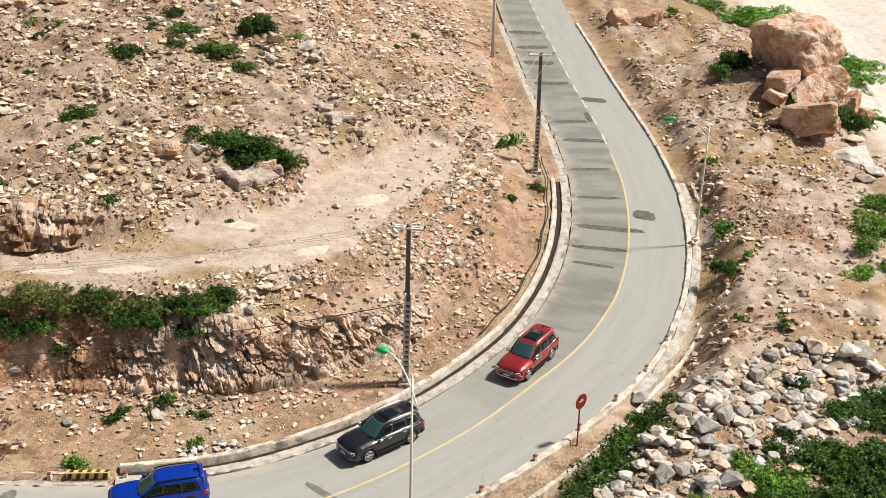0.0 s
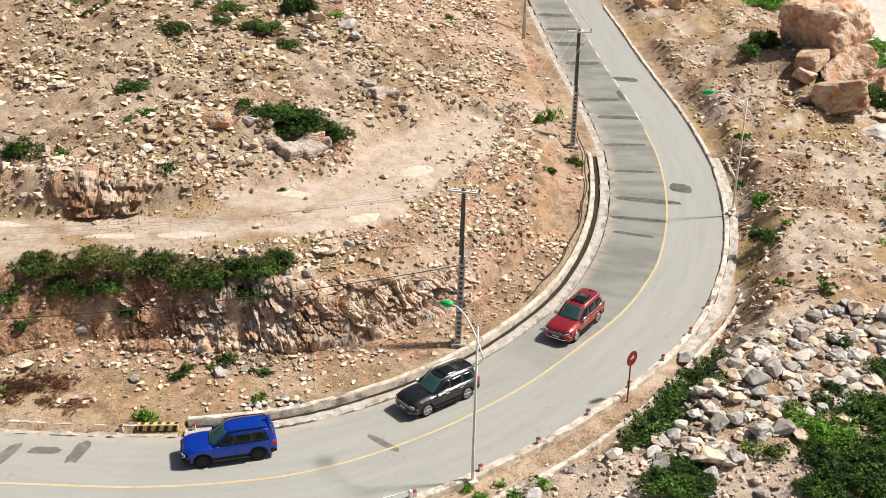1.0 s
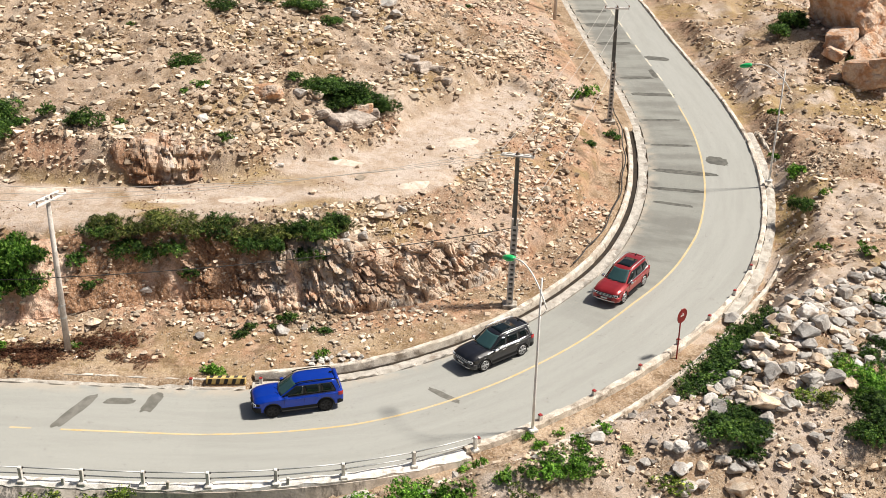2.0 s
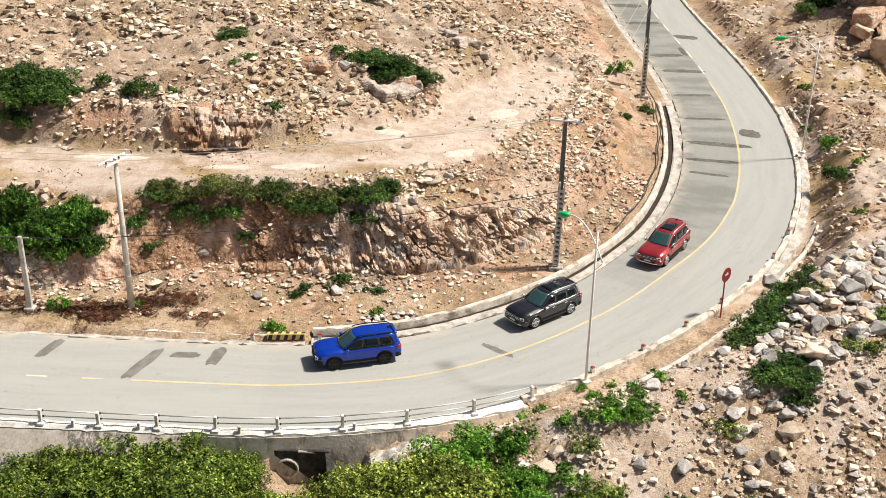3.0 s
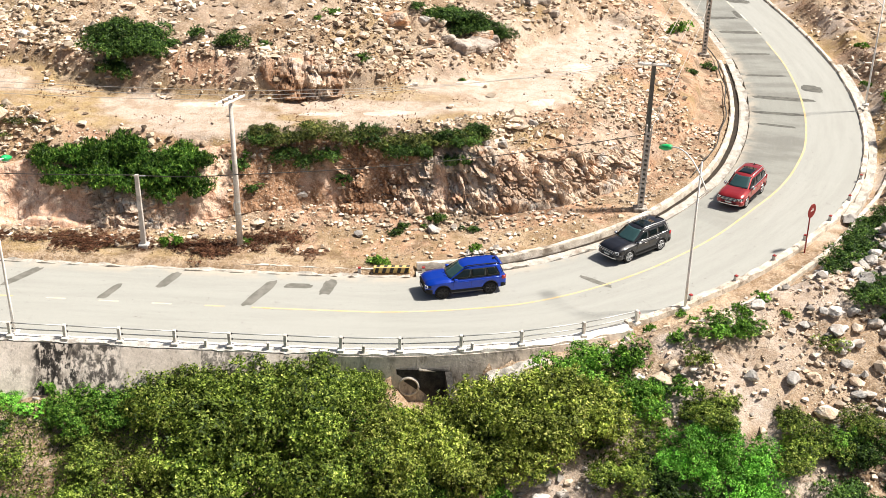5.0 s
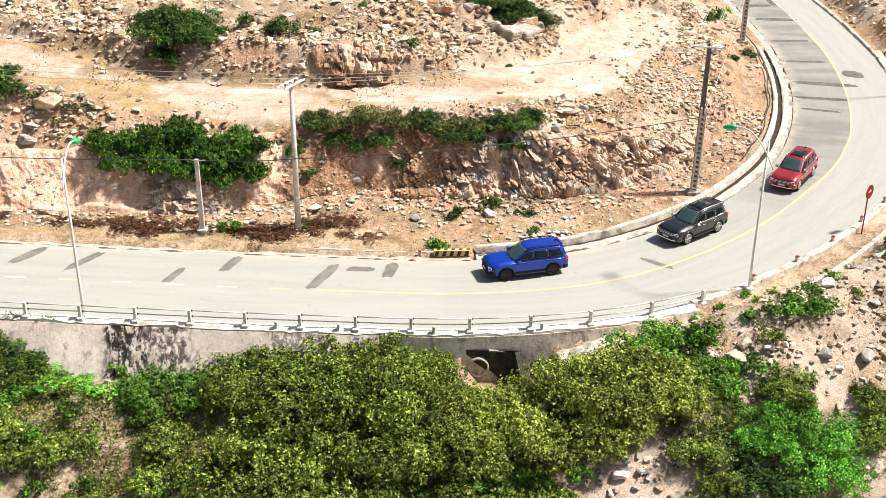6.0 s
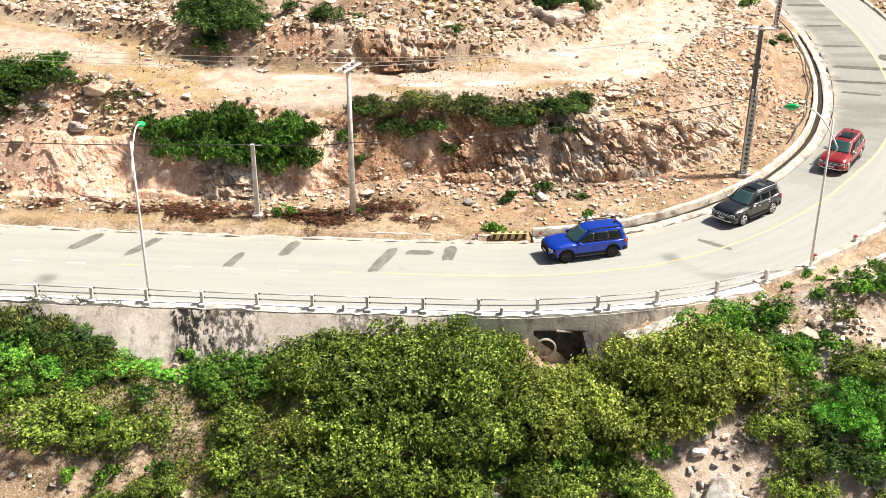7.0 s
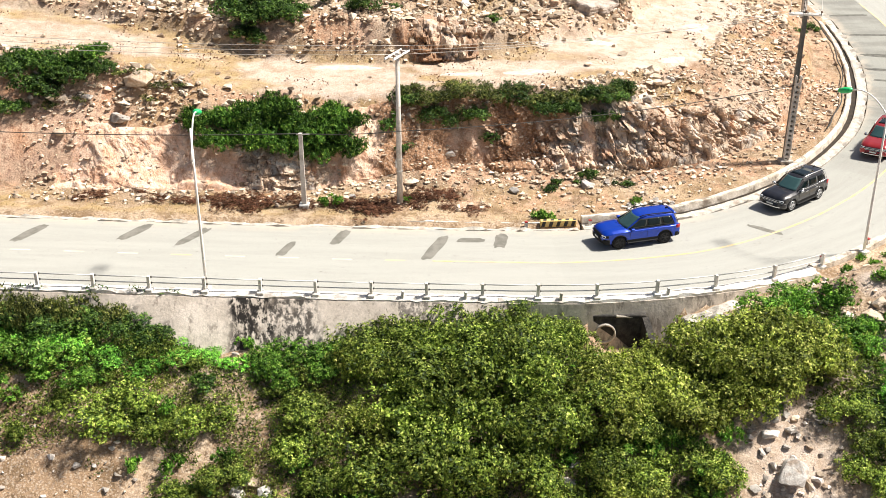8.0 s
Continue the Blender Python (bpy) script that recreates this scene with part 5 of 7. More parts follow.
def concrete_pole(m, height):
    t = thing("utility_pole", "tall round concrete utility pole with a ladder-like pale crossarm", "utility pole", m, "utility poles")
    bm = bmesh.new()
    tube(bm, [(0, 0, -0.4), (0, 0, height * 0.5), (0, 0, height)], [0.20, 0.165, 0.12], 14)
    part("shaft", bm, POLE_CONCRETE, t, flat=False)
    for z in (2.2, 3.0):
        bm = bmesh.new()
        tube(bm, [(0, 0, z), (0, 0, z + 0.07)], 0.20, 14)
        part("band", bm, STEEL, t)
    bm = bmesh.new()
    box(bm, (-0.17, -0.02, 2.7), (0.14, 0.2, 0.5), bevel=0.02)
    part("meter_box", bm, WHITEWASH, t, "small pale box strapped to the pole")
    return t, crossarm(t, height - 0.1, 68, 2.4, 0.55)


def twin_pole(m, height, low, arm_yaw, lean):
    """A dark square pole with a perforated pale concrete strut beside its foot."""
    t = thing("utility_pole", "dark square utility pole beside a pale perforated concrete strut", "utility pole", m, "utility poles")
    bm = bmesh.new()
    loft(bm, [[(-w, -w, z), (w, -w, z), (w, w, z), (-w, w, z)] for w, z in ((0.17, -0.4), (0.15, height * 0.5), (0.12, height))])
    part("shaft", bm, POLE_DARK, t)
    for sx in (-0.1, 0.1):
        bm = bmesh.new()
        box(bm, (sx, -0.172, height * 0.5), (0.03, 0.02, height - 0.4), bevel=0.006)
        part("flange", bm, POLE_DARK, t)
    strut = bmesh.new()
    for sx in (-0.16, 0.16):
        box(strut, (sx - 0.04, -0.36, low / 2), (0.09, 0.22, low + 0.5), pose(0, 0, 0, 0, lean, 0), 0.01)
    for k in range(int(low / 0.34)):
        box(strut, (-0.04, -0.36, 0.1 + 0.34 * k), (0.26, 0.18, 0.15), pose(0, 0, 0, 0, lean, 0), 0.01)
    part("strut", strut, POLE_CONCRETE, t, "pale concrete strut with square holes")
    bm = bmesh.new()
    box(bm, (0, -0.2, 0.0), (0.95, 0.8, 0.4), bevel=0.05)
    part("footing", bm, CONCRETE, t)
    bm = bmesh.new()
    box(bm, (0, -0.21, low * 0.93), (0.16, 0.08, 0.14), bevel=0.02)
    part("clamp", bm, BLACK_PAINT, t, "black cable clamp")
    return t, crossarm(t, height - 0.15, arm_yaw, 2.1, 0.3)


poleA, tipsA = concrete_pole(pose(-9.4, 3.0, ground_z(-9.4, 3.0), 0, 0, 0), 9.75)
poleC, tipsC = twin_pole(pose(17.05, 10.1, ground_z(17.05, 10.1), 0, 0.3, 0), 10.35, 5.9, -12, 0.8)
poleD, tipsD = twin_pole(pose(27.0, 40.4, ground_z(27.0, 40.4), 0, -0.8, 0), 10.2, 5.2, -4, 0.5)
poleB = thing("short_pole", "short pale concrete pole with a small bar on a square footing", "pole", pose(-15.4, 2.4, ground_z(-15.4, 2.4), 0, 0, 0))
bm = bmesh.new()
loft(bm, [[(-w, -w, z), (w, -w, z), (w, w, z), (-w, w, z)] for w, z in ((0.15, -0.3), (0.11, 4.85))])
part("shaft", bm, POLE_CONCRETE, poleB)
bm = bmesh.new()
box(bm, (0, 0, 0.05), (0.62, 0.62, 0.34), bevel=0.04)
part("footing", bm, WHITEWASH, poleB)
bm = bmesh.new()
box(bm, (0.15, 0, 4.78), (0.8, 0.06, 0.06), bevel=0.01)
part("bar", bm, STEEL, poleB)
far_pole = thing("utility_pole", "weathered grey utility pole beside the climbing road", "utility pole", pose(24.3, 70.2, ground_z(24.3, 70.2)), "utility poles")
bm = bmesh.new()
tube(bm, [(0, 0, -0.4), (0, 0, 5), (0, 0, 10.2)], [0.2, 0.17, 0.13], 12)
part("shaft", bm, POLE_CONCRETE, far_pole, flat=False)
tipsF = crossarm(far_pole, 10.0, 0, 2.1, 0.3)


def cable(a, b, sag, radius, material, label, group):
    a, b = Vector(a), Vector(b)
    bm = bmesh.new()
    tube(bm, [a.lerp(b, u) - Vector((0, 0, sag * 4 * u * (1 - u))) for u in [k / 16 for k in range(17)]], radius, 6)
    tagged(part("cable", bm, material, None, "", False), label, "cable", group)


left_far = [Vector((-52.0, 6.0 + 1.0 * k, 11.4 + 0.1 * k)) for k in range(3)]
for k in range(3):
    cable(tipsA[k], tipsC[k], 0.5, 0.013, WIRE, "thin bare aluminium power wire between the poles", "power wires")
    cable(tipsC[k], tipsD[k], 0.5, 0.016, WIRE, "thin bare aluminium power wire between the poles", "power wires")
    cable(tipsD[k], tipsF[k], 0.5, 0.018, WIRE, "thin bare aluminium power wire between the poles", "power wires")
    cable(tipsA[k], left_far[k], 0.6, 0.014, WIRE, "thin bare aluminium power wire between the poles", "power wires")
    cable(tipsF[k], (22 + k, 128, 19.5), 0.5, 0.018, WIRE, "thin bare aluminium power wire between the poles", "power wires")
low_c = poleC.matrix_basis @ Vector((0, -0.25, 5.5))
top_b = poleB.matrix_basis @ Vector((0, 0, 4.82))
cable(low_c, poleA.matrix_basis @ Vector((0, -0.2, 4.9)), 0.5, 0.026, CABLE, "black sagging telephone cable", "telephone cables")
cable(poleA.matrix_basis @ Vector((0, -0.2, 4.9)), top_b, 0.12, 0.026, CABLE, "black sagging telephone cable", "telephone cables")
cable(top_b, (-50, 3.2, 6.4), 0.5, 0.026, CABLE, "black sagging telephone cable", "telephone cables")
cable(low_c, poleD.matrix_basis @ Vector((0, -0.3, 5.0)), 0.8, 0.022, WIRE, "pale sagging service cable", "telephone cables")
# Black hose lying along the ditch wall.
bm = bmesh.new()
tube(bm, [on_road(s_, INNER + 1.98 + 0.10 * math.sin(s_ * 0.9), 0.52 + 0.03 * math.sin(s_ * 2.1))[0] for s_ in np.arange(33, 66, 0.7)], 0.05, 6)
tagged(part("hose", bm, CABLE, None, "", False), "black hose lying along the ditch wall", "hose")

# ---------------------------------------------------------------- rocks
def hull(seed, n=11, flat=0.75):
    """Corners and triangles of an angular broken stone, about one unit across."""
    rng = random.Random(seed)
    bm = bmesh.new()
    for _ in range(n):
        v = Vector((rng.gauss(0, 1), rng.gauss(0, 1), rng.gauss(0, 1))).normalized() * rng.uniform(0.42, 0.56)
        bm.verts.new((v.x, v.y, v.z * flat))
    made = bmesh.ops.convex_hull(bm, input=bm.verts)
    loose = [v for v in bm.verts if not v.link_faces]
    bmesh.ops.delete(bm, geom=loose, context="VERTS")
    bmesh.ops.triangulate(bm, faces=bm.faces)
    bm.verts.index_update()
    out = np.array([v.co[:] for v in bm.verts]), np.array([[v.index for v in f.verts] for f in bm.faces])
    bm.free()
    return out


HULLS = [hull(k, 9 + k % 3, 0.55 + 0.05 * (k % 7)) for k in range(14)]
CHIPS = [hull(40 + k, 5, 0.6 + 0.05 * (k % 6)) for k in range(10)]


def boulder_mesh(name, seed, material, round_=0.5, flat=0.8, cuts=1):
    """A large stone: an angular hull with worn edges, cracks and hollows."""
    rng = random.Random(seed)
    bm = bmesh.new()
    for _ in range(16):
        v = Vector((rng.gauss(0, 1), rng.gauss(0, 1), rng.gauss(0, 1))).normalized() * rng.uniform(0.44, 0.56)
        bm.verts.new((v.x, v.y, v.z * flat))
    bmesh.ops.convex_hull(bm, input=bm.verts)
    bmesh.ops.delete(bm, geom=[v for v in bm.verts if not v.link_faces], context="VERTS")
    bmesh.ops.bevel(bm, geom=list(bm.edges), offset=0.03 + 0.05 * round_, segments=2, affect="EDGES", profile=0.6)
    bmesh.ops.triangulate(bm, faces=bm.faces)
    bmesh.ops.subdivide_edges(bm, edges=[e for e in bm.edges if e.calc_length() > 0.16], cuts=cuts)
    bmesh.ops.triangulate(bm, faces=bm.faces)
    off = Vector((seed * 3.1, seed * 1.7, 0))
    for v in bm.verts:
        v.co += v.co.normalized() * (0.06 * noise.noise(v.co * 3 + off) + 0.045 * noise.noise(v.co * 7 + off) - 0.09 * max(0.0, 0.10 - abs(noise.noise(v.co * 2.2 + off * 2))) * 6 * (cuts - 1))
    me = bpy.data.meshes.new(name)
    bm.to_mesh(me)
    bm.free()
    me.polygons.foreach_set("use_smooth", [round_ > 0.6] * len(me.polygons))
    me.materials.append(material)
    return me


GREY = [boulder_mesh("rock", k, ROCK_CREAM if k % 3 == 2 else ROCK_GREY, 0.15, 0.75) for k in range(9)]


def crag_mesh(seed, material, flat=0.8, blocky=False, fine=4):
    """A weathered block: planes cut off a ball, rounded, cracked and pitted."""
    r = np.random.RandomState(seed)
    bm = bmesh.new()
    bmesh.ops.create_icosphere(bm, subdivisions=fine, radius=1.0)
    d = np.array([v.co[:] for v in bm.verts])
    planes, dist = unit(r.normal(size=(13, 3))), r.uniform(0.36, 0.52, 13)
    if blocky:
        planes[:6] = unit(np.vstack([np.eye(3), -np.eye(3)]) + r.normal(size=(6, 3)) * 0.13)
        dist = np.r_[r.uniform(0.40, 0.46, 6), r.uniform(0.50, 0.62, 7)]
    reach = np.maximum(d @ planes.T, 1e-3) / dist
    rad = (reach ** 14).sum(1) ** (-1 / 14)
    p = d * rad[:, None]
    def field(q, size, s):
        x, y, z = q.T / size
        return 0.7 * (lattice(x + 0.3 * z, y - 0.2 * z, s) + lattice(y + 0.3 * x, z + 7 - 0.2 * x, s + 11) + lattice(z - 0.3 * y, x + 19 + 0.2 * y, s + 23))
    crack = np.maximum(0, 0.11 - np.abs(field(p, 0.42, seed + 3))) / 0.11 + 0.6 * np.maximum(0, 0.09 - np.abs(field(p, 0.23, seed + 5))) / 0.09
    p = p + d * (0.035 * field(p, 0.22, seed) + 0.020 * field(p, 0.08, seed + 1) + 0.010 * field(p, 0.035, seed + 2) - 0.030 * crack)[:, None]
    p[:, 2] *= flat
    faces = np.array([[v.index for v in f.verts] for f in bm.faces])
    bm.free()
    return mesh_of("rock", p, faces, material)


TAN = [crag_mesh(20 + k, ROCK_TAN, 0.8, k % 2 == 0) for k in range(5)]
BLOCK = [crag_mesh(30, ROCK_TAN, 1.0, True, 5)]
LEDGE = [crag_mesh(33 + k, ROCK_DARK, 0.9, True) for k in range(3)]


def slab_mesh(seed):
    """A sharp-edged splinter of jointed rock."""
    rng = random.Random(seed)
    bm = bmesh.new()
    for x in (-0.42, 0.42):
        for y in (-0.42, 0.42):
            for z in (-0.5, 0.05, 0.5):
                k = 1.0 if z < 0.3 else rng.uniform(0.5, 0.95)
                bm.verts.new((x * k + rng.uniform(-0.1, 0.1), y * k + rng.uniform(-0.1, 0.1), z + rng.uniform(-0.14, 0.14)))
    bmesh.ops.convex_hull(bm, input=bm.verts)
    bmesh.ops.delete(bm, geom=[v for v in bm.verts if not v.link_faces], context="VERTS")
    bmesh.ops.bevel(bm, geom=list(bm.edges), offset=0.03, segments=1, affect="EDGES", profile=0.5)
    me = bpy.data.meshes.new("slab")
    bm.to_mesh(me)
    bm.free()
    me.materials.append(SLAB_ROCK)
    return me


SLAB = [slab_mesh(60 + k) for k in range(9)]


def place_rocks(spots, meshes, label, group, seed, sink=0.18, tall=0.8):
    rng = random.Random(seed)
    for k, (x, y, w) in enumerate(spots):
        ob = new("rock", meshes[rng.randrange(len(meshes))])
        sz = w * rng.uniform(0.95, 1.15)
        h = sz * tall * rng.uniform(0.8, 1.1)
        ob.matrix_world = pose(x, y, ground_z(x, y) + h * (0.4 - sink), rng.uniform(-14, 14), rng.uniform(-14, 14), rng.uniform(0, 360)) @ Matrix.Diagonal((sz * 1.08, sz * rng.uniform(0.75, 1.0), h, 1))
        tagged(ob, label, "rock", group)


HILL_ROCKS = [(4.2, 47.5, 2.0), (6.8, 47.8, 1.9), (-6.0, 48.0, 1.2), (-6.8, 47.9, 1.2), (-2.1, 52.1, 1.4), (-3.5, 48.6, 1.0), (-0.6, 26.6, 1.5), (1.5, 26.9, 1.2),
              (2.7, 27.3, 1.2), (5.9, 29.4, 1.0), (7.7, 29.7, 1.7), (6.2, 27.2, 1.7), (-3.1, 23.1, 0.9), (-4.9, 22.0, 1.0), (-4.9, 23.2, 0.8), (2.2, 24.6, 0.8), (-1.3, 21.6, 1.2),
              (-18.0, 48.4, 1.7), (-19.7, 48.3, 1.3), (-15.4, 49.2, 2.0), (16.5, 66.1, 1.4), (13.8, 67.6, 1.2), (-0.4, 54.2, 1.4), (2.0, 52.9, 1.2), (7.1, 43.6, 1.0), (3.5, 44.5, 1.3),
              (4.3, 43.8, 1.3), (7.7, 46.0, 1.0), (1.4, 21.0, 0.6), (1.0, 19.3, 0.6)]
BANK_ROCKS = [(-6.2, 8.8, 0.8), (-2.0, 5.1, 0.8), (1.9, 7.7, 0.6), (3.7, 6.9, 0.4), (1.9, 11.0, 0.5), (6.7, 12.5, 0.9), (7.5, 11.4, 0.9), (8.3, 14.9, 1.1), (8.9, 13.5, 1.1), (9.8, 15.5, 0.9),
              (6.3, 10.6, 0.9), (6.3, 11.2, 0.8), (15.5, 14.0, 0.6), (2.8, 6.0, 1.1), (4.2, 6.3, 0.6), (-26.8, 9.4, 2.2), (-28.0, 7.7, 1.4), (-31.6, 6.6, 1.0), (-30.1, 8.4, 1.1), (-8.7, 5.9, 1.2),
              (-10.7, 7.0, 0.8), (-6.0, 8.8, 0.5), (-27.7, 8.4, 0.8), (-28.5, 20.4, 1.0), (-9.3, 3.6, 0.5), (-12.5, 4.0, 0.5)]
# Largest rocks of the tipped pile.
PILE_A = [(33.3, 1.6, 1.4), (33.8, 0.8, 1.5), (32.6, -0.9, 1.7), (32.0, 0.7, 1.0), (35.0, 2.7, 1.0), (34.6, 3.7, 0.9), (36.2, 4.8, 0.9), (36.9, 4.1, 0.9), (34.7, 0.7, 1.0), (41.7, 10.2, 1.6),
          (43.4, 9.6, 1.6), (44.2, 9.6, 1.8), (44.7, 8.4, 1.4), (40.3, 5.3, 1.5), (40.4, 8.5, 1.1), (41.4, 8.2, 1.1), (39.8, 9.1, 0.9), (37.1, 6.5, 1.3), (42.4, 7.5, 1.3), (38.6, 4.5, 1.1)]
PILE_B = [(29.6, -1.5, 1.1), (30.4, -1.9, 1.1), (29.6, -2.6, 1.0), (30.8, -3.6, 1.3), (29.9, -4.1, 1.5), (31.5, -0.4, 0.7), (32.5, -1.6, 1.0), (33.0, -2.2, 0.8), (31.8, -4.7, 1.3), (33.1, -4.4, 1.5),
          (33.8, -4.7, 1.1), (38.6, 2.3, 1.2), (39.9, 2.1, 1.2), (37.7, -1.8, 0.8), (37.0, -2.0, 1.0), (38.1, -3.6, 1.1), (31.3, 8.8, 1.4), (26.6, -7.0, 1.0), (28.9, -7.6, 1.0)]
SEA_ROCKS = [(51.6, 55.6, 3.2), (54.4, 55.6, 2.6), (56.6, 57.0, 3.6), (58.8, 56.4, 3.2), (60.6, 57.6, 2.4), (52.9, 49.6, 4.6), (55.6, 51.6, 2.2), (50.6, 53.8, 1.8), (49.5, 49.5, 1.2), (48.2, 49.5, 1.0), (40.1, 84.1, 2.6), (43.8, 84.5, 3.2), (55.2, 53.6, 1.8)]
place_rocks(HILL_ROCKS, GREY + TAN[:2], "weathered pale boulder on the stony hillside", "hillside boulders", 1)
place_rocks([(4.6, 24.9, 2.2), (5.8, 25.8, 2.0), (6.6, 27.0, 1.6), (10.4, 35.6, 1.4), (11.6, 36.0, 1.2), (12.4, 35.4, 1.0), (3.4, 25.2, 1.3), (9.6, 36.6, 1.1), (8.9, 37.6, 0.9)], LEDGE, "dark-stained grey rock ledge on the hillside", "outcrops", 2, 0.26, 0.55)
place_rocks(BANK_ROCKS, GREY, "pale broken rock on the cut bank above the road", "bank rocks", 3)
place_rocks([(x, y, 0.9 * w) for x, y, w in PILE_A + PILE_B], GREY, "angular pale grey rock in a tipped rubble pile", "rubble pile rocks", 4, 0.05, 0.85)
place_rocks(SEA_ROCKS, TAN, "large rounded rust-coloured granite boulder", "shore boulders", 5, 0.05, 0.85)
place_rocks([(56.4, 46.6, 3.9), (57.6, 50.8, 2.2), (55.5, 41.1, 2.0), (57.0, 43.5, 2.2)], GREY, "smooth whitish boulder above the beach", "shore boulders", 6, 0.1, 0.6)
place_rocks([(54.6, 61.0, 8.0)], BLOCK, "huge rust-coloured granite boulder with cracks above the beach", "shore boulders", 9, 0.06, 0.85)

# Outcrops of broken stone on the hill.
rng = random.Random(31)
spots = []
for cx, cy, rx, ry, n, big in ((3.5, 26.2, 5.5, 2.6, 46, 1.0), (7.5, 32.5, 4.5, 2.0, 26, 0.8), (4.5, 46.0, 3.5, 2.5, 18, 1.1), (8.0, 13.2, 2.0, 1.8, 16, 0.8), (-2.5, 38.0, 4.0, 1.6, 16, 0.8), (-12.0, 22.0, 5.0, 3.0, 18, 0.7), (-27.5, 8.2, 4.0, 1.6, 26, 0.7), (14.5, 17.2, 1.6, 2.0, 8, 0.8), (9.5, 40, 4, 5, 14, 0.9), (-8.0, 33.0, 4.0, 1.4, 26, 0.8), (-14.0, 29.0, 4.5, 1.6, 26, 0.8), (-2.0, 33.0, 3.0, 1.2, 22, 0.7), (-10.0, 46.0, 5.0, 2.0, 24, 1.0), (8.0, 53.0, 5.0, 2.5, 24, 1.0), (-18.0, 38.0, 4.0, 2.0, 22, 0.9), (-6.0, 57.0, 6.0, 2.5, 22, 1.1), (-4.0, 27.5, 2.5, 1.2, 20, 0.7), (2.0, 21.5, 4.5, 1.0, 26, 0.6)):
    for _ in range(n):
        a, q = rng.uniform(0, math.tau), rng.random() ** 0.6
        spots.append((cx + rx * q * math.cos(a), cy + ry * q * math.sin(a), big * rng.uniform(0.22, 0.62)))
OUTCROPS = spots

# More of the tipped rubble, at random within the pile.
rng = random.Random(77)
spots = []
while len(spots) < 640:
    x, y = rng.uniform(26, 46), rng.uniform(-9, 13)
    along = (x - 30) * 0.80 + (y + 3) * 0.6
    across = -(x - 30) * 0.6 + (y + 3) * 0.80
    if -4 < along < 18 and abs(across - 1.0) < 4.2 - 0.04 * along and road_frame(np.array([x]), np.array([y]))[1][0] < -OUTER - 2.4:
        spots.append((x, y, rng.choice((0.35, 0.4, 0.45, 0.5, 0.5, 0.6, 0.7, 0.8, 0.95))))
place_rocks([p for p in spots if p[2] > 0.7], GREY, "angular pale grey rock in a tipped rubble pile", "rubble pile rocks", 8, 0.12, 0.8)
SMALL_RUBBLE = [p for p in spots if p[2] <= 0.7]
# Small heap of stones by the ditch wall, and on the slope below the bend.
spots = [(6.6 + rng.uniform(-1.6, 1.6), 3.0 + rng.uniform(-0.5, 0.5), rng.uniform(0.3, 0.55)) for _ in range(26)]
place_rocks([(x, y + 0.28 * (x - 6.6) + 0.1, w) for x, y, w in spots], GREY, "grey stone in a small heap beside the ditch", "heaped stones", 10, 0.0)
spots = [(rng.uniform(12, 30), rng.uniform(-16, -6), rng.uniform(0.25, 0.6)) for _ in range(60)]
spots += [(rng.uniform(22, 33), rng.uniform(-15, -4), 0.3 + 0.7 * rng.random() ** 2) for _ in range(110)]
spots += [(21.5, -12.8, 1.0), (22.6, -12.5, 0.8), (19.5, -12.6, 0.9), (18.8, -10.0, 0.9), (20.5, -8.5, 0.8), (24.7, -12.7, 0.8), (24.7, -13.3, 0.9), (26.1, -12.0, 0.9), (24.5, -9.1, 0.9), (28.8, -6.8, 1.8), (24.6, -10.8, 1.0), (27.0, -10.8, 1.2), (22.8, -14.3, 1.1), (26.9, -14.5, 1.1), (15.5, -12.1, 0.9), (15.0, -12.8, 1.2)]
spots = [p for p in spots if road_frame(np.array([p[0]]), np.array([p[1]]))[1][0] < -OUTER - 3.2]
SMALL_RUBBLE += [p for p in spots if p[2] < 0.62]
SMALL_RUBBLE += [(rng.uniform(7.4, 11.8), rng.uniform(-21.5, -16.8), 0.12 + 0.4 * rng.random() ** 2) for _ in range(150)]
SMALL_RUBBLE += [(rng.uniform(-28.5, -21.5), rng.uniform(-21.5, -15.5), 0.10 + 0.35 * rng.random() ** 2) for _ in range(110)]
place_rocks([p for p in spots if p[2] >= 0.62], GREY, "pale loose rock on the slope below the bend", "slope rocks", 11)
place_rocks([(8.6, -18.4, 0.9), (9.6, -18.2, 0.5), (10.4, -18.9, 0.45), (9.2, -20.3, 1.9), (8.9, -17.7, 0.6), (10.0, -17.6, 0.4), (9.3, -18.9, 0.4), (-17.6, -11.7, 0.45), (-18.4, -12.4, 0.4), (-10.9, -15.0, 0.55), (-15.9, -18.3, 0.9), (-16.6, -18.7, 0.8), (-15.2, -18.9, 0.8),
             (-11.4, -16.8, 0.4), (-0.9, -19.4, 0.8), (-0.5, -18.6, 0.6)], GREY, "pale rock among the bushes below the road", "slope rocks", 12)

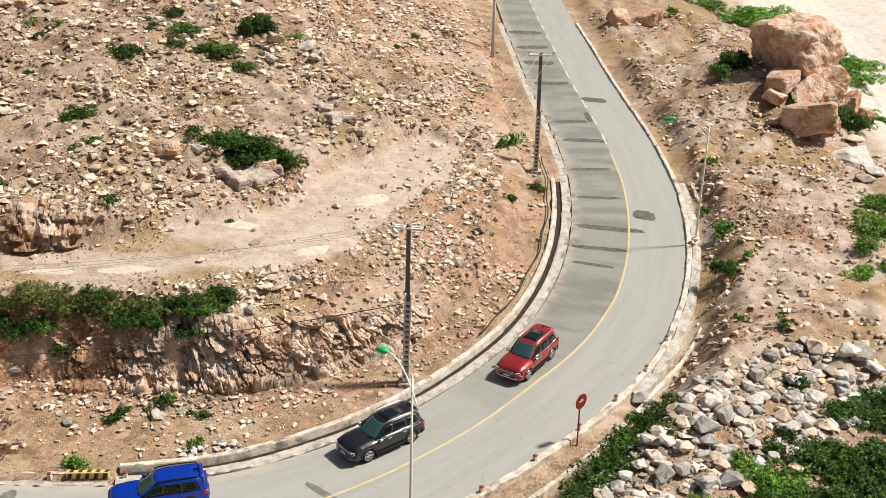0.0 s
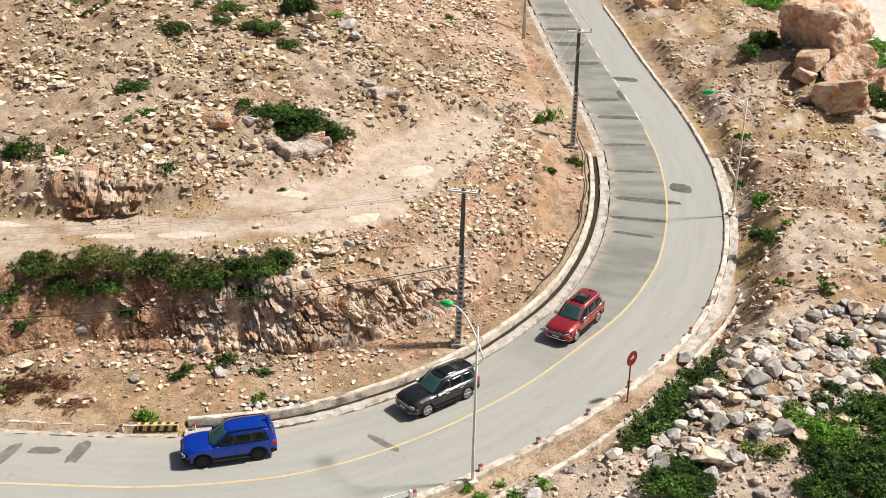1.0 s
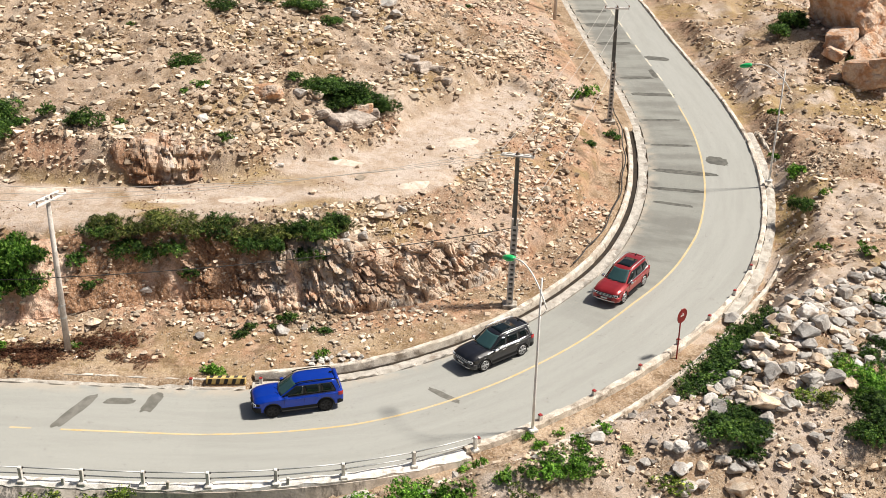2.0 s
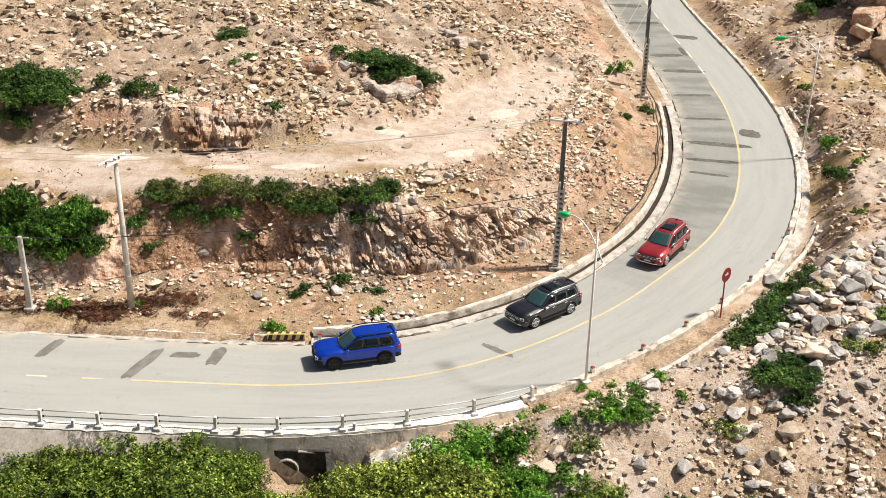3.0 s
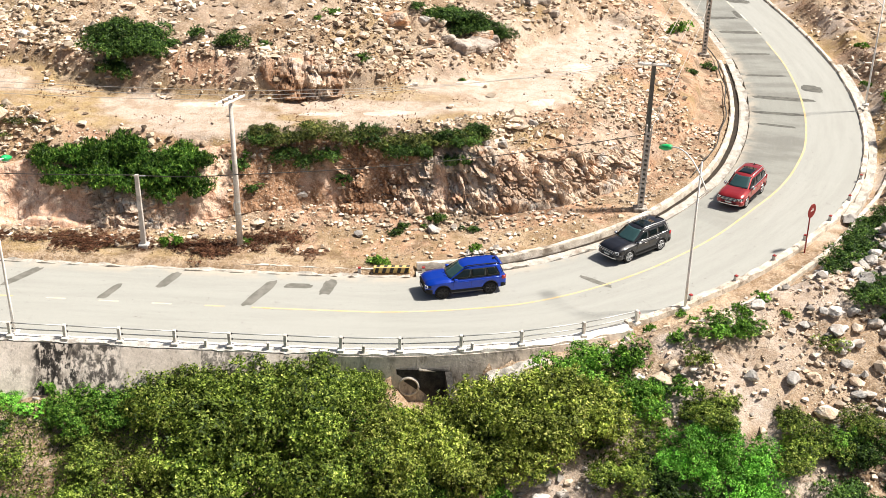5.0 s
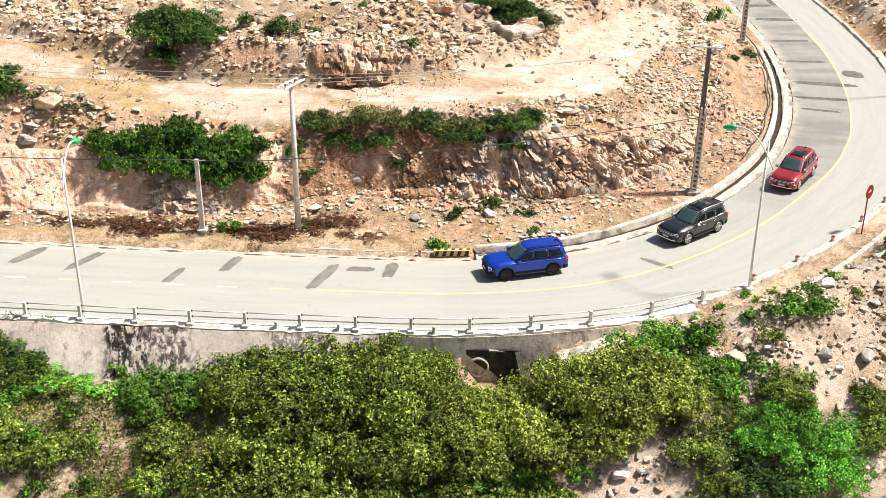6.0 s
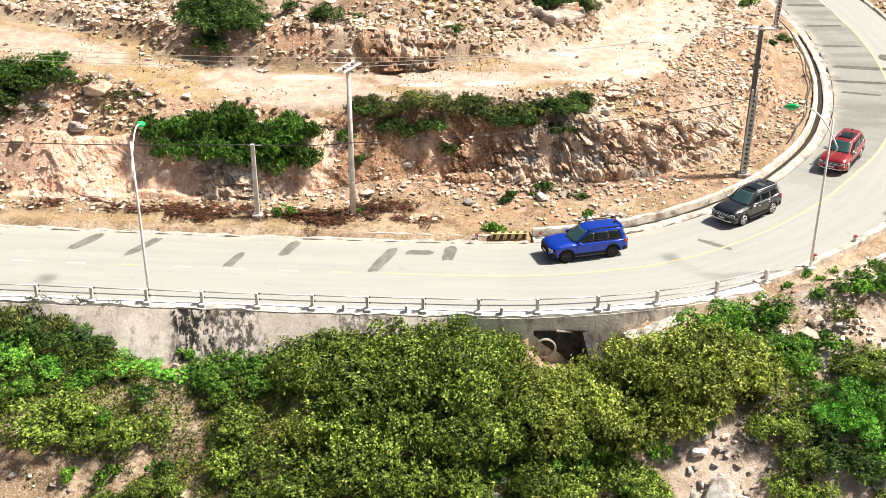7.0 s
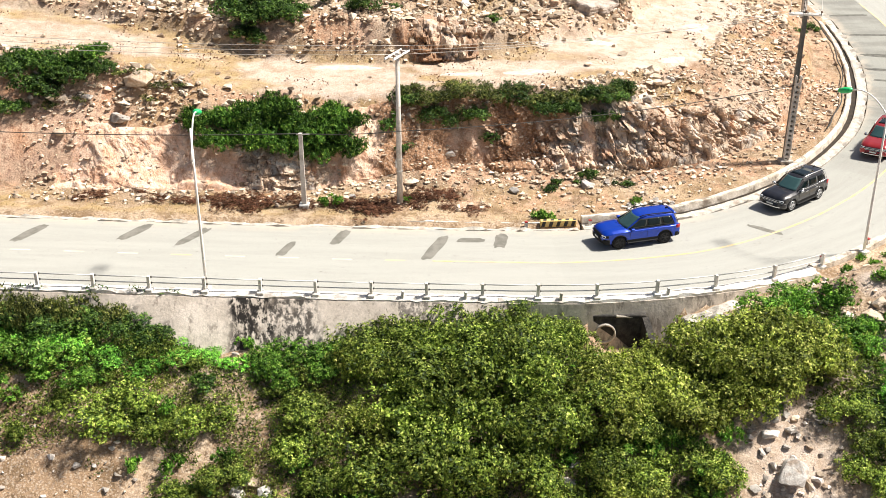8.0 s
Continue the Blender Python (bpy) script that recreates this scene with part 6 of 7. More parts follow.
# The cut face itself: a sheet of jointed blocks, clay and earth laid over the steep ground.
def blocks(u, v, seed):
    """Cells of broken rock: a number for each cell, how near its joint is, and the tilt of its own facet."""
    i, j = np.floor(u), np.floor(v)
    first, second, value, facet = np.full(u.shape, 9.0), np.full(u.shape, 9.0), np.zeros(u.shape), np.zeros(u.shape)
    for di in (-1, 0, 1):
        for dj in (-1, 0, 1):
            a, b = i + di, j + dj
            h = np.sin(a * 127.1 + b * 311.7 + seed * 17.3) * 43758.5453
            g = np.sin(a * 269.5 + b * 183.3 + seed * 41.9) * 24634.6345
            h, g = h - np.floor(h), g - np.floor(g)
            du, dv = u - (a + 0.15 + 0.7 * h), v - (b + 0.15 + 0.7 * g)
            d = np.maximum(np.abs(du + 0.35 * dv), np.abs(dv)) * 0.7 + np.hypot(du, dv) * 0.3
            near = d < first
            second = np.where(near, first, np.minimum(second, d))
            value = np.where(near, (h * 7.13 + g * 3.7) % 1.0, value)
            facet = np.where(near, du * (2 * ((h * 5.3 + g) % 1.0) - 1) + dv * (2 * ((g * 9.1 + h) % 1.0) - 1.35), facet)
            first = np.minimum(first, d)
    return value, second - first, facet


FACE_SPOTS = []                       # where loose stones stick in the cut faces


def crag_sheet(x, y, along, rock, earth, amount, seed, label, outcrop=False, stones=0.5):
    """A sheet over the ground at x, y (rows up the slope), broken into blocks."""
    z = land(x, y)[0].reshape(x.shape)
    wide = np.pad(z, ((0, 0), (7, 7)), mode="edge")
    z = sum(wide[:, k:k + z.shape[1]] for k in range(15)) / 15
    p = np.stack([x, y, z], -1)
    nor = unit(np.cross(np.gradient(p, axis=1), np.gradient(p, axis=0)))
    nor = nor * np.sign(nor[..., 2:3])
    out = unit(nor * np.array([1.0, 1.0, 0.45]))
    h = z - z[:1]
    warp = fbm(along, h, 2.4, 3, seed + 21)
    lean = along + 0.45 * h + 0.45 * warp
    h = h + 0.30 * fbm(along, h, 1.8, 3, seed + 23)
    big, joint, tilt = blocks(lean / 1.15, h / 0.8, seed)
    few, seam, chip = blocks(lean / 0.46 + 5, h / 0.36, seed + 3)
    v = np.linspace(0, 1, x.shape[0])[:, None]
    ends = np.linspace(0, 1, x.shape[1])[None, :]
    hold = smooth(v, 0, 0.14) * (1 - smooth(v, 0.86, 1.0)) * smooth(ends, 0, 0.06) * (1 - smooth(ends, 0.94, 1.0))
    if outcrop:
        hold = smooth(1.25 - np.hypot(2.1 * (ends - 0.5), 1.5 * (v - 0.45)) + 0.5 * fbm(along, h, 1.3, 3, seed + 33), 0.25, 0.5) * smooth(v, 0, 0.1) * (1 - smooth(v, 0.9, 1.0)) * smooth(ends, 0, 0.08) * (1 - smooth(ends, 0.92, 1.0))
    shape = 0.55 * big + 0.75 * tilt + 0.22 * few + 0.30 * chip - 0.34 * (1 - smooth(joint, 0.0, 0.13)) - 0.15 * (1 - smooth(seam, 0.0, 0.12))
    soft = 0.5 * fbm(lean, h, 1.1, 4, seed + 7)
    push = 0.10 + 0.45 * np.maximum(0, warp) + amount * (rock * shape + (1 - rock) * soft) + 0.05 * fbm(lean, h, 0.2, 2, seed + 9)
    p = p + out * (hold * np.maximum(push, 0.03) - (1 - hold) * 0.3)[..., None]
    m, n = x.shape
    r = np.random.RandomState(seed)
    loose = np.argwhere((hold > 0.8) & (r.rand(m, n) < stones * (0.07 + 0.12 * earth) * smooth(fbm(along, h, 1.6, 3, seed + 31), -0.35, 0.3)))
    FACE_SPOTS.extend((*p[a, b, :2], 0.05 * 8 ** (r.rand() ** 3.0), p[a, b, 2] - 0.02) for a, b in loose)
    ids = np.arange(m * n).reshape(m, n)
    quads = np.stack([ids[:-1, :-1], ids[:-1, 1:], ids[1:, 1:], ids[1:, :-1]], -1).reshape(-1, 4)
    me = mesh_of("rock_face", p.reshape(-1, 3), quads, FACE)
    tone = np.stack([rock, earth, 0.6 * big + 0.4 * few, np.ones(x.shape)], -1)
    me.color_attributes.new("strata", "FLOAT_COLOR", "POINT").data.foreach_set("color", np.clip(tone, 0, 1).astype(np.float32).ravel())
    return tagged(new("rock_face", me), label, "rock face", kind="structure")


def patchy(zone, x, y, seed):
    return smooth(zone + 0.55 * fbm(x, y, 1.6, 3, seed), 0.28, 0.72)


st = np.arange(-34, 33, 0.09)
up = np.linspace(0, 1, 104)[:, None]
foot = np.interp(st, [-40, -28, -15, -6, 6, 14, 22, 32], [4.6, 4.8, 5.8, 8.7, 8.2, 6.8, 6.0, 5.0])
high = np.interp(st, [-40, -20, -6, 10, 22, 32], [2.6, 2.6, 3.2, 2.8, 1.8, 1.2])
off = INNER + foot - 0.9 + up * (high / np.interp(st, [-40, -11, -3], [1.35, 1.5, 2.1]) + 2.2)
fx = np.interp(st, ROAD_S, ROAD[:, 0]) + np.interp(st, ROAD_S, ROAD_N[:, 0]) * off
fy = np.interp(st, ROAD_S, ROAD[:, 1]) + np.interp(st, ROAD_S, ROAD_N[:, 1]) * off
along = np.broadcast_to(st, fx.shape)
rocky = patchy(np.interp(along, [-34, -21, -19, -16, -13, -8, -4, -1, 2, 8, 26], [0.1, 0.1, 0.8, 0.7, 0.0, 0.05, 0.3, 0.5, 0.5, 0.75, 0.85]), along, off, 5)
earthy = patchy(np.interp(along, [-34, -24, -12, -10, -6, -3, 3, 7, 26], [0.25, 0.1, 0.05, 0.85, 0.85, 0.6, 0.5, 0.35, 0.15]) + 0.35 * smooth(up, 0.6, 0.8) * np.interp(along, [-26, -12, -8, 5, 8], [0.9, 0.9, 1, 1, 0]), along, off, 6)
crag_sheet(fx, fy, along, rocky, earthy, np.interp(along, [-34, -12, -4, 6, 14, 26], [0.6, 0.5, 0.5, 0.5, 0.75, 0.75]), 3, "cut face of jointed cream rock, pink clay and red earth")

# Broken bank behind the dirt bench.
line = BENCH[(BENCH[:, 0] > -10.0) & (BENCH[:, 0] < -2.0)]
arc = np.r_[0, np.cumsum(np.hypot(*np.diff(line[:, :2], axis=0).T))]
st = np.arange(0, arc[-1], 0.1)
lx, ly = np.interp(st, arc, line[:, 0]), np.interp(st, arc, line[:, 1])
ln = unit(np.stack([-np.gradient(ly), np.gradient(lx)], 1))
up = np.linspace(0, 1, 34)[:, None]
off = np.interp(st, arc, line[:, 3]) - 0.25 + 3.0 * up
fx, fy = lx + ln[:, 0] * off, ly + ln[:, 1] * off
along = np.broadcast_to(st, fx.shape)
rocky = patchy(np.interp(fx, [-26, -12, -8, -3, -1, 7], [0.35, 0.4, 0.8, 0.9, 0.3, 0.3]), along, off, 15)
earthy = patchy(np.interp(fx, [-26, -14, -9, -6, -1, 7], [0.5, 0.35, 0.7, 0.3, 0.45, 0.5]), along, off, 16)
crag_sheet(fx, fy, along, rocky, earthy, np.interp(fx, [-26, -9, -6, -2, 7], [0.4, 0.45, 0.9, 0.6, 0.35]), 8, "broken bank of red earth and tan rock behind the bench", True)

def drape(name, cx, cy, rx, ry, turn, material, label, category, lift=0.05, lumps=0.0, seed=1):
    """An uneven patch that lies on the ground."""
    rings, segs = 9, 40
    a = np.linspace(0, math.tau, segs, endpoint=False)
    k = np.linspace(0, 1, rings)[:, None]
    edge = 1 + 0.30 * lattice(np.cos(a) * 1.7 + seed * 5, np.sin(a) * 1.7, seed) + 0.06 * lattice(np.cos(a) * 5 + seed, np.sin(a) * 5, seed + 1)
    u, v = rx * k * edge * np.cos(a), ry * k * edge * np.sin(a)
    c, q = math.cos(radians(turn)), math.sin(radians(turn))
    x, y = cx + u * c - v * q, cy + u * q + v * c
    z = land(x, y)[0].reshape(x.shape) + lift * (1 - 1.6 * k ** 4) + lumps * fbm(x, y, 0.6, 3, seed + 3) * (1 - k)
    ids = np.arange(rings * segs).reshape(rings, segs)
    nxt = np.roll(ids, -1, axis=1)
    quads = np.stack([ids[:-1], ids[1:], nxt[1:], nxt[:-1]], -1).reshape(-1, 4)
    tagged(new(name, mesh_of(name, np.stack([x, y, z], -1).reshape(-1, 3), quads, material)), label, category, kind="structure")


for k, (x, y, rx, ry, turn) in enumerate(((5.4, 21.0, 1.3, 0.7, 10), (10.4, 18.4, 1.5, 0.5, 38), (-0.4, 14.2, 1.9, 0.55, 4), (13.8, 26.8, 1.5, 0.9, 50), (-13.5, 14.6, 2.6, 0.5, 3), (-5.6, 13.6, 1.8, 0.4, 3))):
    drape("lime_patch", x, y, rx, ry, turn, LIME, "whitish powdery patch on the dirt bench", "ground patch", 0.05, 0.04, 20 + k)
for k, (x, y, rx, ry, turn) in enumerate(((6.6, -9.9, 1.3, 0.7, 12), (8.6, -9.3, 1.3, 0.8, 18), (7.6, -10.8, 0.9, 0.6, 30))):
    drape("concrete_spill", x, y, rx, ry, turn, APRON, "rough pale spilled concrete beside the culvert", "concrete", 0.16, 0.22, 40 + k)

# Slabs that lean out of the face, most of them towards the bend.
rng = random.Random(91)
slabs = thing("rock_slabs", "leaning cream rock slabs in the cut bank", "rock face", kind="structure")
for _ in range(60):
    s = 8.5 + 14.5 * rng.random() ** 0.8
    foot = float(np.interp(s, [-7, 6, 14, 22, 32], [8.7, 8.2, 6.8, 6.0, 5.0]))
    p, yaw = on_road(s, INNER + foot + rng.uniform(0.0, 1.7))
    w = rng.uniform(0.45, 1.25)
    m = pose(p.x, p.y, ground_z(p.x, p.y) - 0.02, rng.uniform(-48, -22), rng.uniform(-28, 4), yaw + rng.uniform(-22, 22))
    piece("slab", SLAB[rng.randrange(len(SLAB))], slabs, m @ Matrix.Diagonal((w * rng.uniform(0.45, 0.9), w * rng.uniform(0.35, 0.6), w * rng.uniform(0.9, 1.5), 1)))


def scatter(name, count, pick, sizes, material, label, seed, sink=0.1, power=5.0):
    """Loose stones too many to count, joined into one mesh."""
    r = np.random.RandomState(seed)
    if callable(pick):
        xs, ys = np.empty(0), np.empty(0)
        while len(xs) < count:
            x, y, keep = pick(r, count)
            xs, ys = np.r_[xs, x[keep]], np.r_[ys, y[keep]]
        xs, ys = xs[:count], ys[:count]
        size = sizes[0] * (sizes[1] / sizes[0]) ** (r.rand(count) ** power)
    else:
        xs, ys, size, *level = np.array(pick).T
        size, count = size * 1.2, len(xs)
    zs = level[0] if not callable(pick) and level else land(xs, ys)[0]
    kind = np.where(size < 0.3, len(HULLS) + r.randint(len(CHIPS), size=count), r.randint(len(HULLS), size=count))
    vs, fs, base = [], [], 0
    for h, (hv, hf) in enumerate(HULLS + CHIPS):
        at = np.where(kind == h)[0]
        a = r.rand(len(at)) * math.tau
        c, s = np.cos(a), np.sin(a)
        sc = size[at][:, None, None] * (np.array([1.0, 1.0, 0.9]) * r.uniform(0.7, 1.2, (len(at), 1, 3)))
        v = hv[None] * sc
        v = np.stack([v[..., 0] * c[:, None] - v[..., 1] * s[:, None], v[..., 0] * s[:, None] + v[..., 1] * c[:, None], v[..., 2]], -1)
        v += np.stack([xs[at], ys[at], zs[at] + size[at] * (0.28 - sink)], 1)[:, None]
        vs.append(v.reshape(-1, 3))
        fs.append((hf[None] + (base + np.arange(len(at)) * len(hv))[:, None, None]).reshape(-1, 3))
        base += len(at) * len(hv)
    tagged(new(name, mesh_of(name, np.vstack(vs), np.vstack(fs), material)), label, "stones", kind="stuff")


def on_hill(r, n):
    x, y = r.uniform(-40, 26, n), r.uniform(8, 78, n)
    _, kinds, f = land(x, y)
    dense = 0.30 + 0.7 * smooth(fbm(x, y, 5, 4, 77), -0.25, 0.35)
    front = (y < np.interp(x, [-24, -12, -3, 3, 8, 12.5, 16], [13.6, 14.2, 14.9, 16.9, 19.9, 24.4, 29])) & (x > -24)
    dense = np.where(front, 0.35 * dense, dense)
    keep = (f[:, 1] > INNER + 6) & (f[:, 2] > 1.2) & (r.rand(n) < dense * (1 - 0.93 * kinds[:, 0])) & (r.rand(n) > 0.955 * f[:, 4])
    return x, y, keep


def on_bank(r, n):
    s, off = r.uniform(-34, 45, n), r.rand(n)
    x = np.interp(s, ROAD_S, ROAD[:, 0]) + np.interp(s, ROAD_S, ROAD_N[:, 0]) * (INNER + 2.2 + 11 * off)
    y = np.interp(s, ROAD_S, ROAD[:, 1]) + np.interp(s, ROAD_S, ROAD_N[:, 1]) * (INNER + 2.2 + 11 * off)
    _, kinds, f = land(x, y)
    dense = np.where(f[:, 2] > -2.5, 0.7 - 0.3 * smooth(x, 4, 10), 0.25) + 0.6 * np.exp(-((f[:, 2] + 1.0) / 1.1) ** 2) * (np.abs(s - 5) < 16) * (0.12 + 0.9 * smooth(fbm(x, y, 3, 3, 79), -0.15, 0.4)) * (1 - 0.9 * kinds[:, 0])
    return x, y, (f[:, 1] > INNER + 2.0) & (r.rand(n) < dense) & (r.rand(n) > 0.97 * f[:, 4])


def on_sea_side(r, n):
    x, y = r.uniform(8, 56, n), r.uniform(-21, 62, n)
    _, kinds, f = land(x, y)
    dense = np.where(y < 13, 0.8, 0.55) * (0.08 + 0.9 * smooth(fbm(x, y, 3.5, 3, 83), -0.1, 0.45)) * (1 - 0.85 * kinds[:, 0])
    return x, y, (f[:, 1] < -OUTER - 1.3) & (r.rand(n) < dense) & (kinds[:, 3] < 0.5)


def below_bend(r, n):
    x, y = r.uniform(11, 33, n), r.uniform(-18, -3, n)
    _, kinds, f = land(x, y)
    return x, y, (f[:, 1] < -OUTER - 2.6) & (r.rand(n) < 0.15 + 0.85 * smooth(fbm(x, y, 2.4, 4, 85) + 0.25 * smooth(x, 18, 26), -0.05, 0.4))


def behind_bench(r, n):
    k = r.randint(len(BENCH), size=n)
    off = BENCH[k, 3] + r.uniform(-0.2, 4.6, n)
    x, y = BENCH[k, 0] - BENCH_T[k, 1] * off, BENCH[k, 1] + BENCH_T[k, 0] * off
    return x, y, (x > -34) & (x < 9) & (r.rand(n) < 0.25 + 0.8 * smooth(fbm(x, y, 2.0, 4, 87), -0.2, 0.3))


def beside_climb(r, n):
    s, hill = r.uniform(34, 112, n), r.rand(n) < 0.4
    d = np.where(hill, INNER + 2.1 + 12 * r.rand(n), -OUTER - 2.2 - 20 * r.rand(n))
    x = np.interp(s, ROAD_S, ROAD[:, 0]) + np.interp(s, ROAD_S, ROAD_N[:, 0]) * d
    y = np.interp(s, ROAD_S, ROAD[:, 1]) + np.interp(s, ROAD_S, ROAD_N[:, 1]) * d
    return x, y, r.rand(n) < 0.12 + 0.9 * smooth(fbm(x, y, 3.2, 4, 89), -0.1, 0.35)


def in_drain(r, n):
    s = r.uniform(13, 62, n)
    d = -OUTER - r.uniform(0.9, 2.6, n)
    x = np.interp(s, ROAD_S, ROAD[:, 0]) + np.interp(s, ROAD_S, ROAD_N[:, 0]) * d
    y = np.interp(s, ROAD_S, ROAD[:, 1]) + np.interp(s, ROAD_S, ROAD_N[:, 1]) * d
    return x, y, r.rand(n) < 0.8


scatter("outcrop_stones", 0, OUTCROPS, None, STONES, "pale broken stones in hillside outcrops", 6, 0.15)
scatter("face_stones", 0, FACE_SPOTS, None, STONES, "broken stones sticking in the cut face", 9, 0.2)
scatter("pile_stones", 0, SMALL_RUBBLE, None, STONES_GREY, "small angular stones between the rubble rocks", 7)
scatter("hill_stones", 88000, on_hill, (0.10, 0.95), STONES, "pale loose stones littering the hillside", 1, 0.14, 7.5)
scatter("bank_stones", 32000, on_bank, (0.06, 0.5), STONES, "broken stones and gravel on the cut bank", 2)
scatter("slope_stones", 24000, on_sea_side, (0.07, 0.6), STONES, "pale rubble and gravel on the seaward slope", 3)
scatter("dark_stones", 18000, on_hill, (0.12, 0.8), STONES_DARK, "dark-stained stones littering the hillside", 8, 0.14, 7.0)
scatter("climb_stones", 20000, beside_climb, (0.09, 0.75), STONES, "loose stones on the slopes beside the climbing road", 14, 0.12, 5.0)
scatter("bend_rubble", 12000, below_bend, (0.06, 0.45), STONES, "pale broken rubble on the slope below the bend", 12, 0.12, 5.0)
scatter("bank_rubble", 9000, behind_bench, (0.07, 0.6), STONES, "broken stones on the bank behind the bench", 13, 0.12, 4.0)
scatter("drain_stones", 1400, in_drain, (0.06, 0.35), STONES_GREY, "small rubble in the outer drain", 4)

# ---------------------------------------------------------------- plants
def crown_mesh(name, seed, material, leaves, leaf, lobes=7, flat=0.6, stringy=0.0, simple=False):
    """A crown about two units across and flat units high, of many leaves set on uneven lobes."""
    r = np.random.RandomState(seed)
    c = np.stack([r.uniform(-0.62, 0.62, lobes), r.uniform(-0.62, 0.62, lobes), r.uniform(0.15, 0.75, lobes) * flat], 1)
    c[0] = (0, 0, 0.5 * flat)
    rad = r.uniform(0.28, 0.52, lobes)
    # Tufts sit on the lobes, leaves round the tufts, so that gaps stay open between them.
    tufts = max(12, leaves // 9)
    k = r.randint(lobes, size=tufts)
    out = unit(r.normal(size=(tufts, 3)))
    out[:, 2] = np.abs(out[:, 2]) * np.where(r.rand(tufts) < 0.85, 1, -0.5)
    spot = c[k] + out * (rad[k] * r.uniform(0.72, 1.12, tufts))[:, None] * np.array([1, 1, 0.85])
    j = r.randint(tufts, size=leaves)
    way = unit(out[j] + 0.8 * unit(r.normal(size=(leaves, 3))))
    p = spot[j] + unit(r.normal(size=(leaves, 3))) * (0.085 * r.rand(leaves) ** 0.5)[:, None]
    p[:, 2] = np.maximum(p[:, 2], 0.02)
    face = unit(way + np.array([0, 0, 0.25]))
    along = unit(np.cross(face, r.normal(size=(leaves, 3))) + np.array([0, 0, 0.15 + stringy]))
    side = unit(np.cross(along, face))
    ln = leaf * r.uniform(0.6, 1.4, leaves)[:, None]
    wd = ln * r.uniform(0.22, 0.4, leaves)[:, None] * (1 - 0.5 * stringy)
    bend = np.cross(along, side) * ln * 0.12
    if simple:
        v = np.stack([p - side * wd * 1.2, p + side * wd * 1.2, p + along * ln * 1.05], 1).reshape(-1, 3)
        return mesh_of(name, v, np.arange(leaves * 3).reshape(-1, 3), material)
    v = np.stack([p, p + along * ln * 0.5 + side * wd + bend, p + along * ln, p + along * ln * 0.5 - side * wd + bend], 1).reshape(-1, 3)
    return mesh_of(name, v, np.arange(leaves * 4).reshape(-1, 4), material)


def stems_mesh(name, seed):
    rng = random.Random(seed)
    bm = bmesh.new()
    for k in range(7):
        a, l = rng.uniform(0, math.tau), rng.uniform(0.35, 0.6)
        tip = Vector((l * math.cos(a), l * math.sin(a), rng.uniform(0.25, 0.5)))
        mid = tip * 0.5 + Vector((0, 0, 0.08))
        tube(bm, [(0, 0, -0.06), mid, tip], [0.032, 0.02, 0.008], 4)
        for _ in range(2):
            t2 = mid + Vector((rng.uniform(-0.25, 0.25), rng.uniform(-0.25, 0.25), rng.uniform(0.05, 0.25)))
            tube(bm, [mid, t2], [0.014, 0.005], 3)
    me = bpy.data.meshes.new(name)
    bm.to_mesh(me)
    bm.free()
    me.materials.append(BARK)
    return me


STEMS = [stems_mesh("stem", k) for k in range(2)]
KINDS = {
    "olive": (LEAF_OLIVE, 6400, 0.057, 11, 0.75, 0.0, "olive bush with yellowish tips"),
    "green": (LEAF_GREEN, 3600, 0.075, 10, 0.7, 0.2, "fresh bright green leafy bush"),
    "dark": (LEAF_DARK, 4600, 0.068, 10, 0.65, 0.0, "dense dark green shrub"),
    "vivid": (LEAF_VIVID, 3600, 0.07, 9, 0.7, 0.2, "vivid light green leafy bush"),
    "hedge": (LEAF_HEDGE, 4600, 0.07, 10, 0.6, 0.6, "dull olive scrubby bush"),
    "dry olive": (LEAF_DRY, 6400, 0.057, 11, 0.75, 0.0, "yellowish olive bush with brown tips"),
    "vine": (LEAF_VINE, 4200, 0.11, 11, 0.7, 0.9, "dark green trailing grassy bush"),
    "weed": (LEAF_GREEN, 420, 0.22, 5, 0.7, 0.6, "small bright green weed tuft"),
    "dead": (LEAF_BROWN, 1900, 0.075, 9, 0.42, 0.2, "dead reddish-brown brushwood on the verge"),
}
CROWNS = {}
for i, (kind, (material, count, leaf, lobes, flat, stringy, label)) in enumerate(KINDS.items()):
    CROWNS[kind] = [crown_mesh("crown", 10 * i + k, material, count, leaf, lobes, flat, stringy, kind not in ("weed", "vivid")) for k in range(3)]
    light = count > 2000
    CROWNS[kind + " small"] = [crown_mesh("crown", 100 + 10 * i + k, material, 1300 if light else count, leaf * (1.55 if light else 1), 6, flat, stringy, light) for k in range(3)]
plant_rng = random.Random(5)


def bush(kind, x, y, width, high=1.0, where=""):
    label, crowns = KINDS[kind][6], CROWNS[kind if width > 2.3 else kind + " small"]
    t = thing("bush", label + (" " + where if where else ""), "bush", group=kind + " bushes")
    k = width / 2.0
    t.matrix_basis = pose(x, y, ground_z(x, y) - 0.05 * k, plant_rng.uniform(-4, 4), plant_rng.uniform(-4, 4), plant_rng.uniform(0, 360)) @ Matrix.Diagonal((k * plant_rng.uniform(0.9, 1.15), k * plant_rng.uniform(0.85, 1.1), k * high, 1))
    piece("crown", crowns[plant_rng.randrange(len(crowns))], t, Matrix())
    piece("stem", STEMS[plant_rng.randrange(2)], t, Matrix())


def bushes(kind, spots, high=1.0, where="", grow=1.22):
    for x, y, w in spots:
        bush(kind, x, y, w * grow, high, where)


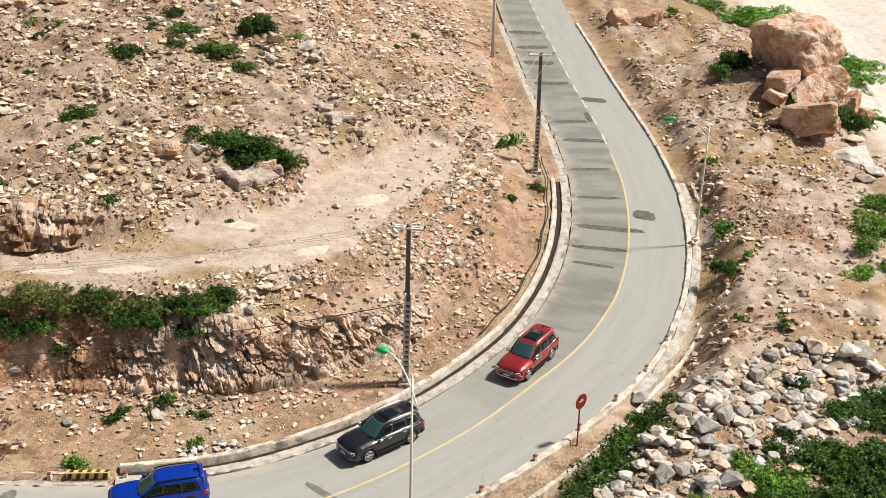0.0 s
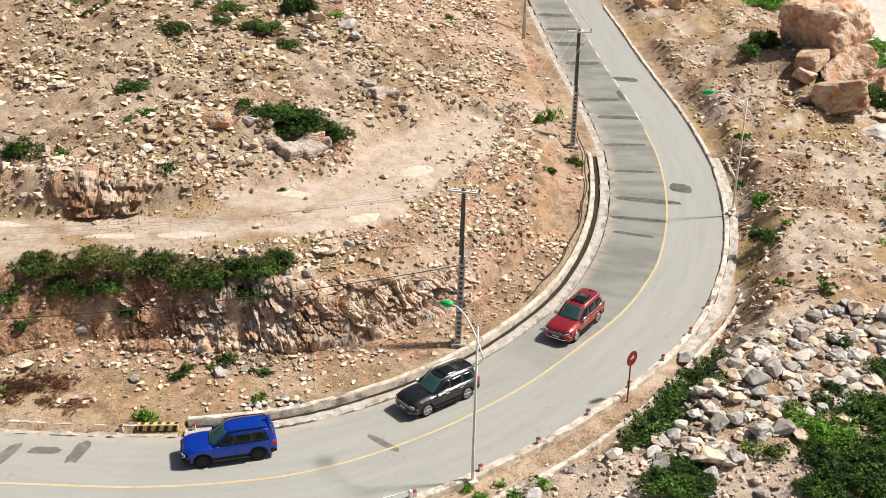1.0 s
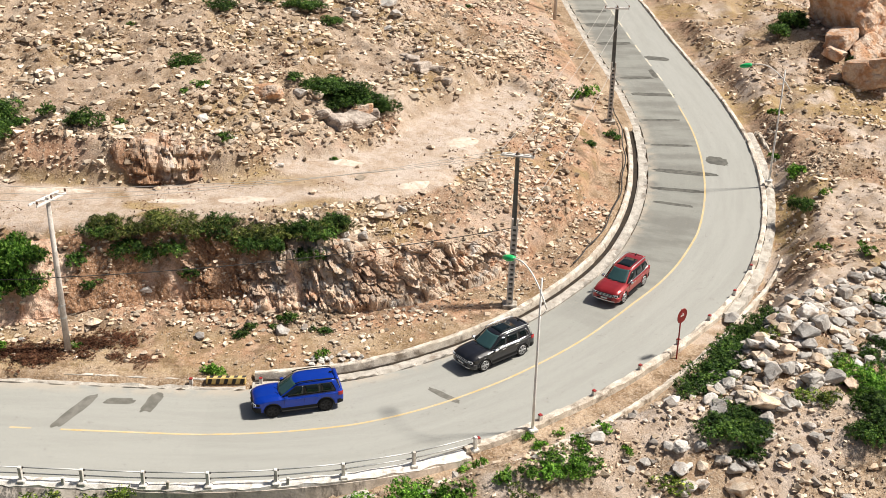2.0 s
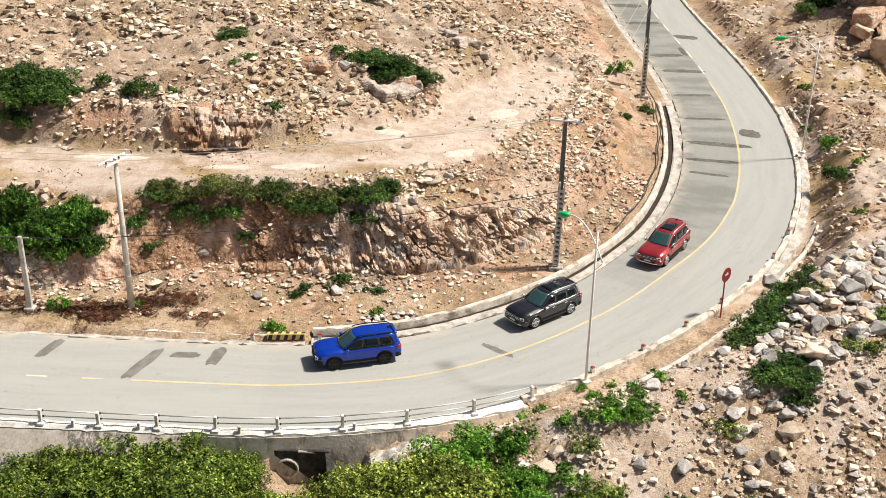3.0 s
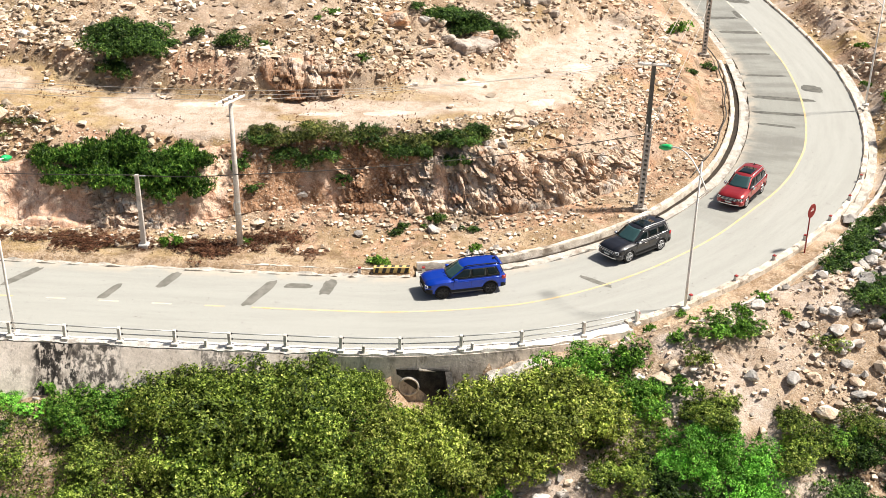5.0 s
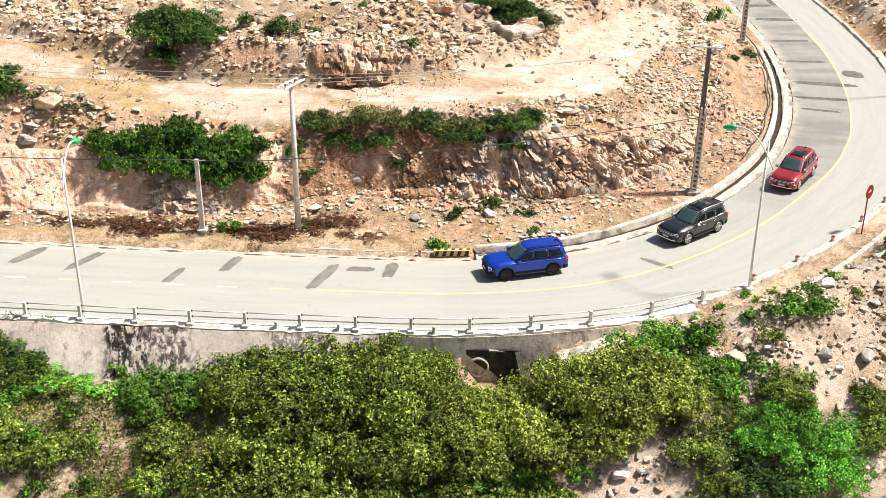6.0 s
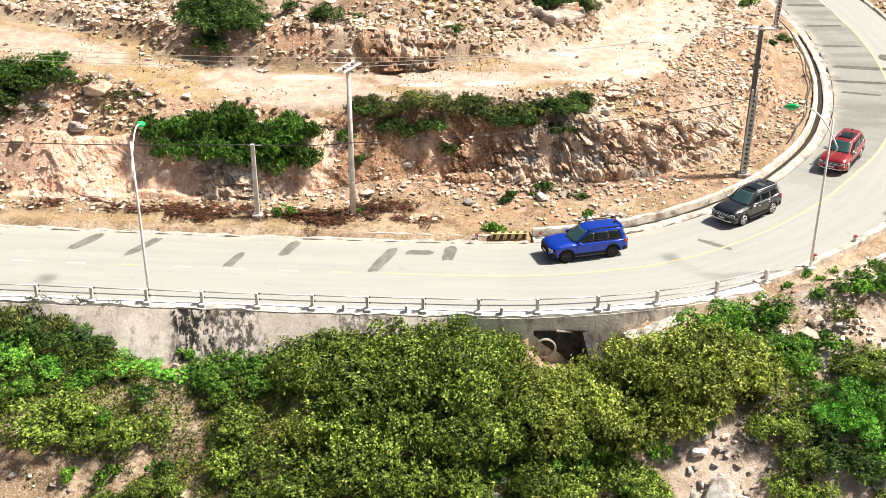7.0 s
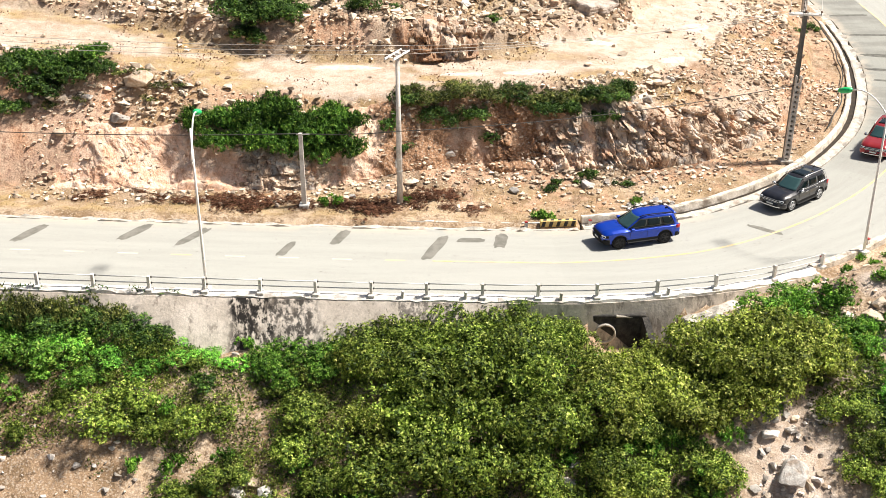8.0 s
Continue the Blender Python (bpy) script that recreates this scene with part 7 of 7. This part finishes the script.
# On the hillside.
bushes("dark", [(3.4, 28.7, 3.4), (4.9, 29.2, 3.8), (6.4, 28.9, 3.2), (7.6, 28.4, 2.6), (2.4, 28.6, 2.6), (4.2, 27.6, 2.6), (5.6, 27.9, 2.8), (0.6, 29.0, 1.7), (-7.7, 29.3, 2.6), (-6.9, 39.4, 2.5), (-5.0, 48.8, 2.0), (-3.2, 45.5, 2.6), (-1.4, 44.2, 2.4),
                (0.2, 44.4, 2.4), (-3.6, 42.9, 1.9), (2.3, 41.6, 2.0), (-15.0, 43.0, 1.5), (-13.6, 36.3, 1.0), (-3.2, 52.3, 1.4), (-5.9, 44.7, 1.3), (14.3, 57.8, 1.1), (15.8, 64.1, 1.4)], 0.7, "among the hillside stones")
bushes("dark", [(1.7, 48.6, 2.4), (2.6, 49.4, 2.6)], 1.5, "beside a brown boulder")
bushes("green", [(-5.8, 26.1, 1.3), (-6.7, 25.1, 1.0), (5.4, 49.3, 1.4), (-16.2, 44.3, 1.3), (-13.7, 44.5, 1.1), (4.6, 21.4, 0.8)], 0.6, "among the hillside stones")
bushes("dark", [(-3.0, 19.6, 1.5), (-21.3, 18.2, 3.6), (-19.5, 17.9, 3.8), (-18.0, 17.6, 3.4), (-20.2, 16.9, 3.0), (-12.6, 19.1, 2.6), (-15.2, 19.4, 1.8), (-10.2, 19.8, 1.4), (-22.8, 19.8, 2.4)], 0.85, "on the bank behind the dirt bench")
# Hedge along the edge of the cut.
bushes("vine", [(-22.2, 7.4, 2.4), (-18.9, 7.9, 2.6), (-17.3, 8.2, 2.4), (-14.2, 7.8, 2.4)], 1.0, "hanging over the cut bank", 1.5)
bushes("vine", [(-21.6, 6.6, 2.2), (-20.4, 7.3, 2.6), (-18.2, 6.7, 2.4), (-15.6, 7.4, 2.6), (-15.0, 6.6, 2.4), (-13.2, 6.9, 2.4), (-16.6, 6.6, 2.4), (-19.7, 6.5, 2.4), (-12.8, 7.8, 2.2)], 1.0, "hanging over the cut bank", 1.45)
bushes("dark", [(-33.4, 8.8, 3.2), (-31.4, 9.4, 3.0), (-29.6, 9.6, 2.8), (-33.0, 10.3, 2.6), (-35.5, 9.5, 3.2), (-35.0, 7.4, 2.6)], 0.9, "on the bank below the bench")
bushes("vine", [(-32.4, 10.0, 2.4), (-30.2, 10.4, 2.4), (-34.6, 10.6, 2.4)], 0.9, "on the bank below the bench")
bushes("hedge", [(-8.2, 10.2, 2.2), (-6.8, 10.6, 2.4), (-5.2, 10.8, 2.4), (-3.6, 10.7, 2.0), (-0.6, 10.6, 2.2), (1.0, 10.9, 2.2), (2.6, 10.9, 2.0), (4.8, 11.2, 2.0), (-9.0, 10.4, 1.8), (-1.6, 11.0, 1.8), (6.0, 11.8, 1.6)], 0.7, "at the top of the cut bank", 1.5)
bushes("dark", [(-9.2, 9.8, 1.8), (-2.0, 10.6, 2.0), (3.8, 10.9, 1.8), (5.7, 11.7, 1.8), (4.2, 9.7, 1.6), (0.2, 10.1, 1.8), (-6.0, 9.9, 1.6), (-9.6, 7.6, 1.2), (-10.4, 8.6, 1.4), (-7.4, 9.6, 1.8), (-4.4, 9.9, 1.8), (1.6, 10.0, 1.8), (-3.2, 9.4, 1.4), (5.0, 10.4, 1.6)], 0.9, "at the top of the cut bank", 1.5)
bushes("dark", [(3.1, 7.2, 1.5), (0.5, 5.6, 1.2), (0.9, 6.3, 1.1), (5.6, 6.0, 1.1), (2.2, 6.5, 0.7), (4.7, 6.2, 0.8)], 0.8, "at the foot of the cut bank")
bushes("weed", [(5.6, 3.2, 1.1), (-0.4, 1.35, 1.2), (-0.7, 1.5, 1.0), (24.2, 41.8, 1.7), (25.2, 42.6, 1.7), (-9.0, 3.3, 0.7), (-13.4, 2.9, 1.2), (-14.2, 2.7, 1.0), (-9.9, 9.0, 0.7)], 1.0, "on the dry verge")
bushes("dead", [(-21.0, 3.1, 1.8), (-19.4, 3.2, 2.2), (-17.7, 3.0, 2.2), (-16.6, 3.1, 1.6), (-12.4, 2.7, 2.2), (-11.0, 2.8, 2.0), (-7.8, 4.6, 1.8), (-6.4, 4.8, 1.8), (-8.2, 3.1, 1.6), (-6.2, 2.7, 1.4), (-24.5, 2.8, 1.8), (-29.0, 2.9, 1.6),
                (-18.8, 4.6, 1.4), (-4.6, 2.4, 1.3), (-26.2, 4.0, 1.2), (-20.2, 2.6, 2.0), (-18.6, 2.5, 2.2), (-11.6, 2.2, 2.0), (-7.0, 4.3, 2.0), (-9.2, 4.0, 1.6), (-13.6, 2.4, 1.8), (-22.6, 2.9, 1.8), (-15.4, 2.6, 1.6), (-10.0, 2.5, 1.8)], 0.32, "", 1.6)
bushes("dark", [(26.6, 37.2, 1.4), (27.3, 36.8, 1.2), (24.6, 32.4, 1.2)], 0.8, "at the foot of the dark pole")
# Sea side, above the beach.
bushes("weed", [(42.2, 42.0, 1.4), (40.5, 29.0, 1.5), (40.2, 33.9, 1.1), (38.1, 14.0, 1.1), (40.8, 23.2, 1.0), (40.3, 12.3, 1.2), (47.4, 89.7, 1.9)], 1.0, "on the bare dirt slope")
bushes("green", [(40.4, 28.6, 1.3), (40.9, 29.4, 1.1), (39.9, 23.0, 0.9)], 0.8, "on the bare dirt slope")
bushes("dark", [(39.0, 22.0, 1.9), (48.6, 61.4, 3.0), (48.2, 62.6, 3.0), (46.6, 59.6, 2.2), (55.4, 53.4, 3.0), (57.0, 53.8, 3.0), (58.6, 53.2, 2.8), (52.0, 52.4, 1.8)], 1.2, "beside the shore boulders")
bushes("green", [(59.3, 97.1, 6), (63.5, 99, 6), (56.5, 94, 5), (54.0, 98.5, 5), (67, 104, 6), (66.0, 80.5, 5), (68.5, 84, 5), (71, 88, 5), (67, 77, 4.4), (61.5, 58.5, 3), (63.4, 61, 3)], 0.6, "beside the beach")
bushes("green", [(53.6, 33.3, 2.6), (51.2, 27.8, 2.8), (52.6, 30.6, 2.6), (49.8, 24.6, 2.4), (54.6, 36.4, 2.4), (48.0, 20.6, 2.2), (50.4, 22.0, 2.6)], 0.8, "on the slope above the beach")
# Round the rubble pile.
bushes("dark", [(26.0, -4.4, 2.2), (27.2, -3.4, 2.6), (28.0, -2.2, 2.6), (28.6, -0.8, 2.4), (29.5, 0.3, 2.4), (30.4, 0.9, 2.0), (26.6, -2.6, 1.8), (27.4, -1.2, 1.8), (41.6, 4.3, 2.4), (42.8, 3.0, 2.6), (39.4, 6.4, 1.6), (44.4, 4.6, 2.6)], 0.75, "beside the rubble pile")
bushes("dark", [(38.4, -1.2, 3.0), (40.0, -1.6, 3.4), (41.8, -1.0, 3.4), (39.4, -3.4, 3.0), (41.4, -3.6, 3.4), (36.4, -5.4, 2.6), (38.0, -5.8, 3.0), (40.4, -6, 3.2), (34.6, -6.8, 2.4)], 0.9, "beside the rubble pile")
bushes("dark", [(35.5, -7.4, 3.0), (36.9, -7.0, 3.2), (38.6, -6.2, 3.2), (34.0, -8.4, 2.4), (36.4, -8.8, 3.0), (38.4, -8.2, 3.2), (27.1, -7.5, 2.2), (28.0, -8.2, 2.0), (39.7, 6.6, 1.8), (38.9, -0.6, 2.4), (37.2, 0.6, 1.8), (36.0, -1.2, 1.6), (35.2, 5.6, 1.3), (43.2, 6.2, 1.8)], 0.8, "among the rubble rocks")
bushes("olive", [(32.2, -6.4, 1.8), (31.0, -6.0, 1.5), (33.6, -2.9, 1.5), (30.6, -0.6, 1.3)], 0.8, "among the rubble rocks")
bushes("green", [(34.2, -3.6, 2.4), (35.4, -4.0, 2.4), (34.8, -5.0, 2.2), (36.8, -3.2, 1.8)], 0.9, "beside the rubble pile")
# Thicket below the road.
THICKET = [(-10.7, -11.2, 3.4), (-8.6, -11.0, 3.2), (-6.6, -10.9, 3.2), (-4.4, -10.7, 3.4), (-2.4, -10.6, 3.4), (-0.9, -10.9, 2.4), (-9.6, -12.9, 3.8), (-7.2, -12.7, 4.0), (-4.8, -12.6, 4.0), (-2.6, -12.4, 4.0), (-1.0, -12.8, 3.0),
           (-8.6, -15.0, 3.8), (-6.2, -14.8, 4.0), (-3.9, -14.6, 4.0), (-1.8, -14.4, 3.8), (-7.4, -17.0, 3.8), (-4.9, -16.8, 3.8), (-2.6, -16.6, 3.8), (-0.4, -16.8, 3.4), (-9.4, -18.2, 3.4), (-6.4, -19.0, 3.8), (-3.4, -18.9, 3.8)]
THICKET_B = [(3.2, -14.0, 3.2), (4.9, -13.9, 3.4), (6.8, -13.7, 3.4), (8.6, -13.9, 3.4), (10.3, -14.3, 3.2), (11.6, -14.8, 3.0), (2.4, -15.6, 3.2), (4.4, -15.8, 3.2), (6.4, -15.8, 3.2), (8.6, -16.0, 3.0), (0.8, -18.6, 3.2),
             (3.0, -17.6, 2.6), (-0.8, -20.4, 3.2), (3.0, -19.8, 3.0), (5.6, -20.2, 3.2), (12.4, -17.6, 2.4), (12.9, -20.4, 2.8), (13.2, -18.9, 2.2)]
bushes("olive", THICKET, 1.0, "in the thicket below the road", 1.4)
bushes("dry olive", [p for p in THICKET_B if p[1] > -17], 1.15, "in the thicket below the road", 1.45)
bushes("olive", [p for p in THICKET_B if p[1] <= -17], 0.9, "in the thicket below the road", 1.3)
bushes("olive", [(-14.0, -15.3, 3.2), (-13.2, -17.3, 3.4), (-11.9, -18.6, 3.0), (-18.7, -16.0, 3.2), (-23.2, -15.4, 3.6), (-21.6, -16.2, 2.8), (-17.4, -18.2, 2.6), (-19.6, -19.4, 2.6), (-13.6, -20.0, 3.4), (-9.8, -20.6, 3.4)], 0.85, "on the slope below the road")
bushes("dark", [(-25.6, -10.6, 3.0), (-23.6, -10.8, 2.6), (-27.6, -10.4, 3.0), (-21.9, -11.2, 2.2), (-30, -10.4, 3.0)], 0.75, "against the stained wall")
bushes("green", [(-26.4, -12.3, 3.0), (-28.4, -12.4, 3.0), (-24.8, -13.6, 2.2), (-15.9, -12.6, 2.4), (-14.4, -12.2, 2.6), (-13.0, -12.0, 2.6), (-15.2, -13.6, 2.2), (-12.2, -13.2, 2.2), (-11.9, -11.6, 2.2), (1.4, -13.6, 1.7), (0.3, -12.4, 1.4)], 0.85, "below the road")
bushes("green", [(10.6, -11.7, 2.6), (10.0, -13.0, 2.0), (11.5, -10.5, 2.0), (10.6, -12.6, 2.2), (13.8, -11.5, 1.8), (12.8, -13.9, 2.8), (14.3, -14.2, 2.0), (12.0, -12.9, 1.8), (13.8, -13.2, 2.0)], 1.0, "on the slope below the bend", 1.25)
bushes("olive", [(17.0, -14.7, 2.6), (18.2, -14.0, 1.6), (16.2, -14.7, 1.8), (21.2, -14.7, 2.2), (21.4, -15.9, 2.4), (20.8, -16.8, 2.0), (23.6, -10.9, 1.7), (22.6, -16.0, 2.6), (24.8, -15.0, 2.2)], 0.8, "on the slope below the bend")
bushes("green", [(19.0, -10.2, 2.2), (18.1, -10.4, 1.8), (19.9, -9.8, 1.6), (15.9, -10.8, 1.5), (17.2, -10.6, 1.2), (23.6, -15.6, 2.2)], 0.8, "on the slope below the bend")
bushes("olive", [(1.9, -12.4, 1.7), (3.0, -12.5, 1.7), (0.2, -10.7, 2.0), (-0.6, -11.4, 2.4), (0.6, -11.8, 1.6)], 1.25, "beside the culvert", 1.25)
bushes("hedge", [(-28.5, 9.8, 1.6), (-27.0, 10.2, 1.5), (-25.5, 9.6, 1.4), (-24.0, 9.6, 1.5), (-26.2, 8.9, 1.1), (-30.4, 8.4, 1.3), (-23.2, 8.4, 1.2), (-32.2, 8.0, 1.4)], 0.6, "among the bank stones")
bushes("dark", [(-20.6, 20.0, 3.4), (-18.8, 20.2, 3.2), (-22.0, 21.0, 2.6), (-16.8, 19.0, 1.8), (31.2, 2.4, 2.0), (30.2, 2.2, 2.2), (29.2, 1.6, 2.0)], 0.9, "among the stones")
bushes("green", [(-5.4, -17.8, 1.4), (3.6, -18.2, 1.5), (4.8, -18.8, 1.4), (-2.0, -18.0, 1.2), (6.6, -18.4, 1.3), (-17.6, -17.2, 1.2), (-20.6, -15.0, 1.3), (2.2, -19.4, 1.3)], 1.3, "in the thicket below the road")
bushes("weed", [(17.5, -4.1, 0.9), (18.1, -4.7, 0.9), (19.3, -3.6, 0.7), (14.0, -6.9, 0.8), (20.9, -7.6, 1.0), (19.6, -8.4, 1.1), (21.9, -9.2, 0.8)], 0.9, "on the bare dirt slope")
bushes("vine", [(-16.2, 7.6, 2.4), (-15.8, 6.8, 2.2), (-17.0, 7.4, 2.4), (-14.6, 7.4, 2.2), (-19.2, 7.2, 2.2)], 0.95, "hanging over the cut bank", 1.45)
bushes("vivid", [(-20.6, -12.4, 2.2), (-18.9, -12.3, 2.0), (-23.8, -12.6, 2.4), (-26.4, -12.0, 2.6), (-28.4, -12.0, 2.8), (-17.0, -13.0, 1.8), (-22.0, -13.4, 1.8)], 0.6, "against the stained wall")
bushes("vivid", [(1.6, -12.6, 1.5), (2.2, -13.0, 1.5), (15.7, -16.1, 2.4), (17.1, -15.9, 2.6), (18.3, -16.4, 2.6), (19.2, -17.4, 2.6), (19.2, -18.6, 2.4), (17.3, -17.4, 2.8), (16.0, -17.2, 2.6), (18.2, -18.4, 2.8), (15.0, -16.8, 2.0)], 0.95, "on the slope below the bend", 1.3)
bushes("dark", [(14.1, -17.7, 2.2), (14.9, -18.9, 2.6), (13.4, -17.1, 1.8), (16.5, -19.1, 2.6), (26.6, -8.2, 2.2), (27.6, -9.4, 1.8), (24.0, -16.6, 2.6), (26.1, -16.3, 2.8), (22.8, -18.6, 2.8), (25.2, -18.8, 3.0)], 0.85, "on the slope below the bend")
bushes("weed", [(-21.7, -17.8, 1.1), (-19.8, -17.7, 1.3), (-16.9, -10.9, 1.0), (-17.2, -11.0, 0.9), (-8.2, -16.2, 1.0), (-1.2, -17.0, 1.2), (2.0, -17.4, 0.9), (9.2, -17.2, 0.8), (-22.4, -13.9, 0.9), (14.8, -9.0, 0.9)], 1.2, "below the road")
BARE = [(2.8, -11.6, 1.6), (-10.9, -15.2, 0.9), (-25.2, -18.8, 2.4), (-23.4, -19.8, 1.8), (9.6, -18.8, 2.5), (9.2, -20.6, 2.3), (-15.8, -18.5, 0.9), (2.6, -10.4, 1.8), (6.6, -10.2, 2.6), (-17.4, -11.2, 1.6), (-12.6, -11.0, 1.2), (-12.0, -16.0, 0.8), (-20.4, -14.4, 0.6), (10.4, -21, 1.6)]
fill, low_scrub = 0, []
while fill < 210:
    x, y = plant_rng.uniform(-30, 17), plant_rng.uniform(-22.5, -11.2)
    if all((x - a) ** 2 + (y - b) ** 2 > (c + 0.8) ** 2 for a, b, c in BARE) and (x > -14 or y > -12.8 or plant_rng.random() < 0.75):
        low_scrub.append((x, y, plant_rng.uniform(1.3, 2.25)))
        fill += 1
joined = {"olive": low_scrub[:140], "green": low_scrub[140:190], "dark": low_scrub[190:]}
for kind, spots in joined.items():
    verts = []
    for x, y, w in spots:
        me = CROWNS[kind + " small"][plant_rng.randrange(3)]
        v = np.empty(len(me.vertices) * 3, np.float32)
        me.vertices.foreach_get("co", v)
        a = plant_rng.uniform(0, math.tau)
        v = v.reshape(-1, 3) @ np.array([[math.cos(a), math.sin(a), 0], [-math.sin(a), math.cos(a), 0], [0, 0, 0.9]])
        verts.append(v * (w / 2) + np.array([x, y, ground_z(x, y) - 0.05]))
    verts = np.vstack(verts)
    tagged(new("low_scrub", mesh_of("low_scrub", verts, np.arange(len(verts)).reshape(-1, 3), KINDS[kind][0])), "low " + kind + " scrub between the bushes below the road", "scrub", kind="stuff")
bushes("hedge", [(-29.2, -10.2, 2.8), (-27.6, -10.3, 2.8), (-26.2, -10.2, 2.8), (-24.8, -10.4, 2.4), (-30.8, -10.2, 2.8)], 1.25, "climbing the stained wall", 1.3)
bushes("dry olive", [(7.0, -15.0, 3.2), (9.4, -15.2, 3.2), (11.6, -15.6, 2.6), (1.6, -16.8, 3.0), (5.4, -17.4, 3.0), (1.0, -14.8, 2.6), (-11.0, -13.6, 2.8), (-10.6, -16.2, 2.6), (7.6, -17.2, 2.6), (2.0, -20.8, 3.0)], 1.1, "in the thicket below the road", 1.4)
bushes("dead", [(-2.2, -9.9, 1.8), (-0.6, -9.9, 1.6), (-25.0, -9.9, 1.8)], 0.8)

# Creeping scrub that covers the slope below the road.
def carpet(name, count, pick, material, label, seed, tall, leaf):
    r = np.random.RandomState(seed)
    x, y, keep = pick(r, count)
    x, y = x[keep], y[keep]
    z, n = land(x, y)[0], len(x)
    lump = np.clip(0.5 + 0.9 * fbm(x, y, 0.9, 3, seed), 0.05, 1.3)
    p = np.stack([x, y, z + tall * lump * r.rand(n) ** 0.5], 1)
    along = unit(r.normal(size=(n, 3)) + np.array([0, 0, 0.5]))
    side = unit(np.cross(along, r.normal(size=(n, 3))))
    ln = leaf * r.uniform(0.6, 1.4, n)[:, None]
    v = np.stack([p - side * ln * 0.28, p + side * ln * 0.28, p + along * ln], 1).reshape(-1, 3)
    tagged(new(name, mesh_of(name, v, np.arange(3 * n).reshape(-1, 3), material)), label, "ground cover", kind="stuff")


def below_road(r, n):
    x, y = r.uniform(-34, 17, n), r.uniform(-24, -10.4, n)
    f = road_frame(x, y)
    keep = (f[1] < -OUTER - 2.0) & (fbm(x, y, 2.6, 3, 45) > np.where(x > 5, 0.05, -0.25) + np.where((x < -12) & (y < -13.5), 0.12, 0))
    for a, b, c in BARE:
        keep &= (x - a) ** 2 + (y - b) ** 2 > (c * r.uniform(0.6, 1.2, n)) ** 2
    return x, y, keep


def wall_vines(r, n):
    x, y = r.uniform(-34, -20.6, n), r.uniform(-13.5, -9.6, n)
    return x, y, (fbm(x, y, 2.0, 3, 47) > -0.45)


carpet("creeping_scrub", 150000, below_road, LEAF_OLIVE, "low creeping olive scrub covering the slope", 3, 0.45, 0.13)
def pale_grass(r, n):
    x, y = r.uniform(-34, -10, n), r.uniform(-22, -11.8, n)
    return x, y, (road_frame(x, y)[1] < -OUTER - 2.4) & (fbm(x, y, 2.2, 4, 52) > 0.08)


carpet("slope_grass", 60000, pale_grass, LEAF_LIME, "yellowish green grass on the slope below the road", 8, 0.3, 0.12)
carpet("wall_creeper", 16000, wall_vines, LEAF_DARK, "dark creeper spilling down beside the stained wall", 4, 0.8, 0.13)


def hill_tufts(r, n):
    x, y = r.uniform(-40, 26, n), r.uniform(9, 78, n)
    _, kinds, f = land(x, y)
    return x, y, (f[:, 1] > INNER + 5) & (r.rand(n) < (1 - 0.9 * kinds[:, 0]) * smooth(fbm(x, y, 3.0, 4, 49), 0.0, 0.5))


def shore_tufts(r, n):
    x, y = r.uniform(20, 60, n), r.uniform(-20, 80, n)
    _, kinds, f = land(x, y)
    return x, y, (f[:, 1] < -OUTER - 2) & (r.rand(n) < (1 - 0.9 * kinds[:, 0]) * smooth(fbm(x, y, 3.4, 4, 53), 0.1, 0.5)) & (kinds[:, 3] < 0.3)


carpet("hill_scrub", 80000, hill_tufts, LEAF_BROWN, "dry brown scrub between the hillside stones", 5, 0.14, 0.16)
carpet("shore_scrub", 75000, shore_tufts, LEAF_BROWN, "dry brown scrub on the seaward slope", 6, 0.14, 0.16)

# Dry grass on the verge and the bench, more than anybody could count.
r = np.random.RandomState(9)
gx_, gy_ = r.uniform(-34, 24, 90000), r.uniform(0.5, 20, 90000)
gz_, gk_, gf_ = land(gx_, gy_)
keep = (gf_[:, 1] > INNER + 0.9) & (r.rand(len(gx_)) < gk_[:, 2] * (0.55 - 0.45 * gf_[:, 4]) * (0.35 + 0.8 * fbm(gx_, gy_, 2.0, 3, 91)))
gx_, gy_, gz_ = gx_[keep], gy_[keep], gz_[keep]
n_ = len(gx_)
a_, h_ = r.rand(n_) * math.tau, r.uniform(0.08, 0.26, n_)
root = np.stack([gx_, gy_, gz_ - 0.02], 1)
lean = np.stack([np.cos(a_), np.sin(a_), 0 * a_], 1)
wide = np.stack([-np.sin(a_), np.cos(a_), 0 * a_], 1) * 0.022
tip = root + lean * (h_ * 0.6)[:, None] + np.stack([0 * a_, 0 * a_, h_], 1)
tagged(new("dry_grass", mesh_of("dry_grass", np.stack([root - wide, root + wide, tip], 1).reshape(-1, 3), np.arange(3 * n_).reshape(-1, 3), GRASS)), "short dry yellow grass on the verge and bench", "grass", kind="stuff")
